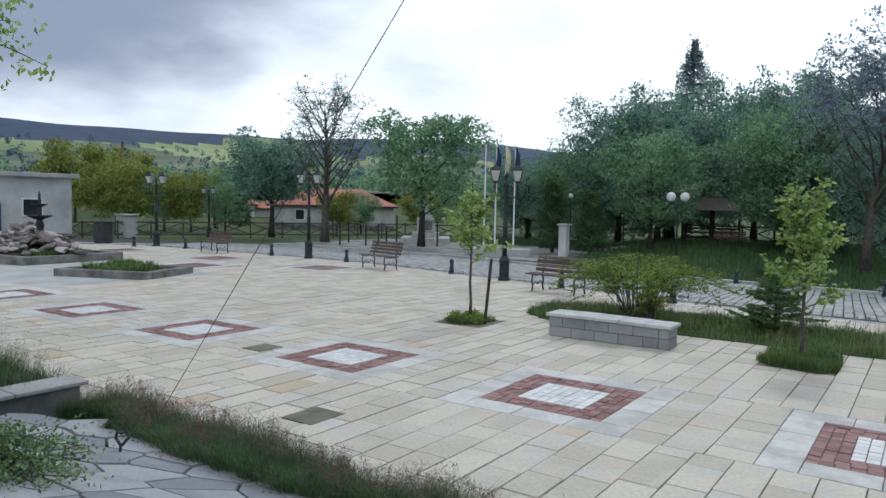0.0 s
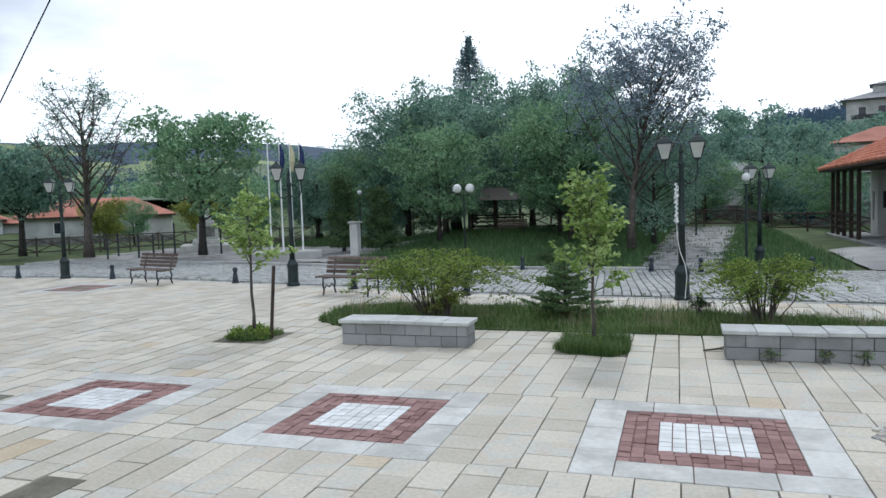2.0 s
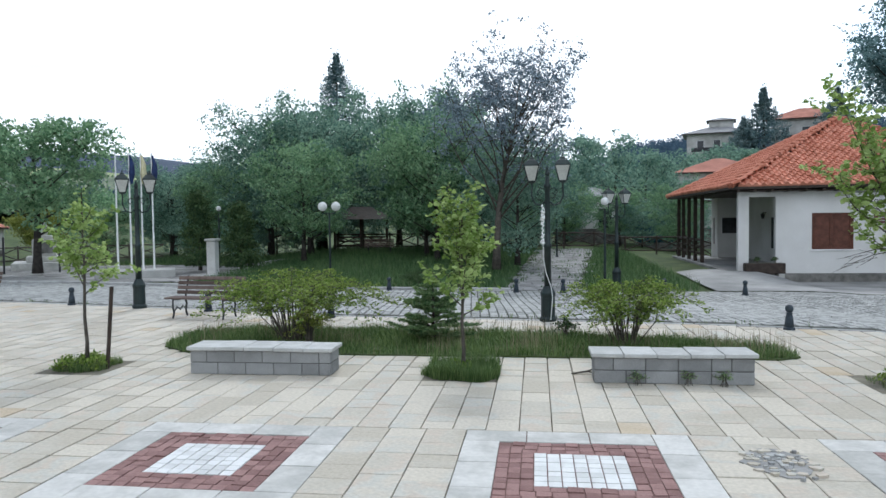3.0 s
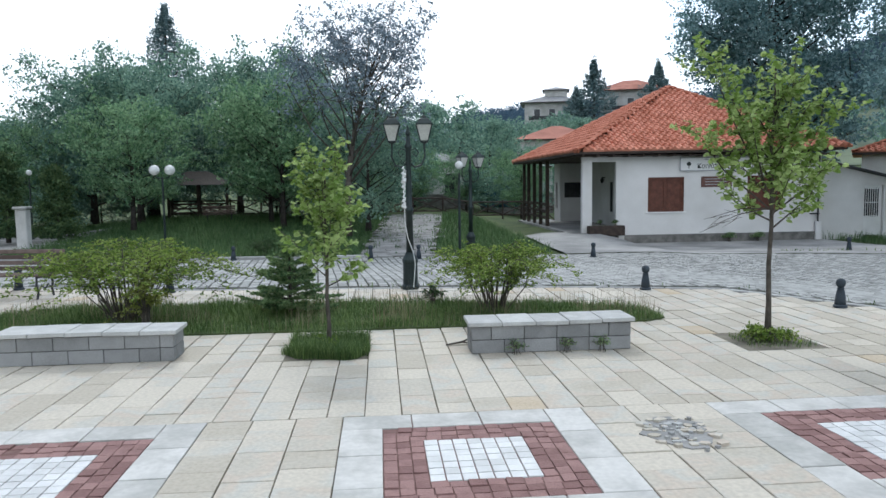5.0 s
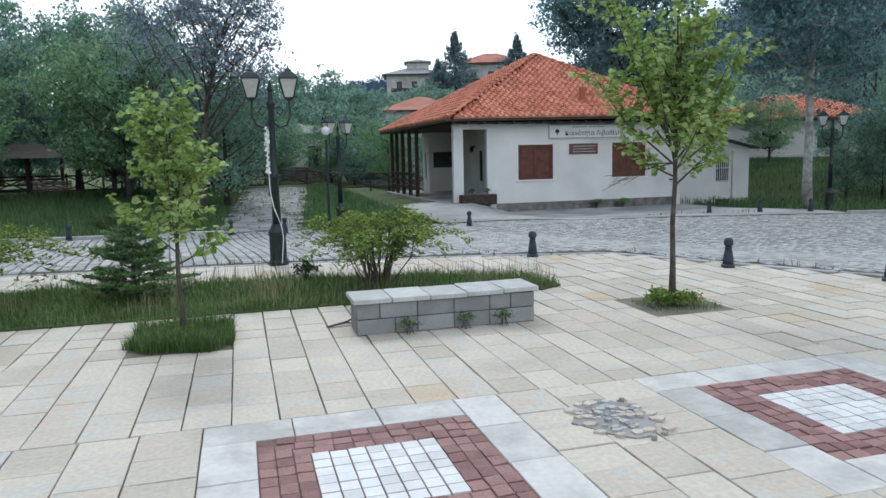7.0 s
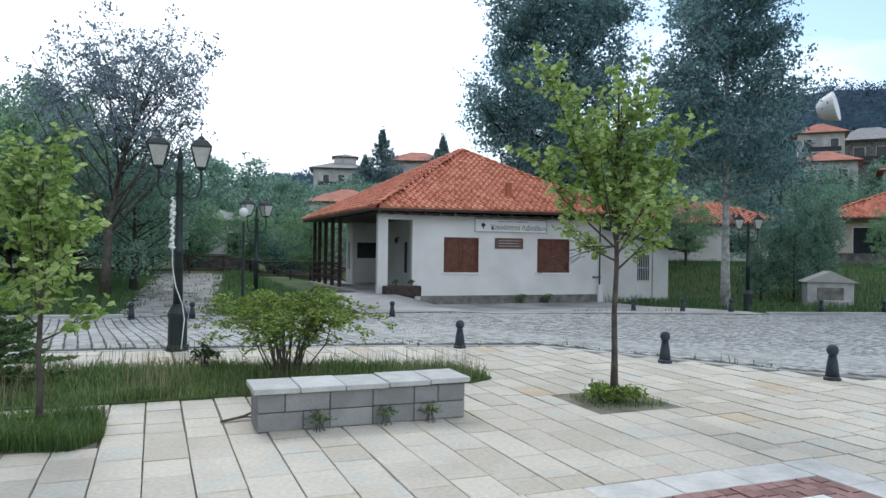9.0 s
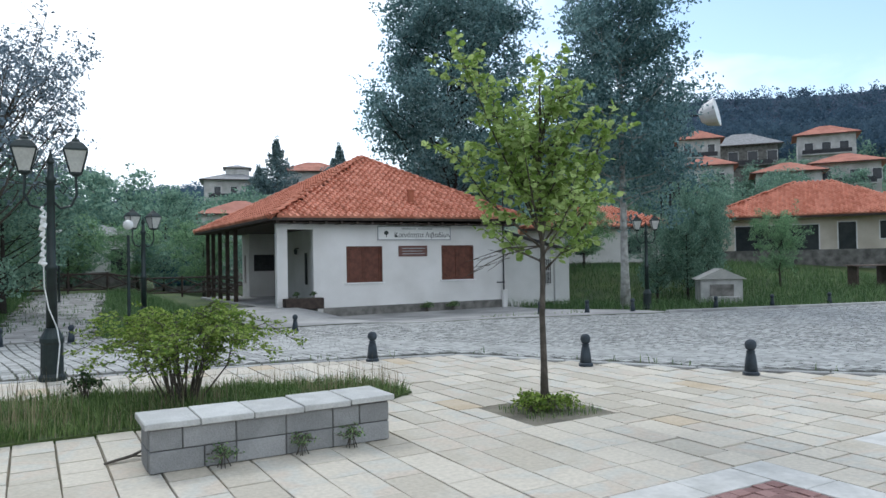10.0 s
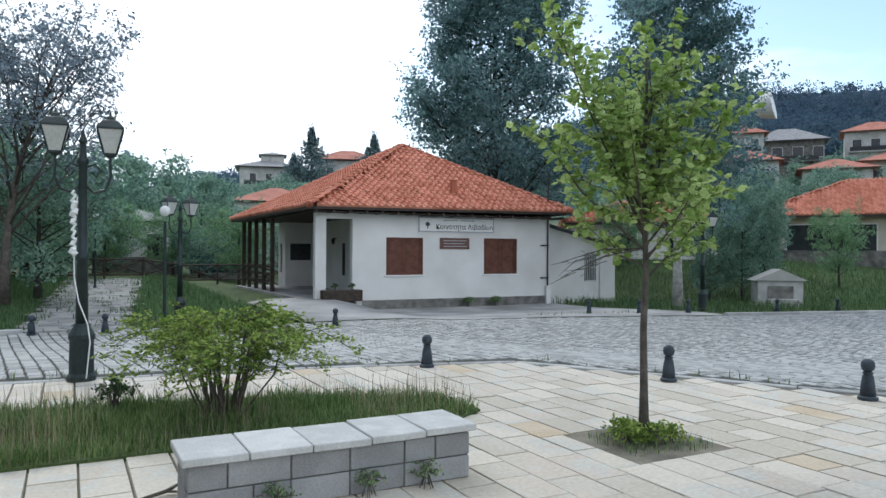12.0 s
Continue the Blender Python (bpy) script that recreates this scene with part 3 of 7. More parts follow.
def sett_road():
    """Granite setts in courses across the road."""
    rng = random.Random(5)
    road = thing("road_setts", "grey granite sett paving of the road round the square", "road", kind="structure")
    j = Joined()
    w = 0.2
    made = 0
    for ix in range(-185, 160):
        y = 4 + rng.uniform(0, 0.2)
        while y < 31:
            long = rng.uniform(0.17, 0.25)
            yc = y + long / 2
            xx = ix * w - 0.09 * (yc - 18) + rng.uniform(-0.008, 0.008)
            y += long
            if not (-34 < xx < 32 and edge_y(xx) + 0.1 < yc < kerb_y(xx) - 0.12):
                continue
            z = height(xx, yc) + 0.02 + rng.uniform(-0.004, 0.004)
            if made < 300 and 0.0 < xx < 6.0 and yc < edge_y(xx) + 2.2:
                piece("sett", SETT, road, xx, yc, z, w - 0.03, long - 0.024, 0.05, rng.uniform(-1, 1), rng.uniform(-1, 1), 5 + rng.uniform(-3, 3))
                made += 1
            else:
                j.add(xx, yc, z, w - rng.uniform(0.022, 0.036), long - rng.uniform(0.018, 0.03), 0.045, rng.uniform(-0.003, 0.003))
    tagged(part_np("setts", j.v, j.f, SETT_S, road), kind="stuff")


# ---- street furniture ----
def bollard(x, y, group="bollards along the kerb"):
    ob = thing("bollard", "short dark cast-iron bollard with a round head", "bollard", pose(x, y, height(x, y)) @ Matrix.Diagonal((0.84, 0.84, 1, 1)), group)
    part("base", lathe(bmesh.new(), [(0.125, 0), (0.125, 0.035), (0.1, 0.05)], 14), BOLLARDIRON, ob)
    part("shaft", lathe(bmesh.new(), [(0.1, 0.05), (0.085, 0.18), (0.068, 0.27), (0.055, 0.29), (0.072, 0.305), (0.05, 0.32)], 14), BOLLARDIRON, ob, smooth=True)
    part("head", lathe(bmesh.new(), [(0.045, 0.32), (0.075, 0.345), (0.088, 0.385), (0.078, 0.43), (0.045, 0.455), (0.01, 0.462)], 14), BOLLARDIRON, ob, smooth=True)
    return ob


def lantern(parent, x, y, z, r=0.175):
    """A four-sided tapered lantern hanging at z, its roof above."""
    q = math.pi / 4
    body = part("lantern", lathe(bmesh.new(), [(0.04, z - 0.05), (r * 0.62, z - 0.02), (r * 0.62, z), (r * 0.5, z + 0.012)], 4, x, y, q), GREENIRON, parent)
    part("roof", lathe(bmesh.new(), [(r * 1.28, z + 0.30), (r * 1.28, z + 0.325), (r * 0.75, z + 0.41), (r * 0.4, z + 0.44), (r * 0.4, z + 0.46), (0.02, z + 0.49), (0.012, z + 0.54)], 4, x, y, q), GREENIRON, body)
    for k in range(4):
        a0, a1 = q + k * math.pi / 2, q + (k + 1) * math.pi / 2
        lo = [Vector((x + r * 0.6 * math.cos(a), y + r * 0.6 * math.sin(a), z + 0.005)) for a in (a0, a1)]
        hi = [Vector((x + r * 1.2 * math.cos(a), y + r * 1.2 * math.sin(a), z + 0.30)) for a in (a0, a1)]
        bm = bmesh.new()
        out = ((lo[0] + lo[1]) / 2 - Vector((x, y, z))).normalized() * 0.004
        out.z = 0
        f = [bm.verts.new(p) for p in (lo[0], lo[1], hi[1], hi[0])]
        b = [bm.verts.new(p - out) for p in (lo[0], lo[1], hi[1], hi[0])]
        bm.faces.new(f)
        bm.faces.new(b[::-1])
        part("pane", bm, MILKGLASS, body)
        bm = bmesh.new()
        tube(bm, [lo[0], hi[0]], 0.011, 4)
        part("bar", bm, GREENIRON, body)


def street_lamp(x, y, turn, label="tall green-black iron lamp post with two lanterns", h=2.86):
    ob = thing("street_lamp", label, "street lamp", pose(x, y, height(x, y), 0, 0, turn), "twin-lantern street lamps")
    part("base", lathe(bmesh.new(), [(0.17, 0), (0.17, 0.06), (0.145, 0.1), (0.14, 0.5), (0.155, 0.53), (0.155, 0.58), (0.1, 0.68), (0.085, 0.72)], 16), GREENIRON, ob)
    part("post", lathe(bmesh.new(), [(0.075, 0.7), (0.065, 1.5), (0.08, 1.52), (0.08, 1.56), (0.058, 1.6), (0.05, 2.7), (0.07, 2.73), (0.07, 2.78), (0.045, 2.8), (0.04, h + 0.1)], 12), GREENIRON, ob, smooth=True)
    part("finial", lathe(bmesh.new(), [(0.03, h + 0.1), (0.055, h + 0.14), (0.03, h + 0.2), (0.006, h + 0.3)], 10), GREENIRON, ob)
    for s in (-1, 1):
        bm = bmesh.new()
        tube(bm, [(s * 0.04, 0, h - 0.42), (s * 0.12, 0, h - 0.5), (s * 0.25, 0, h - 0.46), (s * 0.32, 0, h - 0.3), (s * 0.31, 0, h - 0.12), (s * 0.31, 0, h - 0.02)], 0.018, 6)
        tube(bm, [(s * 0.04, 0, h - 0.18), (s * 0.14, 0, h - 0.14), (s * 0.2, 0, h - 0.22), (s * 0.15, 0, h - 0.3), (s * 0.1, 0, h - 0.24)], 0.012, 6)
        part("arm", bm, GREENIRON, ob)
        lantern(ob, s * 0.31, 0, h)
    return ob


def globe_lamp(x, y, turn, n=2, h=2.75):
    label = "slim green park lamp with %s white %s" % (("two", "globes") if n == 2 else ("one", "globe"))
    ob = thing("globe_lamp", label, "park lamp", pose(x, y, height(x, y), 0, 0, turn), "globe park lamps")
    part("post", lathe(bmesh.new(), [(0.09, 0), (0.09, 0.05), (0.045, 0.09), (0.04, 1.2), (0.035, h - 0.1)], 10), GREENIRON, ob)
    if n == 2:
        bm = bmesh.new()
        tube(bm, [(-0.27, 0, h - 0.02), (-0.2, 0, h - 0.13), (0, 0, h - 0.14), (0.2, 0, h - 0.13), (0.27, 0, h - 0.02)], 0.02, 6)
        part("arm", bm, GREENIRON, ob)
    for s in ((-1, 1) if n == 2 else (0,)):
        rad = 0.19 if n == 2 else 0.13
        part("globe", lathe(bmesh.new(), [(rad * math.cos(a), h + 0.16 + rad * math.sin(a)) for a in [radians(d) for d in range(-80, 89, 14)]], 18, s * 0.27), WHITEGLOBE, ob, smooth=True)
    return ob


def park_bench(x, y, turn):
    ob = thing("park_bench", "slatted wooden park bench on scrolled black iron legs", "bench", pose(x, y, height(x, y), 0, 0, turn), "park benches on the plaza edge")
    L = 0.85
    for k in range(4):
        part("seat_slat", boxed(-L, 0.02 + k * 0.11, 0.42, L, 0.105 + k * 0.11, 0.455, bevel=0.008), BENCHWOOD, ob)
    for k in range(4):
        sl = part("back_slat", boxed(-L, -0.016, -0.04, L, 0.016, 0.04, bevel=0.008), BENCHWOOD, ob)
        sl.matrix_basis = pose(0, -0.05 - 0.03 * k, 0.53 + 0.105 * k, 15, 0, 0)
    for s in (-0.62, 0.62):
        bm = bmesh.new()
        tube(bm, [(s, 0.44, 0), (s, 0.4, 0.12), (s, 0.44, 0.25), (s, 0.43, 0.41), (s, 0.2, 0.4), (s, -0.02, 0.41), (s, -0.08, 0.6), (s, -0.17, 0.9)], 0.022, 6)
        tube(bm, [(s, -0.08, 0), (s, -0.03, 0.14), (s, -0.07, 0.28), (s, -0.01, 0.4)], 0.022, 6)
        tube(bm, [(s, 0.4, 0.14), (s, 0.28, 0.24), (s, 0.18, 0.17), (s, 0.08, 0.25), (s, -0.03, 0.16)], 0.014, 6)
        part("leg_frame", bm, DARKIRON, ob)
    return ob


def block_bench(x0, y0, turn, length, marks):
    """A low wall seat: two courses of blocks, coping slabs."""
    ob = thing("stone_bench", "low bench of grey concrete blocks with pale coping slabs", "bench", pose(x0, y0, 0, 0, 0, turn), "block benches by the flower bed")
    D, c = 0.46, 0.166
    part("core", boxed(0.012, 0.012, 0, length - 0.012, D - 0.012, 0.332), MORTAR, ob)
    rng = random.Random(marks)
    for row in range(2):
        z0, z1 = 0.004 + row * c, c * (row + 1) - 0.006
        x = 0.0
        first = 0.4 if row == 0 else 0.24
        while x < length - 0.01:
            lng = first if x == 0 else rng.choice((0.4, 0.4, 0.4, 0.24))
            e = min(length, x + lng)
            if length - e < 0.15:
                e = length
            for ya, yb in ((0, 0.09), (D - 0.09, D)):
                part("block", boxed(x + 0.005, ya, z0, e - 0.005, yb, z1, bevel=0.005), BLOCK, ob)
            x = e
        for xa, xb in ((0.0, 0.09), (length - 0.09, length)):
            part("block", boxed(xa + (0.001 if xa else -0.001), 0.095, z0, xb + (0.001 if xa else -0.001), D - 0.095, z1, bevel=0.005), BLOCK, ob)
    n = 5
    for k in range(n):
        a, b = -0.04 + (length + 0.08) * k / n, -0.04 + (length + 0.08) * (k + 1) / n
        st = part("coping_slab", boxed(a + 0.004, -0.04, 0, b - 0.004, D + 0.04, 0.05, bevel=0.006), SLABTOP, ob)
        st.matrix_basis = pose(0, 0, 0.334, rng.uniform(-0.4, 0.4), rng.uniform(-0.3, 0.3), 0)
    return ob

# ---- the office building ----
EX0, EX1, EY0, EY1, EZ = 7.33, 18.6, 30.9, 42.5, 3.2
APEX = Vector((13.42, 36.7, 6.42))
WY, FLOOR = 31.6, -0.06


def wall_with_holes(name, axis, at, thick, u0, u1, z0, z1, holes, material, parent):
    """A wall along x (axis 'x', at y) or along y (axis 'y', at x) with openings through it."""
    us = sorted({u0, u1, *[h[0] for h in holes], *[h[1] for h in holes]})
    zs = sorted({z0, z1, *[h[2] for h in holes], *[h[3] for h in holes]})
    bm = bmesh.new()
    for a, b in zip(us, us[1:]):
        run = None
        for c, d in zip(zs, zs[1:]):
            mu, mz = (a + b) / 2, (c + d) / 2
            if any(h[0] < mu < h[1] and h[2] < mz < h[3] for h in holes):
                continue
            if axis == "x":
                box(bm, a, at, c, b, at + thick, d)
            else:
                box(bm, at, a, c, at + thick, b, d)
    bmesh.ops.remove_doubles(bm, verts=bm.verts, dist=0.0005)
    return part(name, bm, material, parent)


def shutter_window(parent, x0, x1, z0, z1, y):
    win = thing("window", "", "")
    win.parent = parent
    bm = bmesh.new()
    t = 0.06
    box(bm, x0, y + 0.03, z0, x0 + t, y + 0.13, z1)
    box(bm, x1 - t, y + 0.03, z0, x1, y + 0.13, z1)
    box(bm, x0 + t, y + 0.03, z1 - t, x1 - t, y + 0.13, z1)
    box(bm, x0 + t, y + 0.03, z0, x1 - t, y + 0.13, z0 + t)
    part("frame", bm, SHUTTER, win)
    mid = (x0 + x1) / 2
    for a, b in ((x0 + t, mid - 0.004), (mid + 0.004, x1 - t)):
        bm = bmesh.new()
        box(bm, a, y + 0.07, z0 + t, a + 0.07, y + 0.11, z1 - t)
        box(bm, b - 0.07, y + 0.07, z0 + t, b, y + 0.11, z1 - t)
        box(bm, a + 0.07, y + 0.07, z1 - t - 0.07, b - 0.07, y + 0.11, z1 - t)
        box(bm, a + 0.07, y + 0.07, z0 + t, b - 0.07, y + 0.11, z0 + t + 0.07)
        box(bm, a + 0.07, y + 0.105, z0 + t + 0.07, b - 0.07, y + 0.115, z1 - t - 0.07)
        box(bm, a + 0.09, y + 0.085, z0 + t + 0.09, b - 0.09, y + 0.104, z1 - t - 0.09)
        part("shutter", bm, SHUTTER, win, "brown panelled wooden shutter")
    part("sill", boxed(x0 - 0.08, y - 0.06, z0 - 0.05, x1 + 0.08, y + 0.16, z0 - 0.002, bevel=0.006), WHITE, win)
    return win


def roof_tiles(parent, a, b, apex_l, apex_r, name):
    """Rows of half-round tiles on one slope between the eave a-b and the ridge points."""
    a, b, al, ar = Vector(a), Vector(b), Vector(apex_l), Vector(apex_r)
    along = (b - a).normalized()
    normal = along.cross(al - a).normalized()
    if normal.z < 0:
        normal = -normal
    up = normal.cross(along)
    if up.z < 0:
        up = -up
    slope = (al - a).dot(up)
    width = (b - a).length
    l_in, r_in = (al - a).dot(along), (ar - a).dot(along)
    verts, faces = [], []
    step, pitch = 0.36, 0.28
    wave = ((0.0, 0.0), (0.07, 0.05), (0.2, 0.082), (0.36, 0.082), (0.5, 0.045), (0.57, 0.0), (0.78, -0.008), (1.0, 0.0))
    rows = int(slope / step)
    for r in range(rows):
        s0, s1 = r * slope / rows, (r + 1) * slope / rows + 0.05
        sm = (s0 + s1) / 2
        lo, hi = l_in * sm / slope, width - (width - r_in) * sm / slope
        k = math.ceil(lo / pitch - 0.4)
        while k * pitch < hi + 0.1:
            u = k * pitch
            o = len(verts)
            jit = random.uniform(-0.01, 0.01)
            for s, lift in ((s0, -0.02), (s0 - 0.004, 0.08 + jit), (s1, 0.02 + jit)):
                for q, rise in wave:
                    verts.append(a + along * (u + q * pitch) + up * s + normal * (lift + (rise if s != s0 else 0)))
            m = len(wave)
            for row in (0, m):
                for q in range(m - 1):
                    faces.append((o + row + q, o + row + q + 1, o + row + m + q + 1, o + row + m + q))
            k += 1
    tagged(part_np("roof_tiles", verts, faces[:], TILE_S, parent, smooth=False), "half-round terracotta roof tiles", kind="stuff")


def office():
    ob = thing("office_building", "white plastered one-storey village office with a red tiled hip roof", "building")
    zt = 3.02
    holes = [(8.2, 9.2, FLOOR, 2.82), (10.53, 12.06, 0.76, 2.17), (14.76, 16.34, 0.76, 2.19)]
    wall = wall_with_holes("wall", "x", WY, 0.25, 7.8, 17.95, -0.17, zt, holes, PLASTER, ob)
    part("plinth", boxed(9.2, WY - 0.05, -0.62, 18.0, WY + 0.25, -0.165, bevel=0.01), PLINTH, ob, "stained grey cement plinth")
    part("porch_floor", boxed(7.35, WY - 0.05, -0.62, 9.19, 43.0, FLOOR), APRON, ob)
    part("porch_floor", boxed(9.2, WY + 0.26, -0.62, 10.6, 41.0, FLOOR), APRON, ob)
    part("side_wall", boxed(10.6, WY + 0.26, FLOOR - 0.3, 10.85, 41.2, zt), PLASTER, ob)
    part("inner_wall", boxed(9.27, 41.0, FLOOR - 0.3, 10.59, 41.2, zt), PLASTER, ob)
    wall_with_holes("back_side_wall", "y", 9.27, 0.25, 41.21, 42.3, FLOOR - 0.3, zt, [(41.6, 42.0, 0.6, 2.0)], PLASTER, ob)
    part("narrow_window", boxed(9.34, 41.6, 0.6, 9.4, 42.0, 2.0), SHUTTER, ob)
    part("side_wall", boxed(17.7, WY + 0.26, -0.62, 17.95, 42.3, zt), PLASTER, ob)
    part("back_wall", boxed(9.53, 42.05, -0.62, 17.69, 42.3, zt), PLASTER, ob)
    part("porch_ceiling", boxed(EX0 + 0.15, EY0 + 0.15, zt + 0.005, EX1 - 0.15, EY1 - 0.15, zt + 0.04), DARKWOOD, ob)
    for x0, x1, z0, z1 in ((10.53, 12.06, 0.76, 2.17), (14.76, 16.34, 0.76, 2.19)):
        shutter_window(ob, x0, x1, z0, z1, WY)
    # roof
    roof = thing("roof", "", "")
    roof.parent = ob
    c = [Vector((EX0, EY0, EZ)), Vector((EX1, EY0, EZ + 0.1)), Vector((EX1, EY1, EZ + 0.05)), Vector((EX0 - 0.35, EY1, EZ - 0.08))]
    bm = bmesh.new()
    lo = [bm.verts.new(p) for p in c]
    bot = [bm.verts.new(p - Vector((0, 0, 0.1))) for p in c]
    top = bm.verts.new(APEX)
    for i in range(4):
        bm.faces.new((lo[i], lo[(i + 1) % 4], top))
        bm.faces.new((bot[i], bot[(i + 1) % 4], lo[(i + 1) % 4], lo[i]))
    bm.faces.new(bot[::-1])
    part("roof_deck", bm, DARKWOOD, roof)
    roof_tiles(roof, c[0], c[1], APEX, APEX, "front")
    roof_tiles(roof, c[3], c[0], APEX, APEX, "west")
    roof_tiles(roof, c[1], c[2], APEX, APEX, "east")
    for p in c:
        bm = bmesh.new()
        n = 22
        for k in range(n):
            q0, q1 = p.lerp(APEX, k / n), p.lerp(APEX, (k + 1.15) / n)
            tube(bm, [q0 + Vector((0, 0, 0.05)), q1 + Vector((0, 0, 0.03))], [0.13, 0.1], 8)
        part("hip_tiles", bm, TILE, roof)
    x = EX0 + 0.3
    while x < EX1:
        part("rafter_end", boxed(x - 0.045, EY0 + 0.03, EZ - 0.2, x + 0.045, WY - 0.02, EZ - 0.105), DARKWOOD, roof)
        x += 0.62
    # flue block on the front slope
    fl = thing("chimney", "", "")
    fl.parent = ob
    part("flue", boxed(13.5, 31.98, 3.6, 13.72, 32.18, 4.46, bevel=0.01), TILE, fl, "short red clay flue")
    part("cap", boxed(13.48, 31.96, 4.462, 13.74, 32.2, 4.5), TILE, fl)
    # porch posts and rail
    ys = [36.9, 38.35, 39.8, 41.2, 42.4]
    for y in ys:
        part("porch_post", boxed(7.52, y - 0.08, FLOOR, 7.68, y + 0.08, EZ - 0.11, bevel=0.01), DARKWOOD, ob)
    for y0, y1 in zip(ys, ys[1:]):
        for z in (0.35, 0.66, 0.98):
            part("porch_rail", boxed(7.57, y0 + 0.08, FLOOR + z, 7.63, y1 - 0.08, FLOOR + z + 0.12, bevel=0.006), DARKWOOD, ob)
    # downpipe
    bm = bmesh.new()
    tube(bm, [(17.82, WY - 0.07, -0.1), (17.82, WY - 0.07, 3.5), (17.86, WY - 0.07, 5.0)], 0.035, 8)
    part("downpipe", bm, DARKIRON, ob)
    for z in (0.55, 1.9):
        part("pipe_bracket", boxed(17.5, WY - 0.1, z, 17.88, WY - 0.005, z + 0.05), DARKIRON, ob)
    part("pipe_shoe", boxed(17.7, WY - 0.17, -0.55, 17.95, WY - 0.055, 0.25, bevel=0.02), PLASTER, ob)
    # lean-to
    ann = thing("annex", "", "")
    ann.parent = ob
    ay, ax0, ax1 = 32.4, 17.96, 22.2
    bm = bmesh.new()
    h0, h1 = 2.85, 1.86

    def zt_at(x):
        return h0 + (h1 - h0) * (x - ax0) / (ax1 - ax0)

    dx0, dx1, dz0, dz1 = 20.45, 21.35, -0.45, 1.72
    for x0, x1, z0, zc in ((ax0, dx0, -0.62, None), (dx0, dx1, dz1, None), (dx1, ax1, -0.62, None)):
        vs = []
        for y in (ay, ay + 0.22):
            vs.append([bm.verts.new(p) for p in ((x0, y, z0), (x1, y, z0), (x1, y, zt_at(x1)), (x0, y, zt_at(x0)))])
        f, b = vs
        bm.faces.new(f)
        bm.faces.new(b[::-1])
        for i in range(4):
            bm.faces.new((f[i], b[i], b[(i + 1) % 4], f[(i + 1) % 4]))
    bmesh.ops.recalc_face_normals(bm, faces=bm.faces)
    part("annex_wall", bm, PLASTER, ann)
    part("annex_side", boxed(ax1 - 0.22, ay + 0.23, -0.62, ax1, 40, h1 - 0.03), PLASTER, ann)
    rf = part("annex_roof", boxed(-2.3, -0.35, 0, 2.5, 8, 0.07, bevel=0.01), DARKIRON, ann, "dark sheet lean-to roof")
    rf.matrix_basis = pose((ax0 + ax1) / 2, ay, (h0 + h1) / 2 + 0.02, 0, math.degrees(math.atan2(h0 - h1, ax1 - ax0)), 0)
    door = part("annex_door", boxed(dx0 + 0.02, ay + 0.1, dz0, dx1 - 0.02, ay + 0.15, dz1 - 0.01), WHITE, ann, "pale metal door with a barred window")
    part("door_glass", boxed(dx0 + 0.08, ay + 0.085, 0.35, dx1 - 0.18, ay + 0.098, dz1 - 0.12), GLASSDARK, door)
    for k in range(6):
        x = dx0 + 0.12 + k * 0.1
        part("door_bar", boxed(x, ay + 0.05, 0.35, x + 0.016, ay + 0.08, dz1 - 0.12), WHITE, door)
    for z in (0.36, 0.95, 1.55):
        part("door_bar", boxed(dx0 + 0.08, ay + 0.055, z, dx1 - 0.22, ay + 0.078, z + 0.04), WHITE, door)
    return ob


def words(name, text, size, x, y, z, material, parent):
    cu = bpy.data.curves.new(name, "FONT")
    cu.body, cu.size, cu.extrude, cu.align_x = text, size, 0.004, "CENTER"
    tmp = bpy.data.objects.new("tmp_text", cu)
    scene.collection.objects.link(tmp)
    bpy.context.view_layer.update()
    me = bpy.data.meshes.new_from_object(tmp.evaluated_get(bpy.context.evaluated_depsgraph_get()))
    bpy.data.objects.remove(tmp)
    me.materials.append(material)
    ob = new(name, me)
    ob.matrix_basis = pose(x, y, z, 90, 0, 0)
    ob.parent = parent
    return ob


office()
sign = thing("name_sign", "pale rectangular sign board with dark Greek lettering", "sign")
part("board", boxed(11.86, WY - 0.06, 2.42, 15.15, WY - 0.006, 2.95, bevel=0.008), WHITE, sign)
bm = bmesh.new()
for x0, z0, x1, z1 in ((11.83, 2.4, 15.18, 2.44), (11.83, 2.93, 15.18, 2.97), (11.83, 2.44, 11.87, 2.93), (15.14, 2.44, 15.18, 2.93)):
    box(bm, x0, WY - 0.075, z0, x1, WY - 0.058, z1)
part("border", bm, STEEL, sign)
words("lettering", "Κοινότητα Λιβαδίων", 0.275, 13.88, WY - 0.066, 2.52, INK, sign)
bm = bmesh.new()
lathe(bm, [(0.02, 0), (0.02, 0.1), (0.09, 0.13), (0.1, 0.2), (0.03, 0.26)], 8)
em = part("emblem", bm, INK, sign, "small dark tree-shaped emblem")
em.matrix_basis = Matrix.Translation((12.22, WY - 0.062, 2.52)) @ Matrix.Diagonal((1, 0.1, 1, 1))
for k in range(2):
    part("small_print", boxed(12.9 + k * 0.75, WY - 0.069, 2.84, 13.55 + k * 0.75, WY - 0.0595, 2.88), STEEL, sign)
plaq = thing("wall_plaque", "brown rectangular plaque with two light lines of print", "plaque")
part("plate", boxed(12.77, WY - 0.04, 1.75, 14.07, WY - 0.005, 2.18, bevel=0.006), PLAQUE, plaq)
for k in range(3):
    part("print_line", boxed(12.92, WY - 0.046, 1.84 + k * 0.11, 13.96 - 0.1 * (k % 2), WY - 0.041, 1.87 + k * 0.11), STEEL, plaq)
trough = thing("flower_trough", "dark wooden flower trough before the porch pier", "planter")
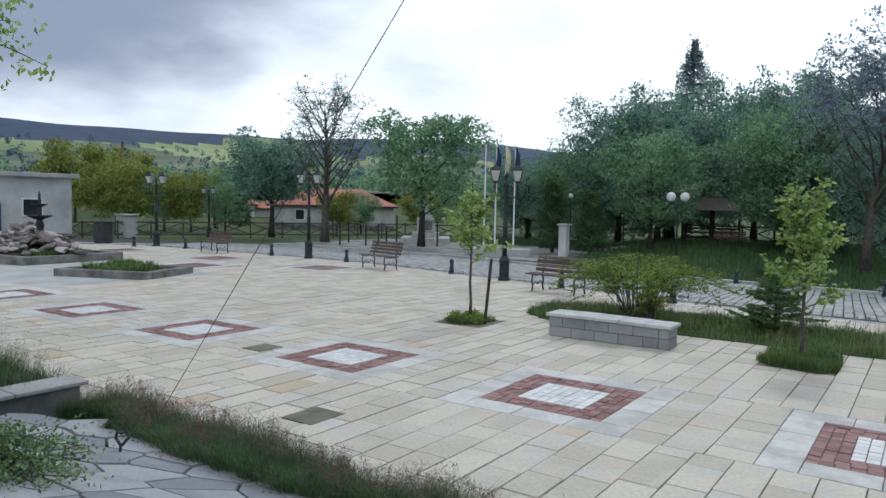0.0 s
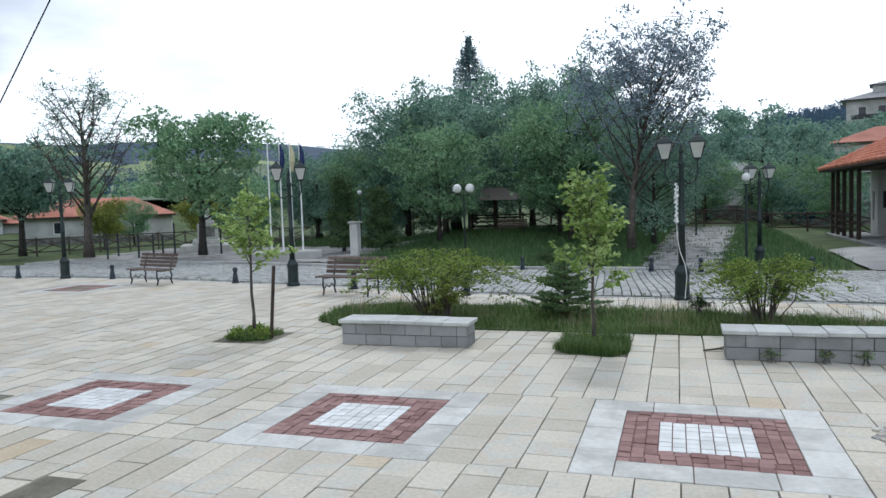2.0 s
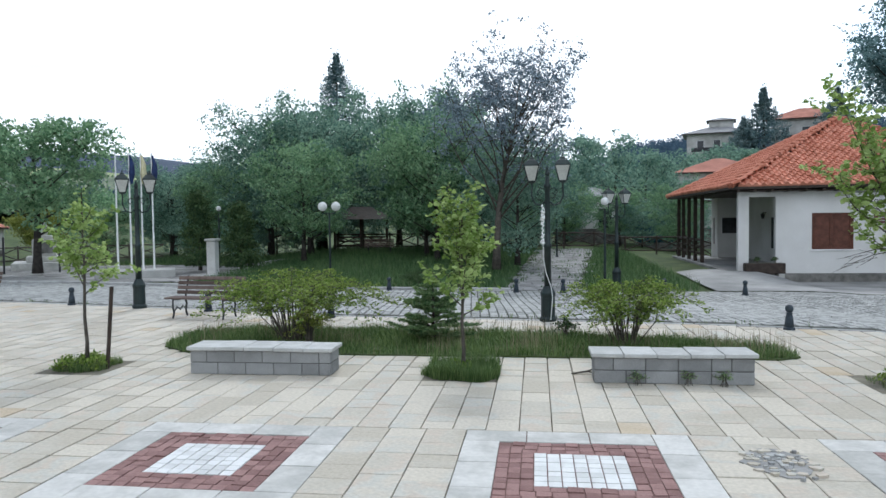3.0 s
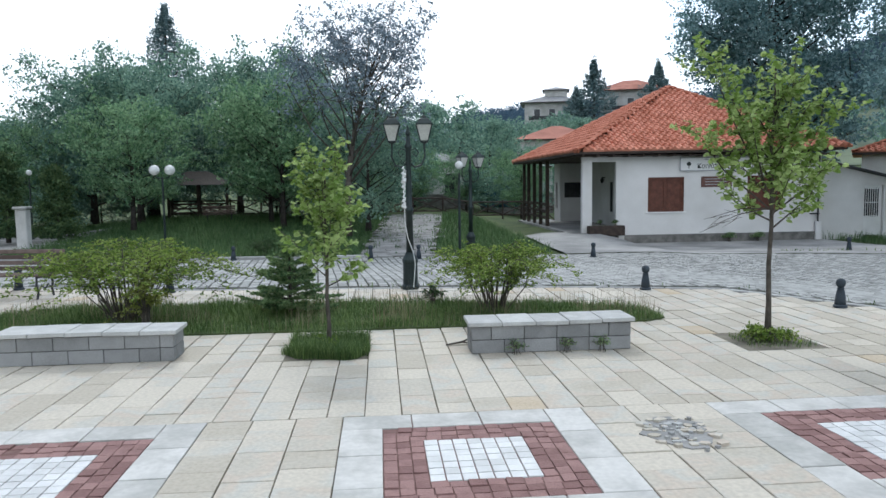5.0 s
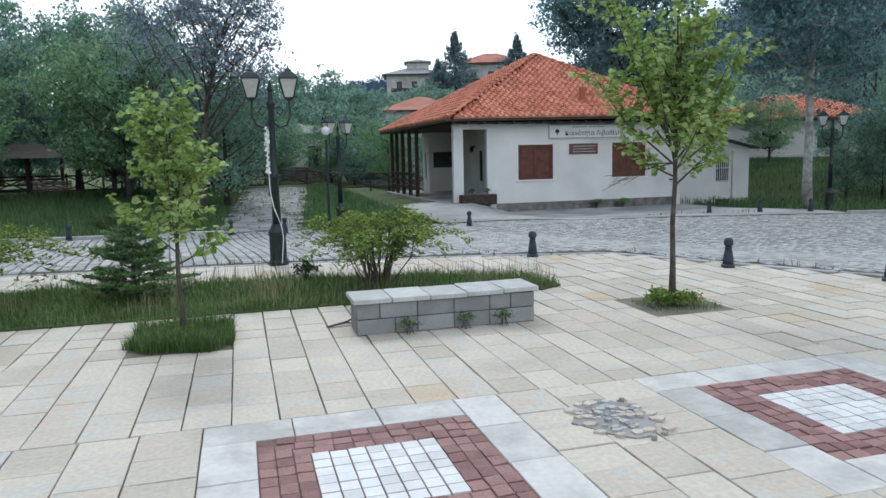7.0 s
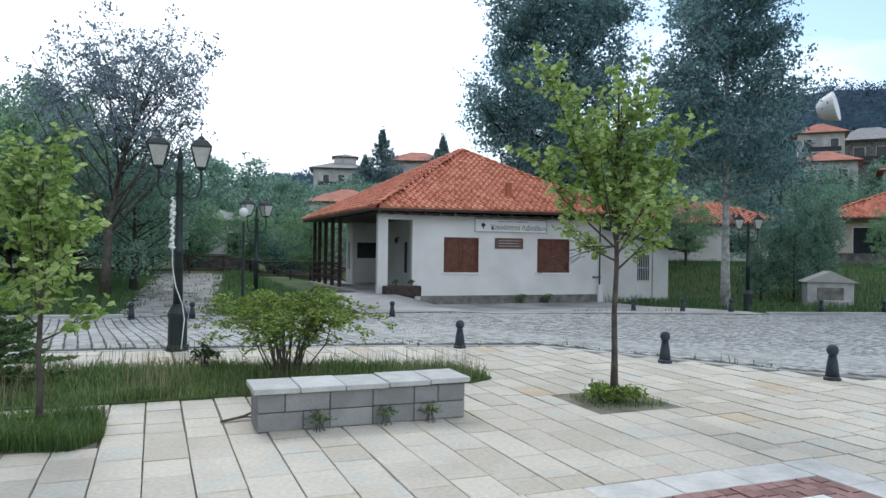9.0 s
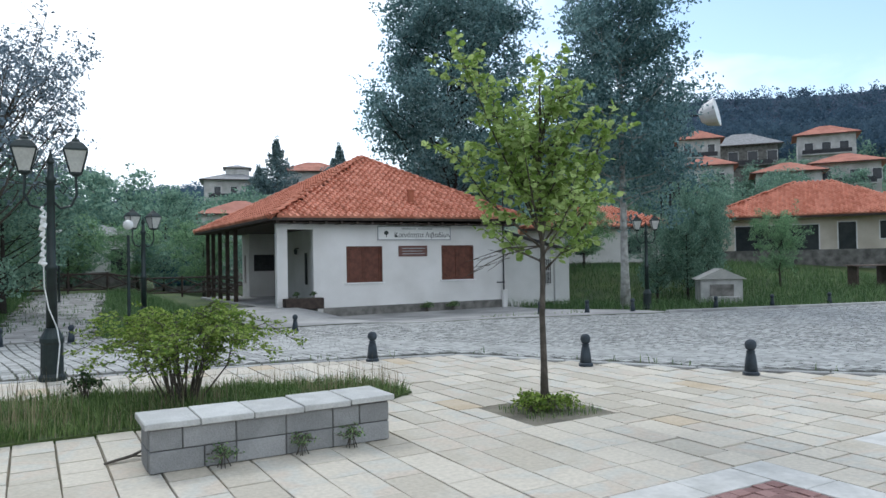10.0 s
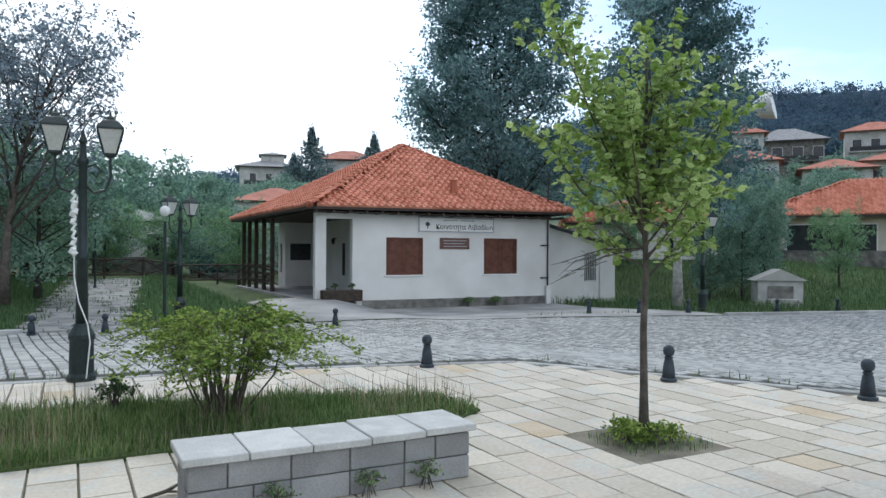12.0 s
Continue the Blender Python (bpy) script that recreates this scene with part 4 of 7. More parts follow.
part("box", boxed(7.97, WY - 0.42, -0.15, 9.45, WY - 0.055, 0.25, bevel=0.015), DARKWOOD, trough)
part("soil", boxed(8.01, WY - 0.38, 0.2, 9.41, WY - 0.1, 0.256), SOIL, trough)
part("foot", boxed(8.0, WY - 0.4, -0.6, 8.2, WY - 0.06, -0.152), CONCRETE, trough)
part("foot", boxed(9.2, WY - 0.4, -0.6, 9.42, WY - 0.06, -0.152), CONCRETE, trough)
nb = thing("notice_board", "dark notice board on the white porch wall", "notice board")
part("panel", boxed(9.5, 40.94, 1.2, 10.5, 40.995, 2.0), DARKIRON, nb)
wl = thing("wall_lantern", "small dark lantern on the porch wall", "wall lamp")
part("bracket", boxed(10.42, 37.4, 2.2, 10.595, 37.44, 2.24), DARKIRON, wl)
part("lantern", lathe(bmesh.new(), [(0.05, 1.95), (0.09, 2.12), (0.1, 2.14), (0.02, 2.22)], 6, 10.44, 37.42), DARKIRON, wl)
pb = thing("porch_board", "tall narrow dark board on the porch wall", "board")
part("panel", boxed(10.54, 36.3, 0.6, 10.595, 36.5, 2.0), DARKIRON, pb)

# ---- bollards, lamps, benches ----
for x, y in ((4.55, 15.97), (6.84, 13.63), (8.0, 11.77), (-4.48, 17.22), (-7.75, 18.2), (-12.0, 19.3), (-17.2, 20.2), (-21.2, 20.25), (-29.2, 19.4), (-26.6, 20.2), (-33, 17.6)):
    bollard(x, y)
for x, y in ((-0.7, 25.3), (0.78, 25.1), (-5.0, 25.95), (6.12, 24.5), (3.9, 25.2), (16.2, 24.3), (17.6, 23.6), (14.9, 25.2), (20.4, 22.5), (22.6, 21.9), (25.0, 21.3), (27.5, 20.6)):
    bollard(x, y, "bollards across the road")
lamp_a = street_lamp(0.18, 16.9, -3)
street_lamp(-9.82, 18.77, 28)
street_lamp(-19.25, 20.33, 30)
street_lamp(-28.82, 20.27, 32)
street_lamp(-38.9, 30.9, 32)
street_lamp(2.6, 26.6, 25)
street_lamp(19.1, 24.4, -35)
street_lamp(-43, 22.5, 20)
globe_lamp(-8.4, 30.6, 20)
globe_lamp(2.15, 25.9, 0, 1, 2.75)
globe_lamp(-16.3, 37.5, 0, 1, 2.9)
globe_lamp(1.0, 40.0, 0, 1, 2.9)
park_bench(-7.3, 17.3, 172)
park_bench(-14.6, 19.15, 165)
park_bench(-24.0, 19.9, 172)
block_bench(-4.83, 11.5, 0.5, 2.0, 4)
block_bench(0.67, 11.36, 0, 1.96, 9)
wire = thing("lamp_cable", "white cable bundle hanging down the lamp post", "cable", pose(0.18, 16.9, 0))
bm = bmesh.new()
tube(bm, [(-0.06, -0.1, 2.3), (-0.1, -0.12, 1.9), (-0.09, -0.12, 1.3), (-0.04, -0.13, 1.0), (0.06, -0.17, 0.72), (0.09, -0.19, 0.5), (0.05, -0.18, 0.05)], 0.008, 6)
part("cable", bm, WHITE, wire)
bm = bmesh.new()
knots = [(-0.1 + 0.022 * math.sin(k * 2.1), -0.13 + 0.012 * math.cos(k * 3.3), 1.56 + 0.03 * k) for k in range(28)]
tube(bm, knots, [0.012 + 0.034 * abs(math.sin(k * 0.78)) ** 0.7 * (0.6 + 0.4 * math.sin(k * 0.37 + 1)) for k in range(28)], 9)
part("cable_coil", bm, WHITE, wire, "knotted white cable coil")

# ---- plants ----
def leaf_cloud(centers, size, seed, droop=0.2, slim=0.55, aim=None):
    """One folded leaf of two quads round each centre."""
    rng = np.random.default_rng(seed)
    n = len(centers)
    a = rng.normal(size=(n, 3))
    a[:, 2] -= droop
    if aim is not None:
        a = a * 0.3 + aim
    a /= np.linalg.norm(a, axis=1, keepdims=True)
    b = np.cross(a, rng.normal(size=(n, 3)))
    b /= np.linalg.norm(b, axis=1, keepdims=True) + 1e-9
    c = np.cross(a, b)
    s = (size * rng.uniform(0.65, 1.25, n))[:, None]
    base = centers - a * s * 0.5
    tip = centers + a * s * 0.5
    l = centers + b * s * slim * 0.5 + c * s * 0.14
    r = centers - b * s * slim * 0.5 + c * s * 0.14
    verts = np.stack([base, r, tip, l], 1).reshape(-1, 3)
    o = np.arange(n) * 4
    faces = np.stack([o, o + 1, o + 2, o + 3], 1)
    return verts, faces


def branching(rng, h, base_h, radius, limbs, trunk_r, lean=0.0, fork=0.5, shape="round", twigs=4):
    """Trunk and limbs as tubes, and where the foliage sits."""
    bm = bmesh.new()
    tips = []
    trunk = []
    n = 7
    for k in range(n + 1):
        t = k / n
        trunk.append(Vector((lean * t ** 2.5 + 0.03 * h * math.sin(3.1 * t + rng.random()) * t * 0.4, 0.02 * h * math.sin(2.3 * t + 1) * t, h * 0.86 * t)))
    tube(bm, trunk, [trunk_r * (1.25 if k == 0 else 1) * (1 - 0.86 * k / n) + 0.006 for k in range(n + 1)], 8)
    for i in range(limbs):
        t = base_h / h + (0.84 - base_h / h) * (i + rng.random()) / limbs
        f = min(n - 1e-4, t / 0.86 * n)
        p = trunk[int(f)].lerp(trunk[int(f) + 1], f - int(f))
        rel = (p.z - base_h) / max(0.1, h - base_h)
        if shape == "round":
            reach = radius * (0.55 + 0.75 * math.sin(math.pi * min(1, max(0.08, rel * 0.85 + 0.15)))) * 0.85
        elif shape == "vase":
            reach = radius * (0.85 - 0.45 * rel)
        elif shape == "column":
            reach = radius * (1.0 - 0.55 * rel)
        else:
            reach = radius * (1.05 - 0.95 * rel)
        az = i * 2.4 + rng.uniform(-0.5, 0.5)
        rise = rng.uniform(0.35, 0.9) * reach if shape != "cone" else rng.uniform(-0.1, 0.15) * reach
        if shape == "vase":
            rise = rng.uniform(1.0, 1.7) * reach
        end = p + Vector((math.cos(az) * reach, math.sin(az) * reach, rise)) * rng.uniform(0.75, 1.1)
        mid = p.lerp(end, 0.5) + Vector((rng.uniform(-0.1, 0.1), rng.uniform(-0.1, 0.1), -0.06)) * reach
        r0 = trunk_r * 0.3 * (1 - 0.6 * rel)
        tube(bm, [p, mid, end], [r0, r0 * 0.6, r0 * 0.15 + 0.003], 5)
        tips += [(end, 1.0), (mid.lerp(end, 0.5), 0.8), (mid, 0.5)]
        for w in range(twigs):
            q = mid.lerp(end, rng.uniform(0.0, 0.9))
            d = Vector((rng.gauss(0, 1), rng.gauss(0, 1), rng.gauss(0.35, 0.7))).normalized() * reach * rng.uniform(0.25, 0.5)
            tube(bm, [q, q + d * 0.5 + Vector((0, 0, 0.03)), q + d], [r0 * 0.35, r0 * 0.22, 0.004], 4)
            tips += [(q + d, 0.9), (q + d * 0.6, 0.7)]
    tips.append((trunk[-1], 1.0))
    tips.append((trunk[-1] + Vector((0, 0, h * 0.08)), 0.7))
    return bm, tips


def tree(name, label, m, h, base_h, radius, limbs, trunk_r, leaves, leaf, leaf_mat, bark, seed, clump=0.28, shape="round", group="", twigs=4, lean=0.0, category="tree", flat=0.8):
    rng = random.Random(seed)
    ob = thing(name, label, category, m, group)
    bm, tips = branching(rng, h, base_h, radius, limbs, trunk_r, lean, 0.5, shape, twigs)
    part("trunk", bm, bark, ob, smooth=True)
    g = np.random.default_rng(seed)
    w = np.array([t[1] for t in tips])
    per = 7
    sprays = leaves // per
    pick = g.choice(len(tips), sprays, p=w / w.sum())
    pos = np.array([tuple(t[0]) for t in tips])
    spread = (clump * radius * g.uniform(0.7, 1.65, len(tips)))[pick][:, None]
    off = g.normal(size=(sprays, 3))
    off *= spread * g.random((sprays, 1)) ** 0.4 / np.linalg.norm(off, axis=1, keepdims=True)
    off[:, 2] *= flat
    pts = np.repeat(pos[pick] + off, per, 0)
    pts += g.normal(size=pts.shape) * leaf * np.array([0.85, 0.85, 0.45])
    low = base_h * 0.8
    pts[:, 2] = np.where(pts[:, 2] < low, low + (low - pts[:, 2]) * 0.4, pts[:, 2])
    v, f = leaf_cloud(pts, leaf, seed + 1)
    part_np("crown", v, f, leaf_mat, ob)
    return ob


def conifer(name, label, m, h, radius, tiers, leaves, leaf, leaf_mat, seed, base_h=0.3, group="", category="conifer"):
    """A fir with drooping boughs in tiers, clothed in short needles."""
    rng = random.Random(seed)
    ob = thing(name, label, category, m, group)
    bm = bmesh.new()
    tube(bm, [(0, 0, 0), (0, 0, h * 0.5), (0, 0, h)], [h * 0.022 + 0.015, h * 0.013 + 0.008, 0.006], 7)
    pts = []
    g = np.random.default_rng(seed)
    per = max(20, leaves // (tiers * 7))
    for k in range(tiers):
        z = base_h + (h - base_h) * (k / tiers) ** 0.9
        reach = radius * (1 - k / tiers) ** 1.1 * rng.uniform(0.85, 1.1) + 0.05
        for j in range(7):
            az = j * 0.9 + k * 0.7 + rng.uniform(-0.25, 0.25)
            rr = reach * rng.uniform(0.55, 1.25)
            end = Vector((math.cos(az) * rr, math.sin(az) * rr, z - rr * 0.1 + rng.uniform(-0.05, 0.1) * rr))
            mid = Vector((math.cos(az) * rr * 0.5, math.sin(az) * rr * 0.5, z - rr * 0.12))
            tube(bm, [(0, 0, z), mid, end], [0.012 * h ** 0.5, 0.008 * h ** 0.5, 0.003], 4)
            t = g.uniform(0.15, 1.05, per) ** 0.8
            side = g.normal(size=per) * rr * 0.2 * (1.2 - t)
            q = np.stack([math.cos(az) * rr * t - math.sin(az) * side, math.sin(az) * rr * t + math.cos(az) * side, z + (end.z - z) * t - 0.1 * rr * np.sin(t * 3) + g.normal(size=per) * 0.06 * h ** 0.5], 1)
            pts.append(q)
    pts.append(np.stack([g.normal(size=60) * 0.02 * h, g.normal(size=60) * 0.02 * h, h * g.uniform(0.86, 1.03, 60)], 1))
    part("trunk", bm, BARK, ob)
    v, f = leaf_cloud(np.concatenate(pts), leaf, seed + 3, 0.1, 0.3)
    part_np("crown", v, f, leaf_mat, ob)
    return ob


def shrub(name, label, m, h, radius, stems, leaves, leaf, leaf_mat, seed, spread=0.2, arch=0.3, category="shrub", group=""):
    """Many stems from one foot, arching outwards."""
    rng = random.Random(seed)
    ob = thing(name, label, category, m, group)
    bm = bmesh.new()
    pos = []
    for i in range(stems):
        az = i * 2.4 + rng.uniform(-0.5, 0.5)
        out = radius * math.sqrt((i + 0.5) / stems) * rng.uniform(0.8, 1.15)
        top = h * rng.uniform(0.65, 1.0) * (1 - 0.35 * (out / radius) ** 2)
        d = Vector((math.cos(az), math.sin(az), 0))
        p = [d * 0.05, d * out * 0.2 + Vector((0, 0, top * 0.62)), d * out * 0.6 + Vector((0, 0, top)), d * out * 1.15 + Vector((0, 0, top * (1 - arch * rng.random())))]
        thick = min(1.0, h / 0.7)
        tube(bm, p, [0.014 * thick, 0.011 * thick, 0.007 * thick, 0.003 * thick], 5)
        for k in range(10):
            t = 0.45 + 0.55 * k / 9
            s = t * 3
            a = p[int(min(2, s))].lerp(p[int(min(2, s)) + 1], s - int(min(2, s)))
            pos.append(a)
            for w in range(2):
                e = a + Vector((rng.gauss(0, 1), rng.gauss(0, 1), rng.gauss(0.1, 0.5))) * radius * 0.14
                pos.append(e)
                if w == 0:
                    tube(bm, [a, e], [0.004, 0.002], 3)
    part("stem", bm, BARK, ob)
    g = np.random.default_rng(seed)
    pos = np.array([tuple(p) for p in pos])
    pts = pos[g.integers(0, len(pos), leaves)] + g.normal(size=(leaves, 3)) * spread * radius * 0.5 * np.array([1, 1, 0.55])
    pts[:, 2] = np.maximum(pts[:, 2], 0.05)
    v, f = leaf_cloud(pts, leaf, seed + 1, 0.0)
    part_np("foliage", v, f, leaf_mat, ob)
    return ob


def arching_shrub(label, m, h, radius, stems, leaf, leaf_mat, seed, arch=0.5, per=11, low=1.55):
    """Bare stems from one foot that arch over into flat leafy sprays."""
    rng = random.Random(seed)
    ob = thing("arching_shrub", label, "shrub", m, "shrubs in the bed")
    bm = bmesh.new()
    pts, aims = [], []
    for i in range(stems):
        az = i * 2.4 + rng.uniform(-0.4, 0.4)
        f = math.sqrt((i + 0.7) / stems)
        out = radius * f * rng.uniform(0.75, 1.15)
        top = h * rng.uniform(0.78, 1.05) * (1 - 0.22 * f * f)
        d = Vector((math.cos(az), math.sin(az), 0))
        side = Vector((-d.y, d.x, 0))
        p = [d * 0.26 * f * rng.uniform(0.3, 1) + side * rng.uniform(-0.09, 0.09), d * out * rng.uniform(0.2, 0.42) + Vector((0, 0, top * 0.5)), d * out * 0.45 + Vector((0, 0, top * 0.9)), d * out * 0.72 + Vector((0, 0, top)), d * out + side * rng.uniform(-0.12, 0.12) + Vector((0, 0, top * (1 - arch * rng.uniform(0.3, 1) * f)))]
        tube(bm, p, [0.010, 0.008, 0.006, 0.004, 0.002], 5)
        for k in range(17):
            s = low + (3.999 - low) * k / 16
            n = min(3, int(s))
            q = p[n].lerp(p[n + 1], s - n)
            sg = 1 if k % 2 else -1
            w = (d * rng.uniform(0.2, 1.0) + side * sg * rng.uniform(0.4, 1.0) + Vector((0, 0, rng.uniform(-0.25, 0.35)))).normalized()
            ln_ = rng.uniform(0.12, 0.3) * radius ** 0.5
            e = q + w * ln_ + Vector((0, 0, -0.15 * ln_))
            tube(bm, [q, q.lerp(e, 0.5) + Vector((0, 0, 0.03 * ln_)), e], [0.004, 0.003, 0.0015], 3)
            for j in range(per):
                t = rng.random() ** 0.7
                c = q.lerp(e, t) + Vector((rng.gauss(0, 0.024), rng.gauss(0, 0.024), rng.gauss(0.008, 0.016)))
                pts.append(tuple(c))
                v = w + Vector((rng.gauss(0, 0.7), rng.gauss(0, 0.7), rng.gauss(-0.1, 0.25)))
                aims.append(tuple(v.normalized()))
    part("stem", bm, BARK, ob)
    v, f = leaf_cloud(np.array(pts), leaf, seed + 1, 0.0, 0.55, np.array(aims))
    part_np("foliage", v, f, leaf_mat, ob)
    return ob


def layered_fir(label, m, h, radius, tiers, seed):
    """A young fir: pointed boughs in open tiers, twigs in herringbone, short needles."""
    rng = random.Random(seed)
    ob = thing("dwarf_fir", label, "conifer", m)
    bm = bmesh.new()
    tube(bm, [(0, 0, 0), (0, 0, h * 0.5), (0, 0, h)], [0.035, 0.02, 0.005], 7)
    pts, aims = [], []

    def needles(a, b, n):
        d = (b - a).normalized()
        for j in range(n):
            c = a.lerp(b, rng.uniform(0.05, 1.05))
            v = (d + Vector((rng.gauss(0, 0.5), rng.gauss(0, 0.5), rng.gauss(0.1, 0.4)))).normalized()
            pts.append(tuple(c + v * 0.02))
            aims.append(tuple(v))

    for k in range(tiers):
        f = k / tiers
        z = 0.12 + (h - 0.12) * f ** 0.95
        reach = radius * (1 - f) ** 0.9 * (1.0 if k else 0.8) + 0.07
        for j in range(7):
            az = j * 0.9 + k * 0.55 + rng.uniform(-0.3, 0.3)
            rr = reach * rng.uniform(0.6, 1.15)
            d = Vector((math.cos(az), math.sin(az), 0))
            side = Vector((-d.y, d.x, 0))
            a = Vector((0, 0, z))
            e = a + d * rr + Vector((0, 0, rr * rng.uniform(0.05, 0.4)))
            tube(bm, [a, e], [0.011, 0.003], 4)
            needles(a.lerp(e, 0.3), e, int(14 + 26 * rr))
            n = int(4 + 9 * rr)
            for w in range(n):
                t = 0.25 + 0.7 * w / n
                q = a.lerp(e, t)
                for sg in (-1, 1):
                    g = (d * 0.75 + side * sg + Vector((0, 0, rng.uniform(-0.05, 0.2)))).normalized()
                    b = q + g * rr * 0.42 * (1.05 - t) * rng.uniform(0.7, 1.2)
                    needles(q, b, 15)
    needles(Vector((0, 0, h * 0.85)), Vector((0, 0, h * 1.04)), 50)
    part("trunk", bm, BARK, ob)
    v, f = leaf_cloud(np.array(pts), 0.075, seed + 1, 0.0, 0.32, np.array(aims))
    part_np("crown", v, f, NEEDLE_GREEN, ob)
    return ob


def blades(name, label, count, sample, low, high, width, material, seed, lean=0.35, category="grass"):
    """Grass: one bent blade of two triangles at each sampled foot."""
    rng = np.random.default_rng(seed)
    feet = sample(rng, count)
    n = len(feet)
    z = np.array([height(x, y) for x, y in feet])
    az = rng.uniform(0, 2 * np.pi, n)
    hh = rng.uniform(low, high, n) * np.array([1 + 0.55 * clumped(x, y, 1.7) + 0.3 * clumped(x, y, 5) for x, y in feet])
    d = np.stack([np.cos(az), np.sin(az)], 1)
    sd = np.stack([-d[:, 1], d[:, 0]], 1)
    w = width * rng.uniform(0.6, 1.2, n)[:, None]
    ln_ = (lean * hh * rng.uniform(0.2, 1.2, n))[:, None]
    base = np.asarray(feet)
    v = np.zeros((n, 5, 3))
    v[:, 0, :2], v[:, 1, :2] = base - sd * w, base + sd * w
    v[:, 0, 2] = v[:, 1, 2] = z - 0.03
    v[:, 2, :2], v[:, 3, :2] = base + d * ln_ * 0.35 - sd * w * 0.7, base + d * ln_ * 0.35 + sd * w * 0.7
    v[:, 2, 2] = v[:, 3, 2] = z + hh * 0.6
    v[:, 4, :2], v[:, 4, 2] = base + d * ln_, z + hh
    o = np.arange(n) * 5
    f = np.concatenate([np.stack([o, o + 1, o + 3], 1), np.stack([o, o + 3, o + 2], 1), np.stack([o + 2, o + 3, o + 4], 1)])
    ob = part_np(name, v.reshape(-1, 3), f, material)
    return tagged(ob, label, category, kind="stuff")


def panicles(name, label, count, sample, low, high, material, seed):
    """Feathery seed heads: a fine stalk with a plume of short spikelets round its top."""
    rng = np.random.default_rng(seed)
    feet = sample(rng, count)
    verts = []
    for x, y in feet:
        foot = np.array([x, y, height(x, y)])
        hh = rng.uniform(low, high) * (1 + 0.5 * clumped(x, y, 1.7))
        az = rng.uniform(0, 6.283)
        top = foot + np.array([math.cos(az) * 0.2 * hh, math.sin(az) * 0.2 * hh, hh])
        wide = np.array([-math.sin(az), math.cos(az), 0]) * 0.0012
        verts += [foot - wide, foot + wide, top]
        for k in range(13):
            a = foot + (top - foot) * rng.uniform(0.68, 1.0)
            way = rng.normal(size=3) * (0.012, 0.012, 0.008) + (0, 0, 0.013)
            sd = np.cross(way, rng.normal(size=3))
            sd *= 0.0021 / max(1e-6, np.linalg.norm(sd))
            verts += [a + way * 0.5 - sd, a + way * 0.5 + sd, a + way * 1.5]
    ob = part_np(name, np.array(verts), np.arange(len(verts)).reshape(-1, 3), material)
    return tagged(ob, label, "grass", kind="stuff")


def leaf_litter(name, label, count, sample, material, seed):
    """Small curled dry leaves and chips lying on the ground."""
    rng = np.random.default_rng(seed)
    feet = sample(rng, count)
    verts, faces = [], []
    for x, y in feet:
        az, r = rng.uniform(0, 6.283), rng.uniform(0.008, 0.022)
        d, e = np.array([math.cos(az), math.sin(az), 0]) * r, np.array([-math.sin(az), math.cos(az), 0]) * r * 0.55
        c, up = np.array([x, y, height(x, y) + 0.02]), np.array([0, 0, rng.uniform(0.003, 0.012)])
        o = len(verts)
        verts += [c - d, c + e + up, c + d, c - e + up]
        faces += [(o, o + 1, o + 2), (o, o + 2, o + 3)]
    ob = part_np(name, np.array(verts), np.array(faces), material)
    return tagged(ob, label, "litter", kind="stuff")


def in_box(x0, y0, x1, y1, ok=None):
    def sample(rng, count):
        p = np.stack([rng.uniform(x0, x1, count), rng.uniform(y0, y1, count)], 1)
        return np.array([q for q in p if ok is None or ok(q[0], q[1])])
    return sample


def clumped(x, y, s=1.1):
    return noise.noise(Vector((x * s, y * s, 3.3)))


# flower bed of the plaza
bm = prism(bmesh.new(), BED, -0.05, 0.02)
tagged(part("flower_bed", bm, TURF), "long grassy bed behind the block benches", "flower bed", kind="structure")
blades("bed_grass", "tall uncut green grass in the bed", 75000, in_box(-6.6, 12.9, 4.2, 16.8, in_bed), 0.05, 0.17, 0.0055, GRASS, 21, 0.8)
blades("bed_seed_grass", "pale flowering grass stalks in the bed", 9000, in_box(-6.6, 12.9, 4.2, 16.8, lambda x, y: in_bed(x, y) and (clumped(x, y) > 0.12 or x > 2.6 or y > bed_range(x)[1] - 0.3)), 0.16, 0.4, 0.003, DRYGRASS, 22, 0.25)
for i, (px, py, hx, hy) in enumerate(PITS):
    tagged(part("tree_pit", boxed(px - hx, py - hy, -0.05, px + hx, py + hy, -0.005), SOIL), "square earth pit round a young tree", "tree pit", kind="structure")
    hi, n, fill = ((0.15, 4500, 0.75), (0.24, 9500, 1.0), (0.07, 700, 0.8))[i]
    blades("pit_grass", "tuft of grass round the young tree", n, in_box(px - hx - 0.04, py - hy - 0.05, px + hx + 0.04, py + hy, lambda x, y, px=px, py=py, hx=hx, hy=hy, fill=fill: (abs((x - px) / hx) ** 4 + abs((y - py) / hy) ** 4) ** 0.25 < fill + 0.35 * clumped(x, y, 3)), 0.04, hi, 0.004, GRASS, 31 + i, 0.7)


def shard(bm, x, y, r, z, thick, rng):
    """A flat angular chip of stone."""
    n = rng.choice((4, 5, 5, 6))
    turn = rng.uniform(0, 6.28)
    ring = [(x + r * rng.uniform(0.6, 1.2) * math.cos(turn + 6.283 * k / n), y + r * rng.uniform(0.45, 0.95) * math.sin(turn + 6.283 * k / n)) for k in range(n)]
    return prism(bm, ring, z - thick, z)


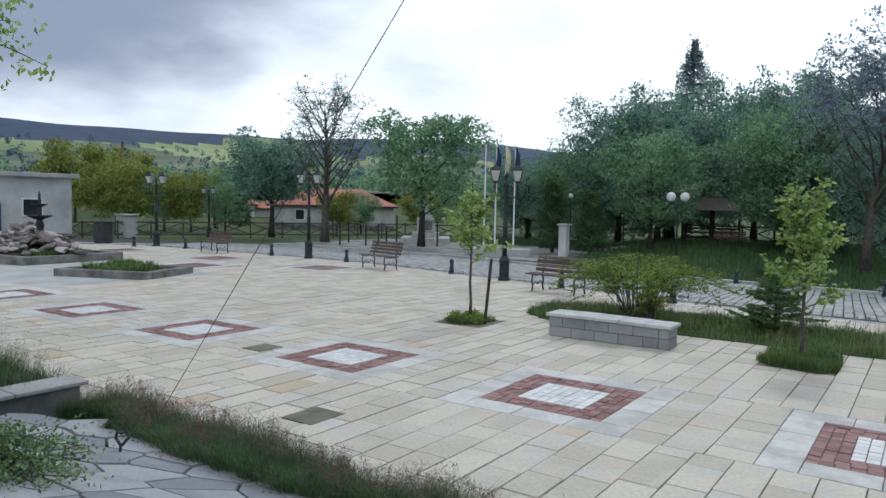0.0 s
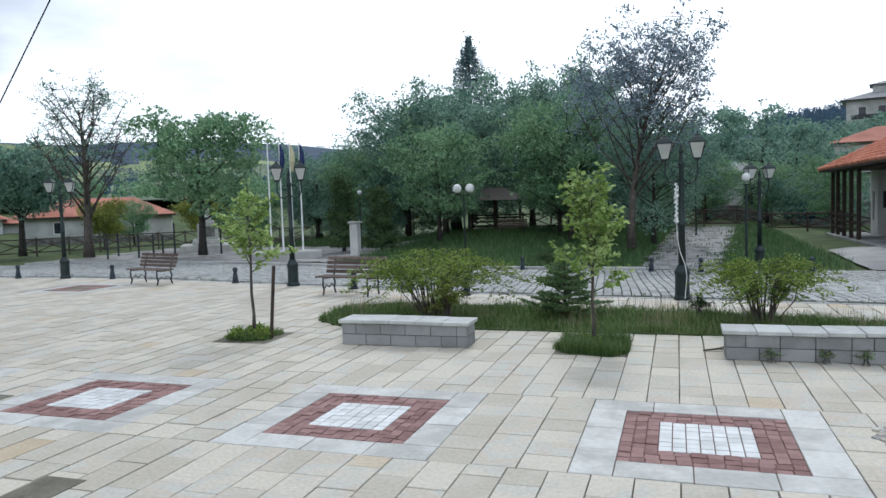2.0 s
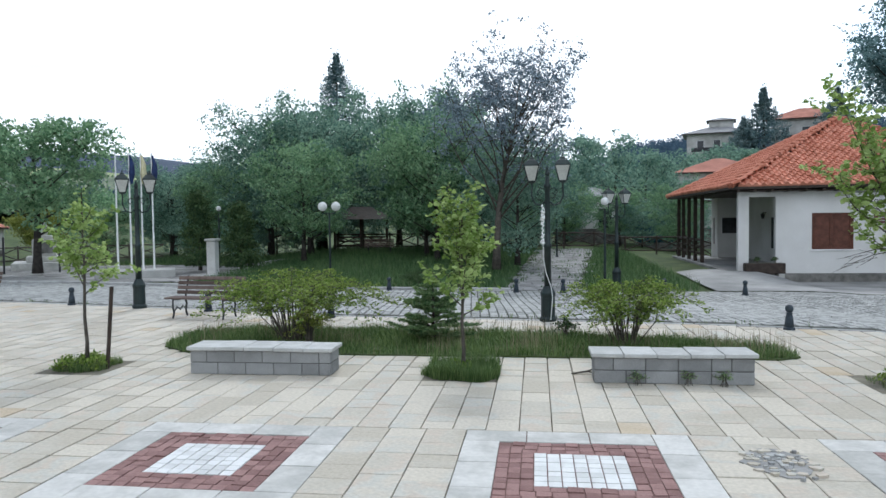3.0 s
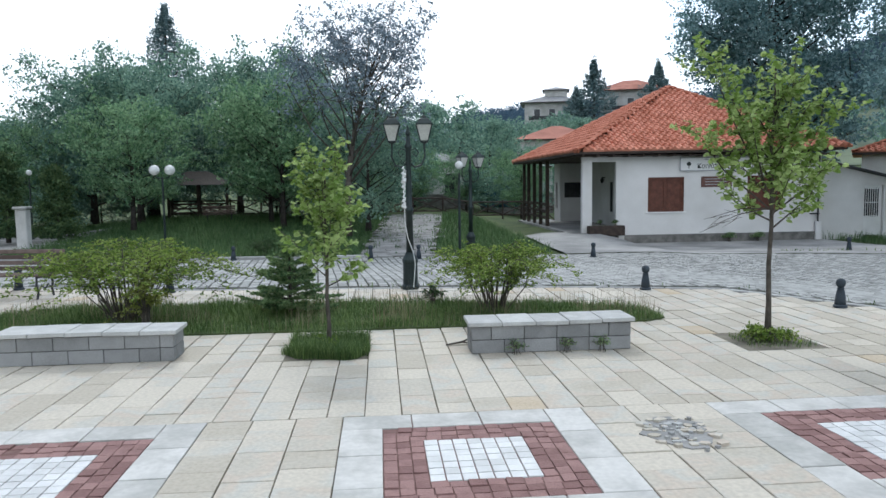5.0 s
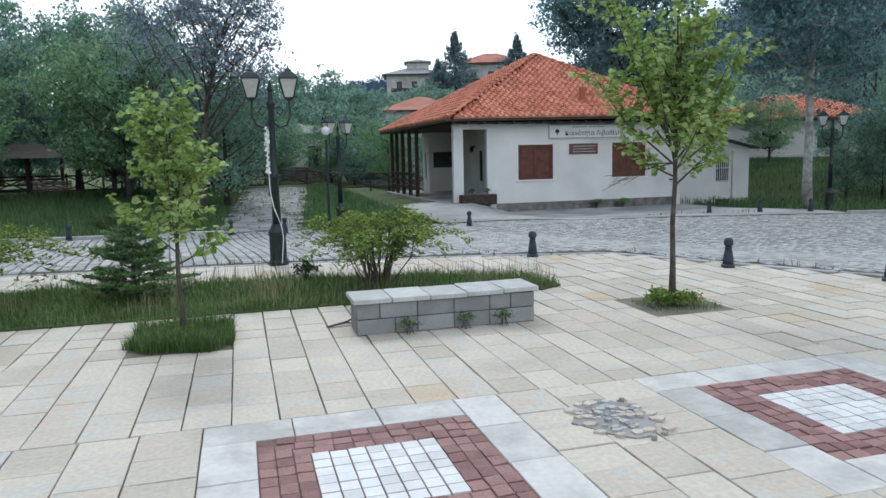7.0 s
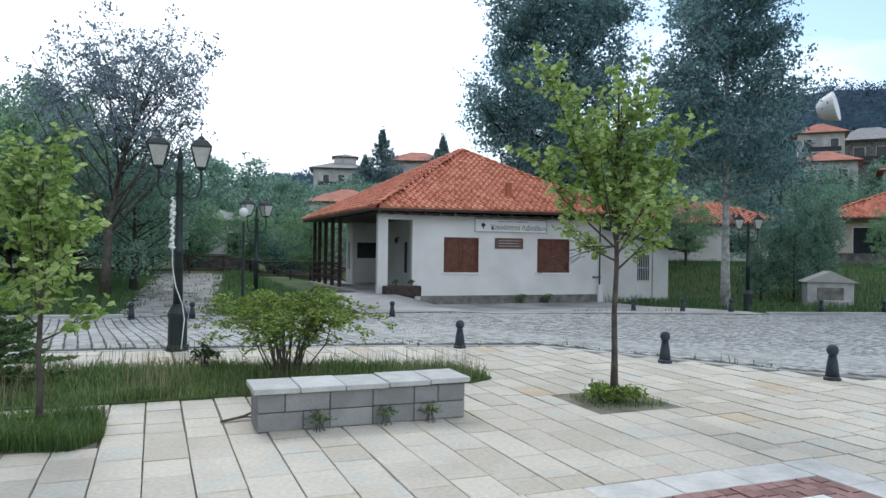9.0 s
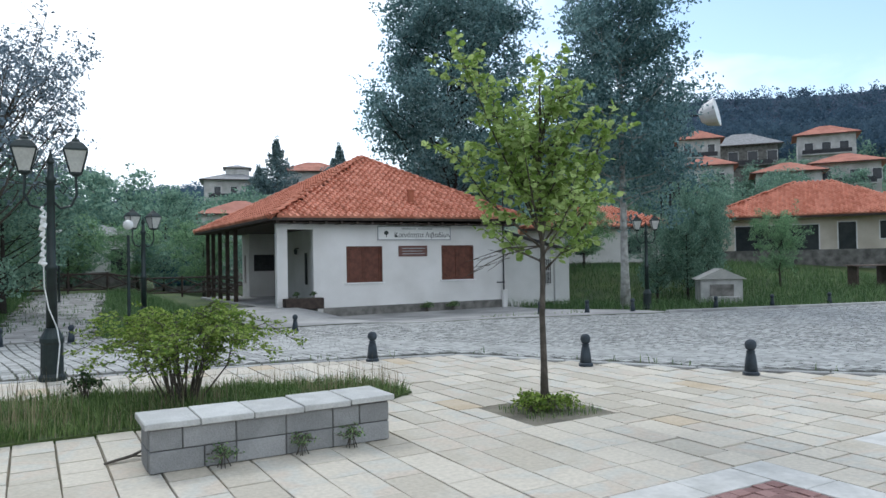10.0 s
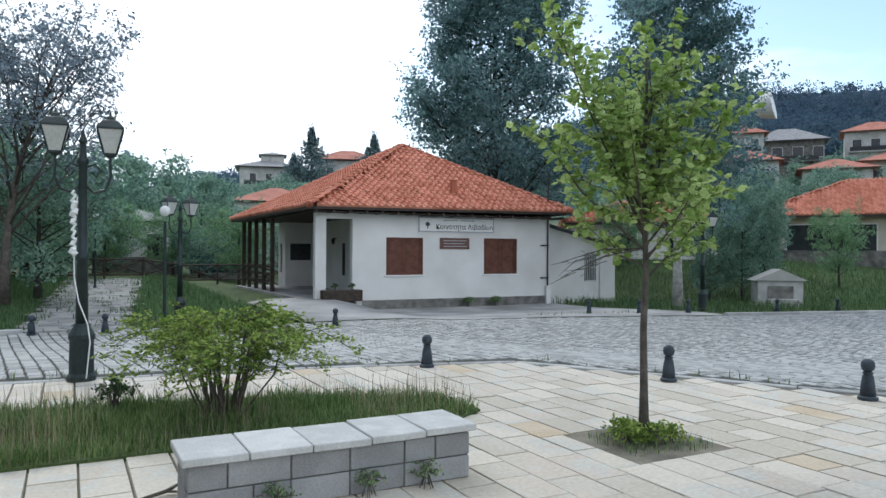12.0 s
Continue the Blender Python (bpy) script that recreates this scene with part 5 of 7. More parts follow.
for i, (px, py, hx, hy) in enumerate(PATCHES):
    rng = random.Random(int(px * 7))
    if i:
        pt = thing("paving_patch", "dark rectangle of cement filling in the paving", "paving patch")
        part("mortar", boxed(px - hx, py - hy, -0.05, px + hx, py + hy, 0.009), SOIL, pt)
        continue
    pt = thing("paving_patch", "broken hole with stone shards in the paving", "paving patch")
    ring = [(px + hx * rng.uniform(0.85, 1.3) * math.cos(6.283 * k / 14), py + hy * rng.uniform(0.85, 1.25) * math.sin(6.283 * k / 14)) for k in range(14)]
    part("mortar", prism(bmesh.new(), ring, -0.05, 0.009), APRON, pt, "rough grey rubble filling")
    for k in range(15):
        a = 6.283 * k / 15
        e = max(abs(math.cos(a)), abs(math.sin(a)))
        x, y = px + hx * math.cos(a) / e, py + hy * math.sin(a) / e
        part("broken_slab", shard(bmesh.new(), x + (px - x) * 0.12, y + (py - y) * 0.12, rng.uniform(0.04, 0.07), 0.014 + 0.0007 * k, 0.05, rng), STONE, pt)
    for k in range(60):
        r = rng.uniform(0.015, 0.055)
        part("shard", shard(bmesh.new(), px + rng.gauss(0, 0.36) * hx, py + rng.gauss(0, 0.36) * hy, r, 0.012 + rng.uniform(0, 0.02), 0.03, rng), rng.choice((STONE, CONCRETE, CONCRETE, KERB, APRON)), pt)

# young trees
def round_leaves(centers, aims, size, seed):
    """Cupped heart-shaped leaves: two rounded halves along a rib."""
    g = np.random.default_rng(seed)
    n = len(centers)
    a = aims + g.normal(size=(n, 3)) * 0.35
    a /= np.linalg.norm(a, axis=1, keepdims=True)
    up = np.array([0, 0, 1.0]) + g.normal(size=(n, 3)) * 0.45
    b = np.cross(a, up)
    b /= np.linalg.norm(b, axis=1, keepdims=True) + 1e-9
    c = np.cross(b, a)
    s = (size * g.uniform(0.6, 1.2, n))[:, None]
    rows = []
    for u, v, w in ((0, 0, 0), (0.12, 0.42, -0.06), (0.62, 0.44, -0.16), (1.0, 0, -0.22), (0.62, -0.44, -0.16), (0.12, -0.42, -0.06), (0.5, 0, 0.03)):
        rows.append(centers + a * s * u + b * s * v + c * s * w)
    verts = np.stack(rows, 1).reshape(-1, 3)
    o = np.arange(n) * 7
    faces = np.concatenate([np.stack([o, o + 1, o + 2, o + 6], 1), np.stack([o + 2, o + 3, o + 4, o + 6], 1), np.stack([o, o + 6, o + 4, o + 5], 1)])
    return verts, faces


def lime_tree(label, x, y, h, base_h, trunk_r, limbs, leaf, seed, tops=(), dry=()):
    """A young lime: steep limbs with short side shoots, rounded leaves hung in bunches along them.
    tops: extra leaders as (x, y, z) of their ends."""
    rng = random.Random(seed)
    ob = thing("young_lime_tree", label, "tree", pose(x, y, 0), "young trees of the square")
    bm = bmesh.new()
    pts, aims = [], []
    lead = [Vector((0.004 * h * math.sin(2.2 * k) * (k > 0), 0.004 * h * math.sin(1.7 * k), h * 0.97 * k / 7)) for k in range(8)]
    tube(bm, lead, [trunk_r * (1.3 if k == 0 else 1 - 0.115 * k) + 0.003 for k in range(8)], 8)

    def bunch(p, way, n):
        for _ in range(n):
            d = Vector((rng.gauss(0, 1), rng.gauss(0, 1), rng.gauss(-0.35, 0.5))) + way * 0.5
            d.normalize()
            pts.append(tuple(p + d * leaf * rng.uniform(0.05, 0.8)))
            aims.append(tuple(d))

    def shoot(p, q, r, start=0.25):
        """A leafy shoot from p to q."""
        long = (q - p).length
        bend = p.lerp(q, 0.5) + Vector((rng.uniform(-1, 1), rng.uniform(-1, 1), -0.6)) * long * 0.07
        tube(bm, [p, bend, q], [r, r * 0.65, 0.0025], 5)
        n = max(2, round(long * (1 - start) / (leaf * 0.85)))
        for k in range(n + 1):
            t = start + (1 - start) * k / n
            c = p.lerp(bend, t * 2) if t < 0.5 else bend.lerp(q, t * 2 - 1)
            bunch(c, (q - p).normalized(), rng.choice((3, 3, 4, 5)))

    ends = []
    for k in range(limbs):
        f = (k + rng.random() * 0.7) / limbs
        z = base_h * 0.93 + (h * 0.86 - base_h) * f
        p = Vector((0, 0, z))
        i = min(6, int(z / (h * 0.97) * 7))
        p.xy = lead[i].lerp(lead[i + 1], z / (h * 0.97) * 7 - i).xy
        az = k * 2.4 + rng.uniform(-0.4, 0.4)
        rise = rng.uniform(0.5, 1.3) + 0.5 * f
        out = (h - base_h) * (0.36 - 0.24 * f) * rng.uniform(0.75, 1.2)
        ends.append((p, p + Vector((math.cos(az) * out, math.sin(az) * out, out * rise))))
    for t in tops:
        z = base_h + (t[2] - base_h) * 0.12
        ends.append((Vector((0, 0, z)), Vector(t)))
    for p, q in ends:
        long = (q - p).length
        shoot(p, q, trunk_r * 0.36, 0.28)
        for w in range(max(2, round(long / 0.2))):
            a = p.lerp(q, rng.uniform(0.25, 0.85))
            d = Vector((rng.gauss(0, 1), rng.gauss(0, 1), rng.uniform(-0.2, 1.0))).normalized()
            shoot(a, a + (d + (q - p).normalized() * 0.4) * rng.uniform(0.12, 0.3) * (h - base_h) ** 0.5, trunk_r * 0.15)
    shoot(lead[5], lead[7] + Vector((0, 0, 0.03 * h)), trunk_r * 0.3, 0.1)
    for d in dry:
        a, q = Vector((0, 0, base_h * 1.12)), Vector(d)
        tube(bm, [a, a.lerp(q, 0.5) + Vector((0, 0, 0.05)), q], [0.008, 0.006, 0.002], 5)
        for w in range(6):
            c = a.lerp(q, 0.45 + 0.09 * w)
            tube(bm, [c, c + (q - a) * 0.22 + Vector((0, 0, rng.uniform(-0.12, 0.1)))], [0.004, 0.0015], 4)
    part("trunk", bm, BARK, ob, smooth=True)
    v, f = round_leaves(np.array(pts), np.array(aims), leaf, seed + 1)
    part_np("crown", v, f, LEAF_LIME, ob)
    return ob


lime_tree("slim young lime tree with fresh yellow-green leaves", -6.6, 11.83, 2.62, 1.12, 0.026, 12, 0.075, 41)
lime_tree("narrow young lime tree in a tuft of grass", -1.05, 11.83, 2.42, 0.85, 0.026, 15, 0.072, 43, ((-0.2, 0.05, 2.55), (0.22, 0.0, 2.58)))
lime_tree("taller young lime tree with a bare lower trunk", 4.47, 11.54, 3.5, 1.5, 0.036, 17, 0.073, 47, ((-0.78, 0.4, 3.85), (-0.55, 0.45, 3.6), (-0.5, -0.3, 3.0), (0.58, -0.45, 3.05), (0.3, 0.4, 3.2), (-0.85, 0.5, 2.8), (0.62, -0.3, 2.3), (0.2, -0.15, 3.72)), ((-0.68, 0.3, 1.42), (-0.58, 0.42, 1.55)))
stk = thing("tree_stake", "dark leaning wooden stake beside the young tree", "stake", pose(-6.25, 11.78, 0))
bm = bmesh.new()
tube(bm, [(0, 0, -0.05), (0.17, -0.1, 1.2)], 0.028, 8)
part("stake", bm, DARKWOOD, stk)
for px, py, r, n in ((-6.6, 11.83, 0.36, 8), (-1.05, 11.83, 0.2, 3), (4.47, 11.54, 0.24, 7)):
    for k in range(n):
        a = k * 2.4
        shrub("pit_weed", "leafy yellow-green weed at the foot of the young tree", pose(px + r * math.sqrt(k / n) * math.cos(a), py + r * math.sqrt(k / n) * math.sin(a), 0), 0.18, 0.14, 7, 150, 0.05, LEAF_SHRUB, 300 + k, 0.5, 0.6, "weed", "pit weeds")
# shrubs in the bed
arching_shrub("wide arching yellow-green shrub in the bed", pose(-4.25, 14.1, 0), 1.28, 1.75, 48, 0.05, LEAF_SHRUB, 51, 0.5, 16, 1.3)
arching_shrub("rounded light green shrub behind the block bench", pose(1.37, 13.95, 0), 1.15, 1.2, 38, 0.048, LEAF_SHRUB, 53, 0.35, 15, 1.15)
shrub("rusty_bush", "low rusty green bush under the arching shrub", pose(-3.85, 13.75, 0), 0.74, 0.4, 16, 1500, 0.045, LEAF_YEL, 59, 0.2)
layered_fir("small light green fir with pointed boughs in the bed", pose(-1.8, 14.2, 0), 1.22, 0.78, 8, 55)
shrub("low_bush", "small dark bushy weed beside the lamp post", pose(0.44, 14.6, 0), 0.46, 0.22, 9, 500, 0.04, NEEDLE, 57)


# ---- park and far trees: each kind built once, then copied ----
KINDS = {
    "dark": tree("park_tree", "broad dark green park tree", pose(-15.8, 43.5, 0.1), 7.8, 0.9, 3.3, 28, 0.2, 15500, 0.205, LEAF_DARK, BARKDARK, 61, 0.17, group="park trees", twigs=7),
    "mid": tree("park_tree", "dense mid green park tree", pose(-11.6, 36.9, 0.1), 5.3, 0.7, 2.4, 22, 0.13, 10500, 0.165, LEAF_MID, BARKDARK, 63, 0.18, group="park trees", twigs=7),
    # added filler: its dark crown stands in for deep shade under the trees
    "bush": tree("park_bush", "dark green filler bush that darkens gaps under the trees and covers sheds", pose(-12.2, 52.0, 0.15), 2.6, 0.2, 1.7, 16, 0.06, 3600, 0.17, LEAF_DARK, BARKDARK, 66, 0.26, group="park undergrowth", twigs=4, category="bush"),
    "yellow": tree("garden_tree", "yellow-green spring garden tree", pose(-54.0, 30.2, 0.2), 5.0, 1.0, 2.6, 18, 0.12, 6500, 0.28, LEAF_YEL, BARK, 65, 0.2, group="garden trees", twigs=6),
    "hill": tree("hill_tree", "leafy green tree among the village houses", pose(8.0, 77.7, height(8, 77.7)), 9.0, 1.2, 4.4, 16, 0.25, 4200, 0.44, LEAF_DARK, BARKDARK, 64, 0.2, group="hillside trees", twigs=4),
}


def plant(kind, x, y, s=1.0, sz=None, turn=0.0, z=None):
    z = height(x, y) - 0.05 if z is None else z
    return copy_thing(KINDS[kind], pose(x, y, z, 0, 0, turn) @ Matrix.Diagonal((s, s, sz or s, 1)))


for k, x, y, s, sz, turn in (
    ("dark", -13.0, 42.4, 0.9, 1.0, 70), ("dark", -14.6, 50.5, 1.1, 1.2, 140), ("dark", -5.9, 44.6, 0.95, 1.08, 200), ("dark", -10.2, 55.0, 1.1, 1.25, 30), ("dark", -6.3, 48.0, 1.0, 1.2, 260),
    ("dark", -3.4, 40.3, 0.8, 0.9, 320), ("dark", -25.1, 49.2, 0.9, 0.8, 20), ("dark", -19.8, 47.5, 0.95, 0.8, 95), ("mid", -5.0, 38.0, 1.1, 1.2, 40),
    ("mid", -6.0, 41.0, 1.0, 1.05, 110), ("dark", -15.5, 52.0, 1.05, 1.0, 310), ("mid", -18.5, 44.0, 1.0, 1.0, 15),
    # added bushes: most darken the gaps under the trees, some cover the sheds
    ("bush", -17.5, 49.0, 1.0, 1.0, 0), ("bush", -20.5, 50.5, 1.1, 1.2, 60), ("bush", -23.5, 51.0, 1.1, 1.1, 120), ("bush", -26.5, 52.5, 1.2, 1.1, 180), ("bush", -14.8, 46.5, 0.8, 0.8, 240), ("bush", -7.0, 50.0, 1.0, 1.0, 300), ("bush", -4.2, 50.5, 1.1, 1.1, 30), ("bush", -1.5, 51.0, 1.0, 1.0, 90), ("bush", -4.8, 43.5, 0.8, 0.8, 150), ("mid", 2.0, 56.0, 0.8, 0.8, 15), ("mid", 6.3, 58.5, 0.85, 0.75, 100), ("bush", 1.4, 57.0, 1.2, 1.1, 200), ("bush", 2.4, 61.0, 1.1, 1.2, 250), ("bush", 7.6, 56.0, 1.1, 1.0, 310), ("bush", 11.0, 58.0, 1.2, 1.2, 20), ("bush", -16.6, 41.5, 0.75, 0.7, 70), ("bush", -20.6, 44.5, 0.9, 0.8, 170),
    ("dark", -1.0, 52.0, 0.95, 0.85, 180), ("mid", -1.8, 47.0, 1.0, 0.9, 230), 
    ("dark", -28.5, 56.0, 0.9, 0.75, 130), ("mid", -22.0, 52.0, 1.1, 1.0, 200),
    ("hill", 9.1, 64.5, 0.75, 0.75, 120), ("mid", 9.4, 52.2, 0.7, 0.8, 75), ("hill", -2.5, 63.1, 0.65, 0.65, 240),
    ("hill", 13.2, 102.2, 1.0, 0.85, 330), ("hill", 19.6, 111.3, 1.1, 0.85, 45), ("hill", 13.5, 66.0, 0.62, 0.58, 290), ("hill", 4.0, 85.0, 1.05, 1.0, 130),
    ("hill", 22.0, 92.0, 0.95, 0.9, 200), ("hill", 28.0, 120.0, 1.1, 0.75, 100), ("hill", 45.0, 120.0, 1.1, 0.75, 300), ("hill", 30.0, 100.0, 0.9, 0.7, 20), ("hill", 36.0, 128.0, 1.0, 0.7, 60), ("hill", 25.0, 132.0, 1.1, 0.8, 10),
):
    plant(k, x, y, s, sz, turn)
for x, y, s, turn in ((62, 55, 0.9, 10), (68, 52, 1.0, 80), (74, 58, 1.1, 160), (58, 62, 1.1, 220), (82, 62, 1.2, 300), (78, 70, 1.2, 40), (88, 58, 1.1, 120), (70, 68, 1.3, 250), (92, 76, 1.3, 90), (100, 74, 1.3, 190), (96, 88, 1.5, 20), (112, 84, 1.5, 70), (122, 84, 1.5, 10), (110, 104, 1.6, 330), (128, 98, 1.6, 130)):
    plant("hill", x, y, s * 0.55, s * 0.55, turn, math.hypot(x, y - 4) * 0.1 - 4.5)
for x, y, s, turn in ((-49.1, 30.6, 0.85, 60), (-46.2, 34.9, 0.75, 200), (-58.0, 36.0, 1.0, 300), (-36.5, 40.5, 0.55, 90), (-33.0, 46.5, 0.6, 150), (-70, 44, 1.1, 20)):
    plant("yellow", x, y, s, s, turn)
for x, y, s, turn in ((-49.0, 34.5, 0.72, 60), (-43.0, 35.5, 0.65, 10), (-52.5, 42.0, 0.9, 140), (-38.0, 45.0, 0.55, 200), (-34.5, 50.0, 0.7, 270), (-28.0, 46.0, 0.6, 320)):
    plant("mid", x, y, s, s, turn)
tree("dusky_tree", "tall open-crowned tree with dusky purple-grey leaves", pose(-1.7, 31.9, 0), 8.4, 2.0, 3.7, 36, 0.16, 9800, 0.14, LEAF_PURPLE, BARK, 71, 0.11, twigs=9, lean=1.4, shape="vase")
tree("low_tree", "low bushy dark green tree beside the path", pose(-0.9, 34.6, 0), 4.7, 0.4, 2.4, 24, 0.12, 10500, 0.15, LEAF_DARK, BARKDARK, 72, 0.18, twigs=7)
tree("street_tree", "round dark green street tree", pose(-35.4, 33.1, -0.2), 5.5, 1.9, 2.6, 20, 0.2, 12000, 0.22, LEAF_DARK, BARKDARK, 73, 0.18, twigs=6, group="street trees")
tree("ash_tree", "tall sparse ash tree with bare branches", pose(-29.5, 31.9, -0.2), 9.0, 1.6, 3.3, 30, 0.24, 4600, 0.12, LEAF_DARK, BARK, 75, 0.16, twigs=17, shape="vase", group="street trees")
tree("street_tree", "leafy street tree with an uneven crown", pose(-23.2, 33.0, -0.2), 6.8, 1.7, 2.9, 19, 0.2, 10500, 0.22, LEAF_MID, BARKDARK, 77, 0.16, twigs=6, group="street trees")
tree("tall_poplar", "very tall dark green tree behind the office", pose(22.7, 43.8, -0.4), 20.5, 2.5, 5.8, 44, 0.36, 60000, 0.25, LEAF_POPLAR_HAZED, BARKDARK, 79, 0.15, shape="column", twigs=8)
tree("tall_poplar", "tall pale-barked tree with a dark crown", pose(19.9, 26.3, -0.5), 13.5, 3.8, 3.2, 34, 0.17, 38000, 0.17, LEAF_POPLAR_HAZED, BIRCH, 81, 0.2, shape="column", twigs=8)
conifer("tall_spruce", "tall blue-grey spruce above the park trees", pose(-15.5, 57.5, 0.5), 14.8, 6.2, 17, 8500, 0.3, NEEDLE_BLUE, 83, 2.0)
for x, y, h, r in ((-16.0, 34.7, 4.8, 1.15), (-13.6, 33.9, 4.0, 1.1)):
    tree("thuja", "dark columnar thuja beside the stone pillar", pose(x, y, -0.2), h * 0.9, 0.25, r * 0.75, 24, 0.08, 7000, 0.13, NEEDLE, BARKDARK, 85, 0.28, shape="cone", group="thujas", category="conifer")
conifer("garden_fir", "slim dark fir among the gardens", pose(-44.0, 37.8, 0.2), 4.9, 1.0, 12, 5000, 0.25, NEEDLE, 87, 0.4)
for x, y, z, h in ((40.1, 137.1, 8.4, 16.5), (51.0, 133.4, 8.9, 15), (37.5, 140, 7, 13), (54, 137, 8, 12)):
    conifer("hill_spruce", "dark pointed spruce on the hillside", pose(x, y, z), h, 8.5, 18, 8000, 0.6, NEEDLE_BLUE, 89 + int(x), 1.0, "hill spruces")
for x, y, s, sz, turn in ((24.6, 27.4, 0.3, 0.46, 10), (26.0, 27.6, 0.34, 0.56, 120), (23.6, 28.2, 0.3, 0.42, 200), (27.2, 29.0, 0.32, 0.5, 300)):
    plant("dark", x, y, s, sz, turn)
plant("mid", 31.2, 27.6, 0.42, 0.62, 40)
plant("mid", 28.0, 38.0, 0.6, 0.6, 0)
shrub("box_bush", "small round dark green box bush by the road", pose(-4.3, 27.9, -0.35), 0.62, 0.6, 20, 3500, 0.05, NEEDLE, 91, 0.3)
for x, y in ((13.9, 31.35), (15.1, 31.3)):
    shrub("wall_weed", "small weed bush at the foot of the plinth", pose(x, y, height(x, y) + 0.03), 0.42, 0.27, 12, 900, 0.05, NEEDLE_GREEN, 93, 0.3, group="wall weeds")
shrub("terrace_shrub", "leafy yellow-green shrub on the terrace", pose(-4.2, 2.6, 0.22), 0.52, 0.5, 34, 4600, 0.036, NEEDLE_GREEN, 95, 0.25)
for x in (1.2, 1.82, 2.25):
    shrub("bench_weed", "small weed at the foot of the block bench", pose(x, 11.29, 0), 0.2, 0.13, 8, 130, 0.03, NEEDLE_GREEN, 96 + int(x * 9), 0.3, group="bench weeds")
for x, y in ((8.45, 31.35), (9.1, 31.35)):
    shrub("trough_plant", "small dark plant in the flower trough", pose(x, y, 0.22), 0.32, 0.14, 8, 160, 0.06, NEEDLE, 97, 0.3, group="trough plants")

# branch of the near tree that hangs into the first view
near_tree = tree("near_tree", "leafy tree beside the terrace", pose(-11.6, 3.2, 0.0), 4.6, 1.9, 2.5, 16, 0.14, 5000, 0.12, LEAF_LIME, BARK, 99, 0.16, twigs=6)

# ---- grass outside the plaza ----
def park_lawn(x, y):
    if y < kerb_y(x) + 0.12 or x > 5.3 or (x > -14 and path_l(y) - 0.1 < x < path_r(y) + 0.1):
        return False
    return x > -13.4 or y > 40.5


blades("park_grass", "tall uncut meadow grass of the park", 75000, in_box(-24, 26, 6, 47, park_lawn), 0.12, 0.36, 0.01, PARKGRASS, 101, 0.7)
blades("garden_grass", "tall meadow grass beside the road", 30000, in_box(18.5, 20, 40, 42, lambda x, y: y > kerb_y(x) + 0.3 and not (x < 22.4 and y > 32.3)), 0.12, 0.34, 0.012, PARKGRASS, 102, 0.9)
def in_verge(x, y):
    return 4.25 + 0.3 * clumped(x, y, 1.4) + 0.12 * clumped(x, y, 6) < y < 4.82 + 0.22 * clumped(x, y, 2.2)


blades("verge_grass", "dark feathery grass strip below the terrace", 62000, in_box(-6.68, 3.9, -1.2, 5.0, in_verge), 0.04, 0.175, 0.0024, VERGE, 103, 1.5)
panicles("verge_seed_grass", "reddish feathery seed heads in the grass strip", 2600, in_box(-6.68, 4.25, -1.2, 5.0, lambda x, y: in_verge(x, y) and clumped(x, y, 1.5) + 0.8 * (y - 4.5) > -0.12), 0.15, 0.26, PLUME, 104)
leaf_litter("verge_litter", "dry leaves and chips along the grass strip", 900, in_box(-6.4, 3.85, -1.2, 4.4, lambda x, y: abs(y - 4.21 - 0.3 * clumped(x, y, 1.4)) < 0.13), DRYGRASS, 107)
blades("kerb_weeds", "weeds in the gap along the plaza kerb", 34000, in_box(-30, 8.5, 11.5, 21, lambda x, y: abs(y - edge_y(x) - 0.08) < 0.13 and clumped(x, y, 1.3) > -0.12), 0.04, 0.13, 0.008, GRASS, 105, 0.7)
blades("road_weeds", "weed strip in the forecourt of the office", 1500, in_box(12.4, 24.2, 17.5, 26.4, lambda x, y: abs(y - 25.6 + (x - 13) * 0.35) < 0.25 * (0.2 + clumped(x, y, 1.2))), 0.04, 0.16, 0.014, GRASS, 106, 0.6)

# ---- terrace planter, hook, guy wire ----
pl = thing("low_wall", "low rendered planter wall with pale coping at the terrace", "wall")
part("wall_body", boxed(-7.0, 1.0, -0.1, -6.74, 4.55, 0.22), PLINTH, pl)
for k in range(5):
    part("coping", boxed(-7.08, 0.98 + k * 0.73, 0.222, -6.68, 0.98 + k * 0.73 + 0.715, 0.265, bevel=0.008), APRON, pl)
tagged(part("planter_soil", boxed(-11, 1.0, -0.1, -7.01, 4.6, 0.18), SOIL), "earth fill of the planter", "soil", kind="structure")
blades("planter_grass", "tall grass in the planter", 30000, in_box(-10.5, 1.2, -7.06, 4.6), 0.14, 0.42, 0.004, VERGE, 107, 0.8)
panicles("planter_seed_grass", "feathery seed heads over the planter grass", 700, in_box(-9.5, 2.2, -7.06, 4.6), 0.42, 0.62, PLUME, 110)
wire = thing("guy_wire", "thin dark guy wire anchored at the edge of the plaza", "wire", pose(-5.6, 4.62, 0.0))
bm = bmesh.new()
tube(bm, [(0, 0, -0.02), (15.1, -2.6, 15)], 0.0032, 6)
part("cable", bm, DARKIRON, wire)
part("anchor", lathe(bmesh.new(), [(0.05, -0.02), (0.05, 0.03), (0.012, 0.06)], 8), DARKIRON, wire)
hk = thing("iron_hook", "small heart-shaped iron hook set in the terrace", "hook", pose(-4.85, 3.85, height(-4.85, 3.85), 0, 0, 30))
bm = bmesh.new()
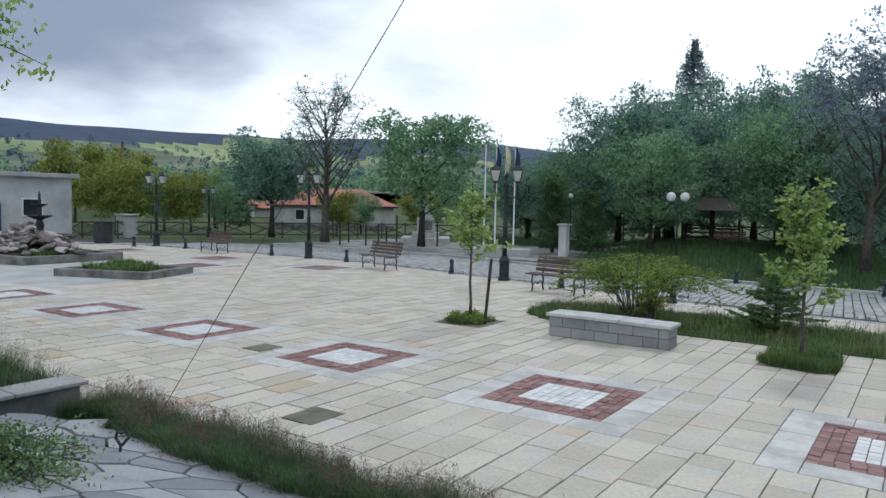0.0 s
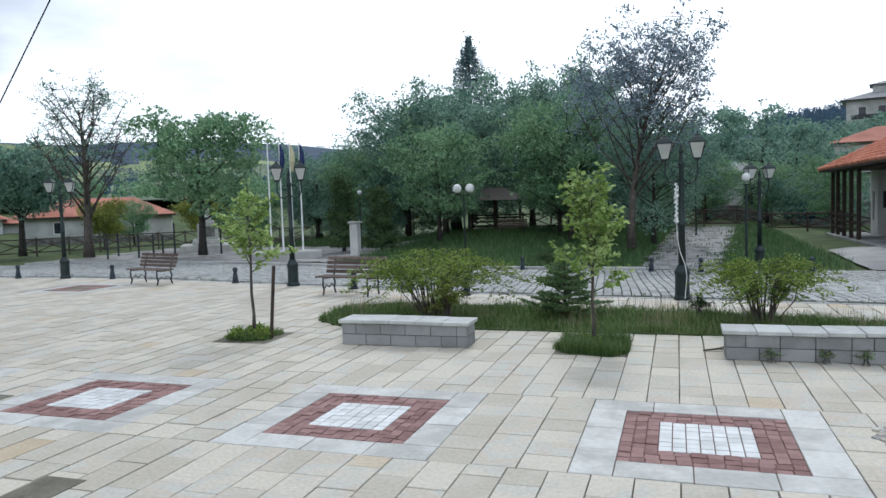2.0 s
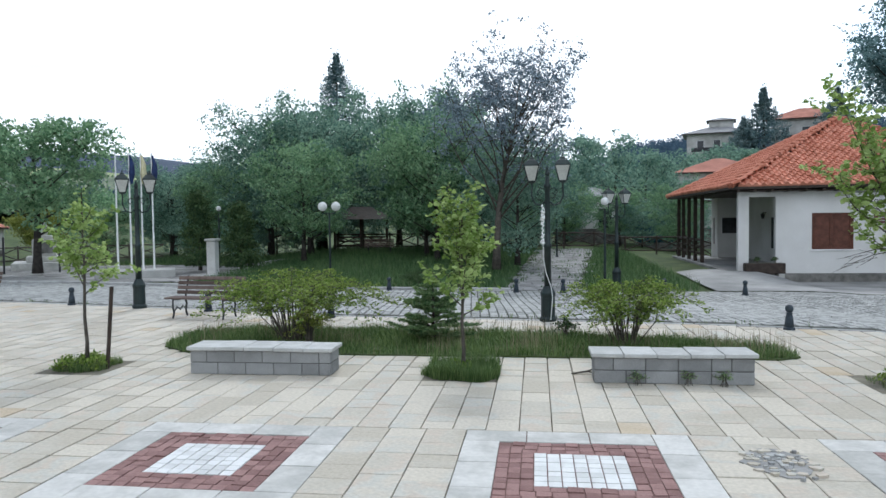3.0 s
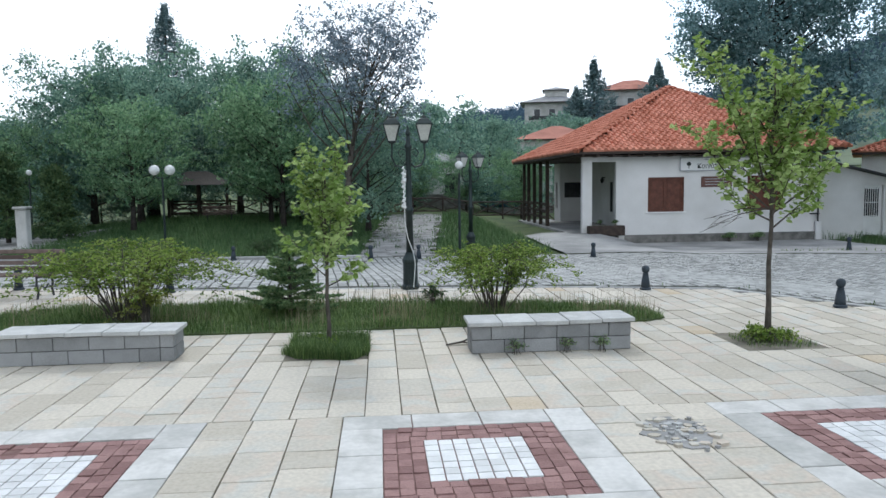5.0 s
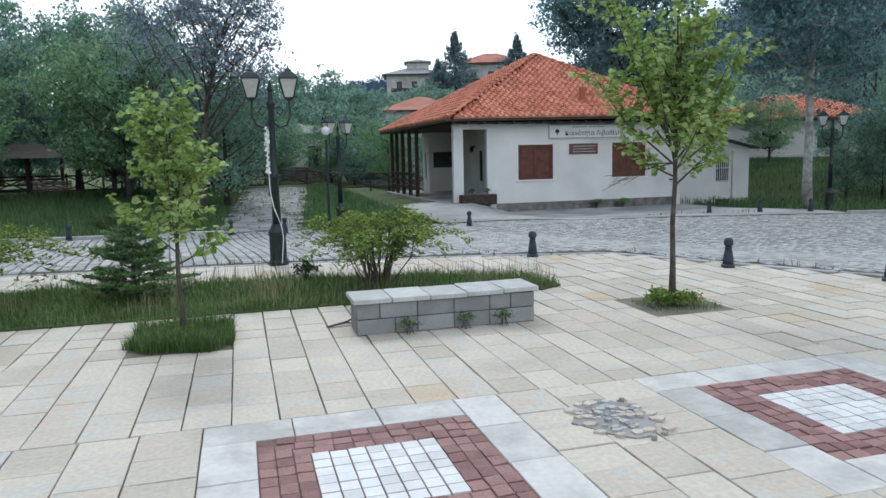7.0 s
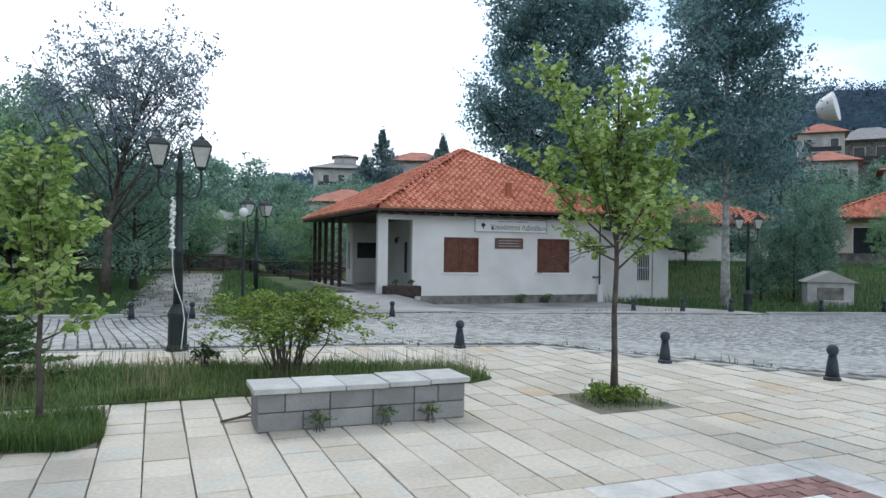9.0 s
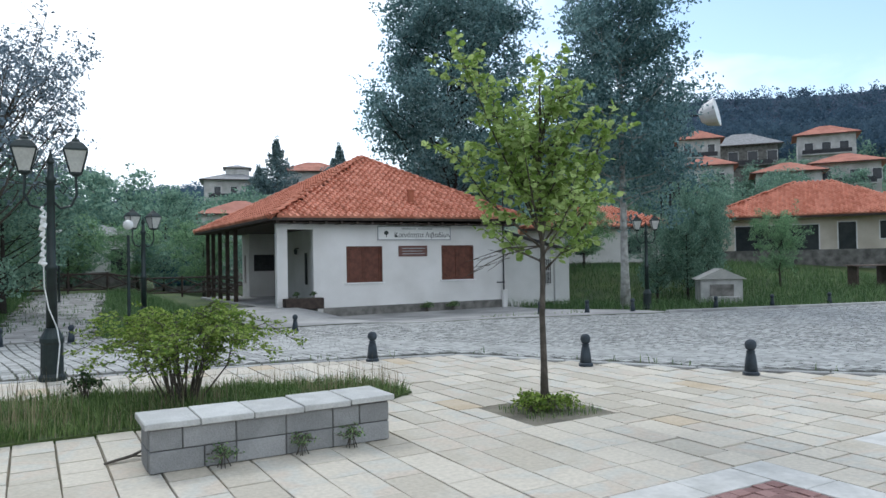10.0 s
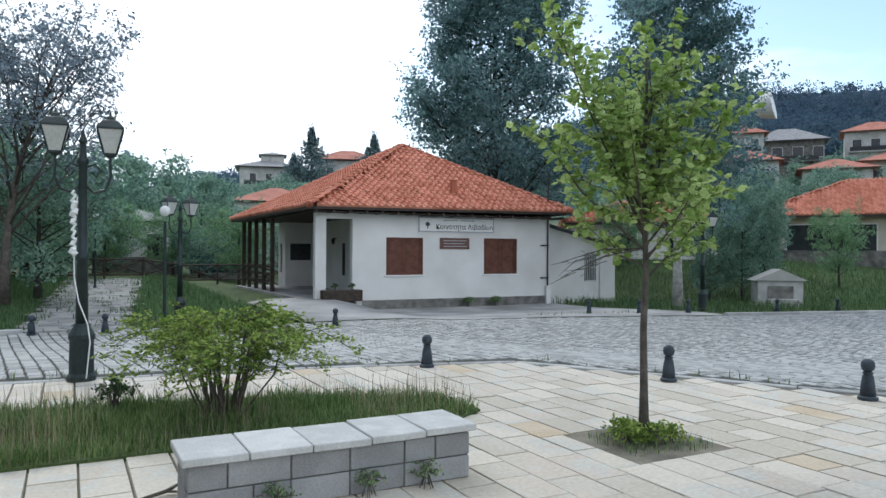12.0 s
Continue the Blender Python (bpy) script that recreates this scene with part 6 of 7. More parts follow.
tube(bm, [(-0.02, 0, -0.05), (-0.01, 0, 0.06), (-0.05, 0, 0.12), (-0.04, 0, 0.17), (0, 0, 0.16), (0.04, 0, 0.18), (0.06, 0, 0.13), (0.0, 0, 0.06)], 0.013, 6)
part("loop", bm, DARKIRON, hk)
pole = thing("guy_pole", "tall wooden pole that the guy wire holds", "pole", pose(9.5, 2.02, 0))
bm = bmesh.new()
tube(bm, [(0, 0, -0.3), (0, 0, 15.2)], [0.16, 0.1], 10)
part("pole", bm, BARK, pole)
stick = thing("dry_branch", "dry forked branch lying beside the bench", "branch", pose(0.62, 11.9, 0.015, 0, 0, 8) @ Matrix.Scale(0.72, 4))
bm = bmesh.new()
tube(bm, [(-0.3, -0.05, 0.0), (0, 0.02, 0.02), (0.28, 0.1, 0.1)], [0.016, 0.02, 0.01], 6)
tube(bm, [(0, 0.02, 0.02), (0.12, -0.08, 0.02), (0.2, -0.16, 0.01)], [0.014, 0.01, 0.006], 5)
part("stem", bm, BARK, stick)

up = thing("utility_pole", "dark wooden utility pole beyond the gardens", "pole", pose(-80.4, 50.4, 0.5))
bm = bmesh.new()
tube(bm, [(0, 0, -0.5), (0, 0, 8.4)], [0.2, 0.14], 8)
part("pole", bm, BARK, up)
part("crossarm", boxed(-0.9, -0.08, 7.4, 0.9, 0.08, 7.6), BARK, up)

# ---- fountain bed and rubble ----
def low_bed(name, label, x, y, turn, w, d, h, t=0.28):
    ob = thing(name, label, "raised bed", pose(x, y, 0, 0, 0, turn))
    for x0, y0, x1, y1 in ((-w / 2, -d / 2, w / 2, -d / 2 + t), (-w / 2, d / 2 - t, w / 2, d / 2), (-w / 2, -d / 2 + t, -w / 2 + t, d / 2 - t), (w / 2 - t, -d / 2 + t, w / 2, d / 2 - t)):
        part("edge", boxed(x0 + 0.002, y0 + 0.002, -0.05, x1 - 0.002, y1 - 0.002, h, bevel=0.02), PLINTH, ob)
    part("earth", boxed(-w / 2 + t, -d / 2 + t, -0.05, w / 2 - t, d / 2 - t, h - 0.08), SOIL, ob)
    return ob


low_bed("raised_bed", "low stone-edged raised bed with weeds", -18.4, 12.3, 22, 2.9, 2.2, 0.2, 0.22)
low_bed("raised_bed", "long stone-edged raised bed full of rubble", -26.2, 13.0, 6, 6.6, 3.6, 0.26)
tagged(part("bed_surround", boxed(-31, 9.1, -0.05, -16.5, 14.4, -0.004), CONCRETE), "worn concrete round the raised beds", "paving", kind="structure")
blades("bed_weeds", "dusty green weeds in the raised bed", 3500, in_box(-19.4, 11.6, -17.6, 13.0), 0.15, 0.42, 0.02, GRASS, 108, 0.6)
blades("bed_weeds", "weeds at the edge of the rubble", 2500, in_box(-24.2, 12.2, -23.0, 13.8), 0.15, 0.5, 0.02, GRASS, 109, 0.6)
rng = random.Random(17)
for k in range(210):
    a, r = rng.uniform(0, 6.28), rng.random() ** 0.6
    x, y = -25.4 + 2.6 * r * math.cos(a), 13.0 + 1.4 * r * math.sin(a)
    bm = bmesh.new()
    bmesh.ops.create_icosphere(bm, subdivisions=1, radius=rng.uniform(0.1, 0.27))
    for v in bm.verts:
        v.co *= rng.uniform(0.75, 1.25)
    st = part("rubble_stone", bm, RUBBLE)
    st.matrix_basis = pose(x, y, 0.32 + 0.95 * (1 - r) * rng.uniform(0.6, 1), rng.uniform(-30, 30), rng.uniform(-30, 30), rng.uniform(0, 360)) @ Matrix.Diagonal((1.4, 0.95, 0.4, 1))
    tagged(st, "rough broken stone on the rubble heap", "stone", "rubble heap")
fo = thing("iron_fountain", "dark tiered iron fountain behind the rubble", "fountain", pose(-27.4, 14.4, 0))
part("basin", lathe(bmesh.new(), [(0.5, 0), (0.6, 0.3), (1.25, 0.62), (1.3, 0.7), (1.2, 0.72), (0.3, 0.6)], 20), DARKIRON, fo)
part("column", lathe(bmesh.new(), [(0.2, 0.6), (0.12, 0.8), (0.16, 1.1), (0.08, 1.3), (0.08, 1.75), (0.04, 1.9), (0.05, 2.2), (0.01, 2.35)], 12), DARKIRON, fo)
part("bowl", lathe(bmesh.new(), [(0.06, 1.25), (0.42, 1.4), (0.44, 1.44), (0.05, 1.42)], 16), DARKIRON, fo)
part("bowl", lathe(bmesh.new(), [(0.04, 1.72), (0.26, 1.83), (0.28, 1.87), (0.04, 1.85)], 16), DARKIRON, fo)
bn = thing("litter_bin", "dark blue-grey metal litter bin", "bin", pose(-32.0, 19.6, height(-32, 19.6), 0, 0, 30))
part("body", lathe(bmesh.new(), [(0.36, 0), (0.42, 0.05), (0.44, 0.95), (0.4, 0.98)], 12), DARKIRON, bn)
part("lid", lathe(bmesh.new(), [(0.46, 0.98), (0.46, 1.04), (0.2, 1.12)], 12), GREENIRON, bn)
se = thing("stone_stele", "pale square stone pillar", "pillar", pose(-41.0, 26.4, -0.1))
part("shaft", boxed(-0.55, -0.4, -0.2, 0.55, 0.4, 1.15, bevel=0.03), PLASTER_OLD, se)
part("cap", boxed(-0.62, -0.47, 1.152, 0.62, 0.47, 1.28, bevel=0.03), CONCRETE, se)
sp = thing("stone_pillar", "whitewashed stone gate pillar with a cap", "pillar", pose(-14.0, 31.8, height(-14, 31.8)))
part("shaft", boxed(-0.2, -0.2, -0.2, 0.2, 0.2, 1.5, bevel=0.03), PLASTER_OLD, sp)
part("cap", boxed(-0.26, -0.26, 1.502, 0.26, 0.26, 1.6, bevel=0.02), CONCRETE, sp)

# ---- monument, posts, flags ----
mo = thing("monument", "white marble memorial with stepped base", "monument", pose(-26.2, 37.6, -0.25, 0, 0, 35))
for k, (w, z0, z1) in enumerate(((3.0, -0.2, 0.35), (1.7, 0.352, 0.65), (1.15, 0.652, 1.55), (0.8, 1.552, 1.75))):
    part(("base", "step", "pedestal", "cap")[k], boxed(-w / 2, -w / 2, z0, w / 2, w / 2, z1, bevel=0.03), MARBLE, mo)
part("plaque", boxed(-0.4, -0.59, 0.8, 0.4, -0.577, 1.4), PLINTH, mo)
bust = part("bust", lathe(bmesh.new(), [(0.2, 1.752), (0.26, 1.95), (0.1, 2.1), (0.16, 2.25), (0.1, 2.42), (0.02, 2.46)], 12), MARBLE, mo)
for x, y, h in ((-27.9, 31.5, 1.3), (-26.8, 32.5, 1.2), (-26.2, 32.9, 1.2), (-26.0, 33.4, 1.1), (-25.4, 33.6, 1.75), (-23.5, 35.0, 1.4), (-29.3, 33.8, 1.3)):
    po = thing("iron_post", "slim black iron post in the court", "post", pose(x, y, height(x, y)), "iron posts")
    part("post", lathe(bmesh.new(), [(0.05, 0), (0.05, h), (0.02, h + 0.04)], 8), DARKIRON, po)
plat = thing("flag_platform", "low stone platform under the flagpoles", "platform", pose(-17.5, 31.7, -0.25, 0, 0, 28))
part("slab", boxed(-1.6, -0.8, -0.1, 1.6, 0.8, 0.3, bevel=0.02), CONCRETE, plat)
FLAGS = {"navy": mat("navy_cloth", (0.01, 0.02, 0.07), (0.02, 0.04, 0.12), 5, 0.8, 0.1, 30), "cream": mat("cream_cloth", (0.5, 0.45, 0.25), (0.6, 0.55, 0.35), 5, 0.8, 0.1, 30)}
for i, (x, y, c) in enumerate(((-18.1, 31.3, ""), (-17.65, 31.6, "navy"), (-17.25, 31.85, "cream"), (-16.85, 32.05, "navy"))):
    fp = thing("flagpole", "white flagpole" + (" with a limp %s flag" % c if c else " with no flag"), "flagpole", pose(x, y, 0.05), "flagpoles")
    part("pole", lathe(bmesh.new(), [(0.045, 0), (0.03, 5.0), (0.04, 5.02), (0.04, 5.08), (0.01, 5.12)], 8), WHITE, fp)
    if c:
        bm = bmesh.new()
        tube(bm, [(0.05, 0, 5.0), (0.13, 0.02, 4.6), (0.14, -0.02, 4.2), (0.1, 0, 3.75)], [0.04, 0.1, 0.13, 0.05], 8)
        part("flag", bm, FLAGS[c], fp)

# ---- fences ----
def x_fence(points, label, group):
    """Post-and-rail fence with crossed braces."""
    for (xa, ya), (xb, yb) in zip(points, points[1:]):
        n = max(1, round(math.hypot(xb - xa, yb - ya) / 1.9))
        for k in range(n):
            p = Vector((xa + (xb - xa) * k / n, ya + (yb - ya) * k / n, 0))
            q = Vector((xa + (xb - xa) * (k + 1) / n, ya + (yb - ya) * (k + 1) / n, 0))
            p.z, q.z = height(p.x, p.y), height(q.x, q.y)
            ob = thing("fence", label, "fence", Matrix.Translation(p), group)
            d = q - p
            up = Vector((0, 0, 1))
            for nm, a, b, r in (("post", up * -0.2, up * 1.08, 0.055), ("rail", up * 0.98, d + up * 0.98, 0.045), ("rail", up * 0.2, d + up * 0.2, 0.045), ("brace", up * 0.22, d + up * 0.96, 0.035), ("brace", up * 0.96, d + up * 0.22, 0.035)):
                bm = bmesh.new()
                tube(bm, [a, b], r, 6)
                part(nm, bm, DARKWOOD if group == "park fence" else BARK, ob)


x_fence([(-47, 22.5), (-41.6, 23.9), (-39.4, 29.3), (-36.2, 34.8), (-31.2, 42.0), (-24, 46)], "weathered wooden rail fence with crossed braces", "square fence")
x_fence([(-13, 47.5), (-2.0, 46.7), (7.0, 46.0), (12, 46)], "dark wooden rail fence with crossed braces", "park fence")

# ---- gazebo ----
gz = thing("gazebo", "dark wooden park shelter with a hipped roof", "gazebo", pose(-11.1, 47.0, height(-11.1, 47), 0, 0, 12))
for sx in (-1.6, 0, 1.6):
    for sy in (-1.4, 1.4):
        part("post", boxed(sx - 0.08, sy - 0.08, -0.2, sx + 0.08, sy + 0.08, 2.0), DARKWOOD, gz)
bm = bmesh.new()
vs = [bm.verts.new(p) for p in ((-2.1, -1.9, 1.95), (2.1, -1.9, 1.95), (2.1, 1.9, 1.95), (-2.1, 1.9, 1.95), (-0.6, 0, 2.75), (0.6, 0, 2.75))]
for f in ((0, 1, 5, 4), (1, 2, 5), (2, 3, 4, 5), (3, 0, 4), (3, 2, 1, 0)):
    bm.faces.new([vs[i] for i in f])
part("roof", bm, DARKWOOD, gz)
for z in (0.3, 0.55, 0.8):
    part("rail", boxed(-1.5, -1.45, z, 1.5, -1.39, z + 0.1), DARKWOOD, gz)
pbk = park_bench(-9.0, 42.6, 195)

# ---- houses ----
def house(name, label, x, y, z, turn, w, d, h, rh, wall_mat, roof_mat, wall_panes=(), over=0.4, balcony=0.0, gable=False, group="village houses", tiled=False):
    ob = thing(name, label, "house", pose(x, y, z, 0, 0, turn), group)
    part("wall", boxed(-w / 2, -d / 2, -6, w / 2, d / 2, h), wall_mat, ob)
    bm = bmesh.new()
    a, b = w / 2 + over, d / 2 + over
    ridge = max(0.05, (a - b) if not gable else a)
    vs = [bm.verts.new(p) for p in ((-a, -b, h), (a, -b, h), (a, b, h), (-a, b, h), (-ridge, 0, h + rh), (ridge, 0, h + rh), (-a, -b, h - 0.12), (a, -b, h - 0.12), (a, b, h - 0.12), (-a, b, h - 0.12))]
    for f in ((0, 1, 5, 4), (1, 2, 5), (2, 3, 4, 5), (3, 0, 4), (6, 7, 1, 0), (7, 8, 2, 1), (8, 9, 3, 2), (9, 6, 0, 3), (9, 8, 7, 6)):
        bm.faces.new([vs[i] for i in f])
    part("roof", bm, roof_mat, ob)
    if tiled:
        c = [Vector(p) for p in ((-a, -b, h), (a, -b, h), (a, b, h), (-a, b, h))]
        l, r = Vector((-ridge, 0, h + rh)), Vector((ridge, 0, h + rh))
        roof_tiles(ob, c[0], c[1], l, r, "front")
        roof_tiles(ob, c[3], c[0], l, l, "side")
    part("plinth", boxed(-w / 2 - 0.06, -d / 2 - 0.06, -6, w / 2 + 0.06, -d / 2 - 0.004, 0.35), PLINTH, ob)
    part("fascia", boxed(-a, -b - 0.03, h - 0.16, a, -b - 0.004, h - 0.01), DARKWOOD, ob)
    for u, z0, ww, wh in wall_panes:
        wn = part("window", boxed(u - ww / 2, -d / 2 - 0.03, z0, u + ww / 2, -d / 2 - 0.005, z0 + wh), WHITE, ob)
        part("pane", boxed(u - ww / 2 + 0.07, -d / 2 - 0.04, z0 + 0.07, u + ww / 2 - 0.07, -d / 2 - 0.0305, z0 + wh - 0.07), GLASSDARK, wn)
    if balcony:
        part("balcony", boxed(-w * 0.42, -d / 2 - 1.1, balcony, w * 0.42, -d / 2 - 0.003, balcony + 0.2), wall_mat, ob)
        part("balcony_rail", boxed(-w * 0.42, -d / 2 - 1.1, balcony + 0.21, w * 0.42, -d / 2 - 1.04, balcony + 1.0), DARKIRON, ob)
    return ob


OLDROOF = ROOFFAR
lh = thing("flat_house", "low whitewashed flat-roofed house with a peeling corner", "house", pose(-38.3, 21.5, 0, 0, 0, 81.5))
part("wall", boxed(-9, 0, -0.5, 0, 7, 3.15), PLASTER_OLD, lh)
part("roof", boxed(-9.3, -0.35, 3.152, 0.3, 7.3, 3.38, bevel=0.02), CONCRETE, lh)
wn = part("window", boxed(-2.45, -0.04, 1.1, -1.45, -0.004, 2.05), WHITE, lh)
part("pane", boxed(-2.38, -0.05, 1.17, -1.52, -0.041, 1.98), GLASSDARK, wn)
bd = part("door", boxed(-4.3, -0.04, -0.3, -3.4, -0.004, 1.75), BLUE, lh, "blue plank door")
W2 = [(-2.2, 1.0, 1.0, 1.2), (0, 1.0, 1.0, 1.2), (2.2, 1.0, 1.0, 1.2)]
house("village_house", "long white house with a red tiled roof", -46.8, 51.5, -0.2, 38, 11, 6, 2.1, 1.5, PLASTER_OLD, OLDROOF, [(-3, 0.7, 0.9, 1.0), (0, 0.7, 0.9, 1.0), (3, 0.7, 0.9, 1.0)])
house("village_house", "small house with an orange roof", -65.6, 54.1, -0.4, 45, 6, 5, 2.2, 1.4, PLASTER_OLD, OLDROOF, [(0, 0.7, 0.9, 1.0)])
house("village_house", "small white house with an orange roof", -62.0, 58.5, -0.6, 45, 6, 5, 2.0, 1.2, PLASTER_OLD, OLDROOF, [(1, 0.5, 0.9, 1.0)])
house("shed", "white shed behind the park fence", 4.7, 66, 0.8, -6, 5.5, 5, 3.0, 0.9, PLASTER, GREYROOF, [(1.2, 0.3, 1.2, 1.8)])
house("village_house", "white garage with a dark car port", 11.5, 66, 0.8, -6, 6, 5, 2.6, 0.5, PLASTER_OLD, GREYROOF, [(-1, 0.0, 1.8, 1.8)])
house("village_house", "house with a bright red roof", 18.0, 77, 3.6, -10, 8, 7, 2.7, 1.5, PLASTER_OLD, OLDROOF, [(-1, 0.7, 1, 1)])
tr = thing("tarp", "blue tarpaulin over stored goods behind the fence", "tarpaulin", pose(9.4, 60, 0.7))
part("cover", boxed(-1.8, -0.8, -0.6, 1.8, 0.8, 1.15, bevel=0.15), BLUE, tr)
house("village_house", "two-storey white house on the hill", 35.5, 151, 10.4, -14, 11, 9, 7.6, 1.8, PLASTER_OLD, GREYROOF, [(-3, 4.8, 1.3, 1.5), (0, 4.8, 1.3, 1.5), (3, 4.8, 1.3, 1.5)], 0.9, 3.8)
house("village_house", "roof turret of the white hill house", 36.5, 152, 18.4, -14, 4.5, 4.5, 2.4, 0.8, PLASTER_OLD, GREYROOF, (), 0.5)
house("village_house", "large house with red roof and wooden balconies", 51.8, 150, 11.9, -20, 12, 9, 8.4, 2.4, PLASTER_OLD, OLDROOF, [(-3.5, 5.2, 1.4, 1.6), (0, 5.2, 1.4, 1.6), (3.5, 5.2, 1.4, 1.6)], 1.0, 4.2)
house("village_house", "low white house with a tiled roof across the garden", 33.2, 43.0, 0.9, -35, 9, 7, 2.6, 1.5, PLASTER, TILE, [(-1, 0.8, 1.2, 1.2), (2, 0.8, 1.2, 1.2)], 0.5, tiled=True)
# the 5 m pane is no window: a dark sheet for the porch's shade
house("village_house", "cream bungalow with a wide orange roof and a dark pane for porch shade", 47.0, 36.2, 1.5, -55, 12, 10, 2.5, 2.6, CREAM, TILE, [(-2.2, 0.0, 5.0, 2.0), (1.8, 0.0, 1.1, 2.1), (4.2, 0.9, 1.4, 1.2)], 0.9, tiled=True)
house("village_house", "house with a broad low tiled roof", 90.8, 68.0, 8.4, -52, 8, 7, 4.3, 1.6, PLASTER_OLD, OLDROOF, [(-2, 2.0, 1.4, 1.4), (2, 2.0, 1.4, 1.4)], 0.8, 1.6)
house("village_house", "large grey stone house with arches and balconies", 119.2, 96.9, 12.6, -50, 12, 9, 9.6, 2.8, PLINTH, GREYROOF, [(-5, 6.4, 1.8, 2.0), (-1.7, 6.4, 1.8, 2.0), (1.7, 6.4, 1.8, 2.0), (5, 6.4, 1.8, 2.0), (-3.5, 2.2, 1.8, 2.6), (3.5, 2.2, 1.8, 2.6)], 0.9, 5.6)
house("village_house", "small two-storey house with a red roof", 84.4, 76.4, 7.0, -48, 7, 7, 7.2, 1.8, PLASTER_OLD, OLDROOF, [(-1.8, 4.6, 1.2, 1.5), (1.8, 4.6, 1.2, 1.5), (0, 1.5, 1.2, 1.5)], 0.7, 3.6)
house("village_house", "white three-storey house high on the hill", 135.8, 90.5, 15.0, -55, 10, 8, 9.6, 2.2, PLASTER_OLD, OLDROOF, [(-3, 6.4, 1.6, 1.7), (0, 6.4, 1.6, 1.7), (3, 6.4, 1.6, 1.7), (-3, 2.6, 1.6, 1.7), (3, 2.6, 1.6, 1.7)], 0.9, 5.6)
house("village_house", "white house with a red roof and long balcony", 98.9, 64.6, 8.0, -56, 8, 7, 6.0, 1.6, PLASTER_OLD, OLDROOF, [(-2.5, 3.4, 1.4, 1.6), (1, 3.4, 1.4, 1.6), (3.5, 3.4, 1.2, 1.6)], 0.9, 2.8)
house("village_house", "red-roofed house among the trees", 106, 96, 15.0, -46, 7, 6, 7.5, 2.0, PLASTER_OLD, OLDROOF, [(-2, 5, 1.3, 1.5), (2, 5, 1.3, 1.5)], 0.8, 4.0)

# ---- lattice mast with dish, stone spring ----
ma = thing("lattice_mast", "dark steel lattice mast with a drum dish", "mast", pose(32.65, 35.66, -0.3))
for sx, sy in ((-0.4, -0.4), (0.4, -0.4), (0.4, 0.4), (-0.4, 0.4)):
    bm = bmesh.new()
    tube(bm, [(sx, sy, 0), (sx * 0.8, sy * 0.8, 11.5)], 0.05, 5)
    part("leg", bm, DARKIRON, ma)
bm = bmesh.new()
tube(bm, [(0.2, -0.2, 10.0), (1.2, -1.15, 10.1)], 0.06, 6)
part("mount_arm", bm, DARKIRON, ma)
bm = bmesh.new()
for k in range(11):
    s0, s1 = 0.4 * (1 - 0.2 * k / 11), 0.4 * (1 - 0.2 * (k + 1) / 11)
    for (ax, ay), (bx, by) in (((-1, -1), (1, -1)), ((1, -1), (1, 1)), ((1, 1), (-1, 1)), ((-1, 1), (-1, -1))):
        tube(bm, [(ax * s0, ay * s0, k), (bx * s1, by * s1, k + 1)], 0.028, 4)
        tube(bm, [(bx * s0, by * s0, k), (ax * s1, ay * s1, k + 1)], 0.028, 4)
part("lattice", bm, DARKIRON, ma)
bm = lathe(bmesh.new(), [(0.35, -0.9), (0.62, -0.6), (0.82, 0.0), (0.84, 0.06), (0.8, 0.08)], 20)
di = part("dish", bm, WHITE, ma, "white drum antenna dish")
di.matrix_basis = pose(1.9, -1.85, 10.2, 0, 78, -60)
shn = thing("stone_spring", "small gabled stone spring house in the grass", "spring house", pose(24.0, 25.3, height(24, 25.3), 0, 0, -38))
part("body", boxed(-0.8, -0.5, -0.2, 0.8, 0.6, 0.95, bevel=0.02), KERB, shn)
bm = bmesh.new()
fr = [bm.verts.new(p) for p in ((-0.95, -0.6, 0.952), (0.95, -0.6, 0.952), (0, -0.6, 1.38))]
bk = [bm.verts.new(p) for p in ((-0.95, 0.7, 0.952), (0.95, 0.7, 0.952), (0, 0.7, 1.38))]
bm.faces.new(fr)
bm.faces.new(bk[::-1])
for i in range(3):
    bm.faces.new((fr[i], bk[i], bk[(i + 1) % 3], fr[(i + 1) % 3]))
bmesh.ops.recalc_face_normals(bm, faces=bm.faces)
part("gable", bm, CONCRETE, shn)
part("niche", boxed(-0.45, -0.53, 0.0, 0.45, -0.503, 0.75), PLINTH, shn, "grey stone niche slab")
part("trough", boxed(-0.5, -1.0, -0.15, 0.6, -0.535, 0.28, bevel=0.02), CONCRETE, shn)
tb = thing("picnic_table", "wooden picnic table in the meadow", "table", pose(34.5, 25.3, height(34.5, 25.3) + 0.3, 0, 0, -30))
part("tabletop", boxed(-0.9, -0.4, 0.7, 0.9, 0.4, 0.76), BENCHWOOD, tb)
for s in (-0.7, 0.7):
    part("leg", boxed(s - 0.05, -0.4, -0.3, s + 0.05, 0.4, 0.7), DARKWOOD, tb)

# ---- hills ----
SKYLINE = [(-180, 3), (-110, 5), (-75, 5.5), (-68, 5.5), (-60, 5.35), (-55, 5.1), (-50, 5.0), (-45, 4.9), (-36, 5.2), (-30, 5.0), (-22, 4.3), (-10, 4.3), (0, 4.9), (10, 5.6), (18, 5.9), (26, 6.3), (34, 8.6), (42, 10.9), (50, 11.9), (58, 11.4), (75, 10.5), (100, 8), (180, 3)]
REACH = [(-180, 500), (-60, 800), (-20, 700), (5, 330), (30, 340), (60, 330), (110, 400), (180, 500)]


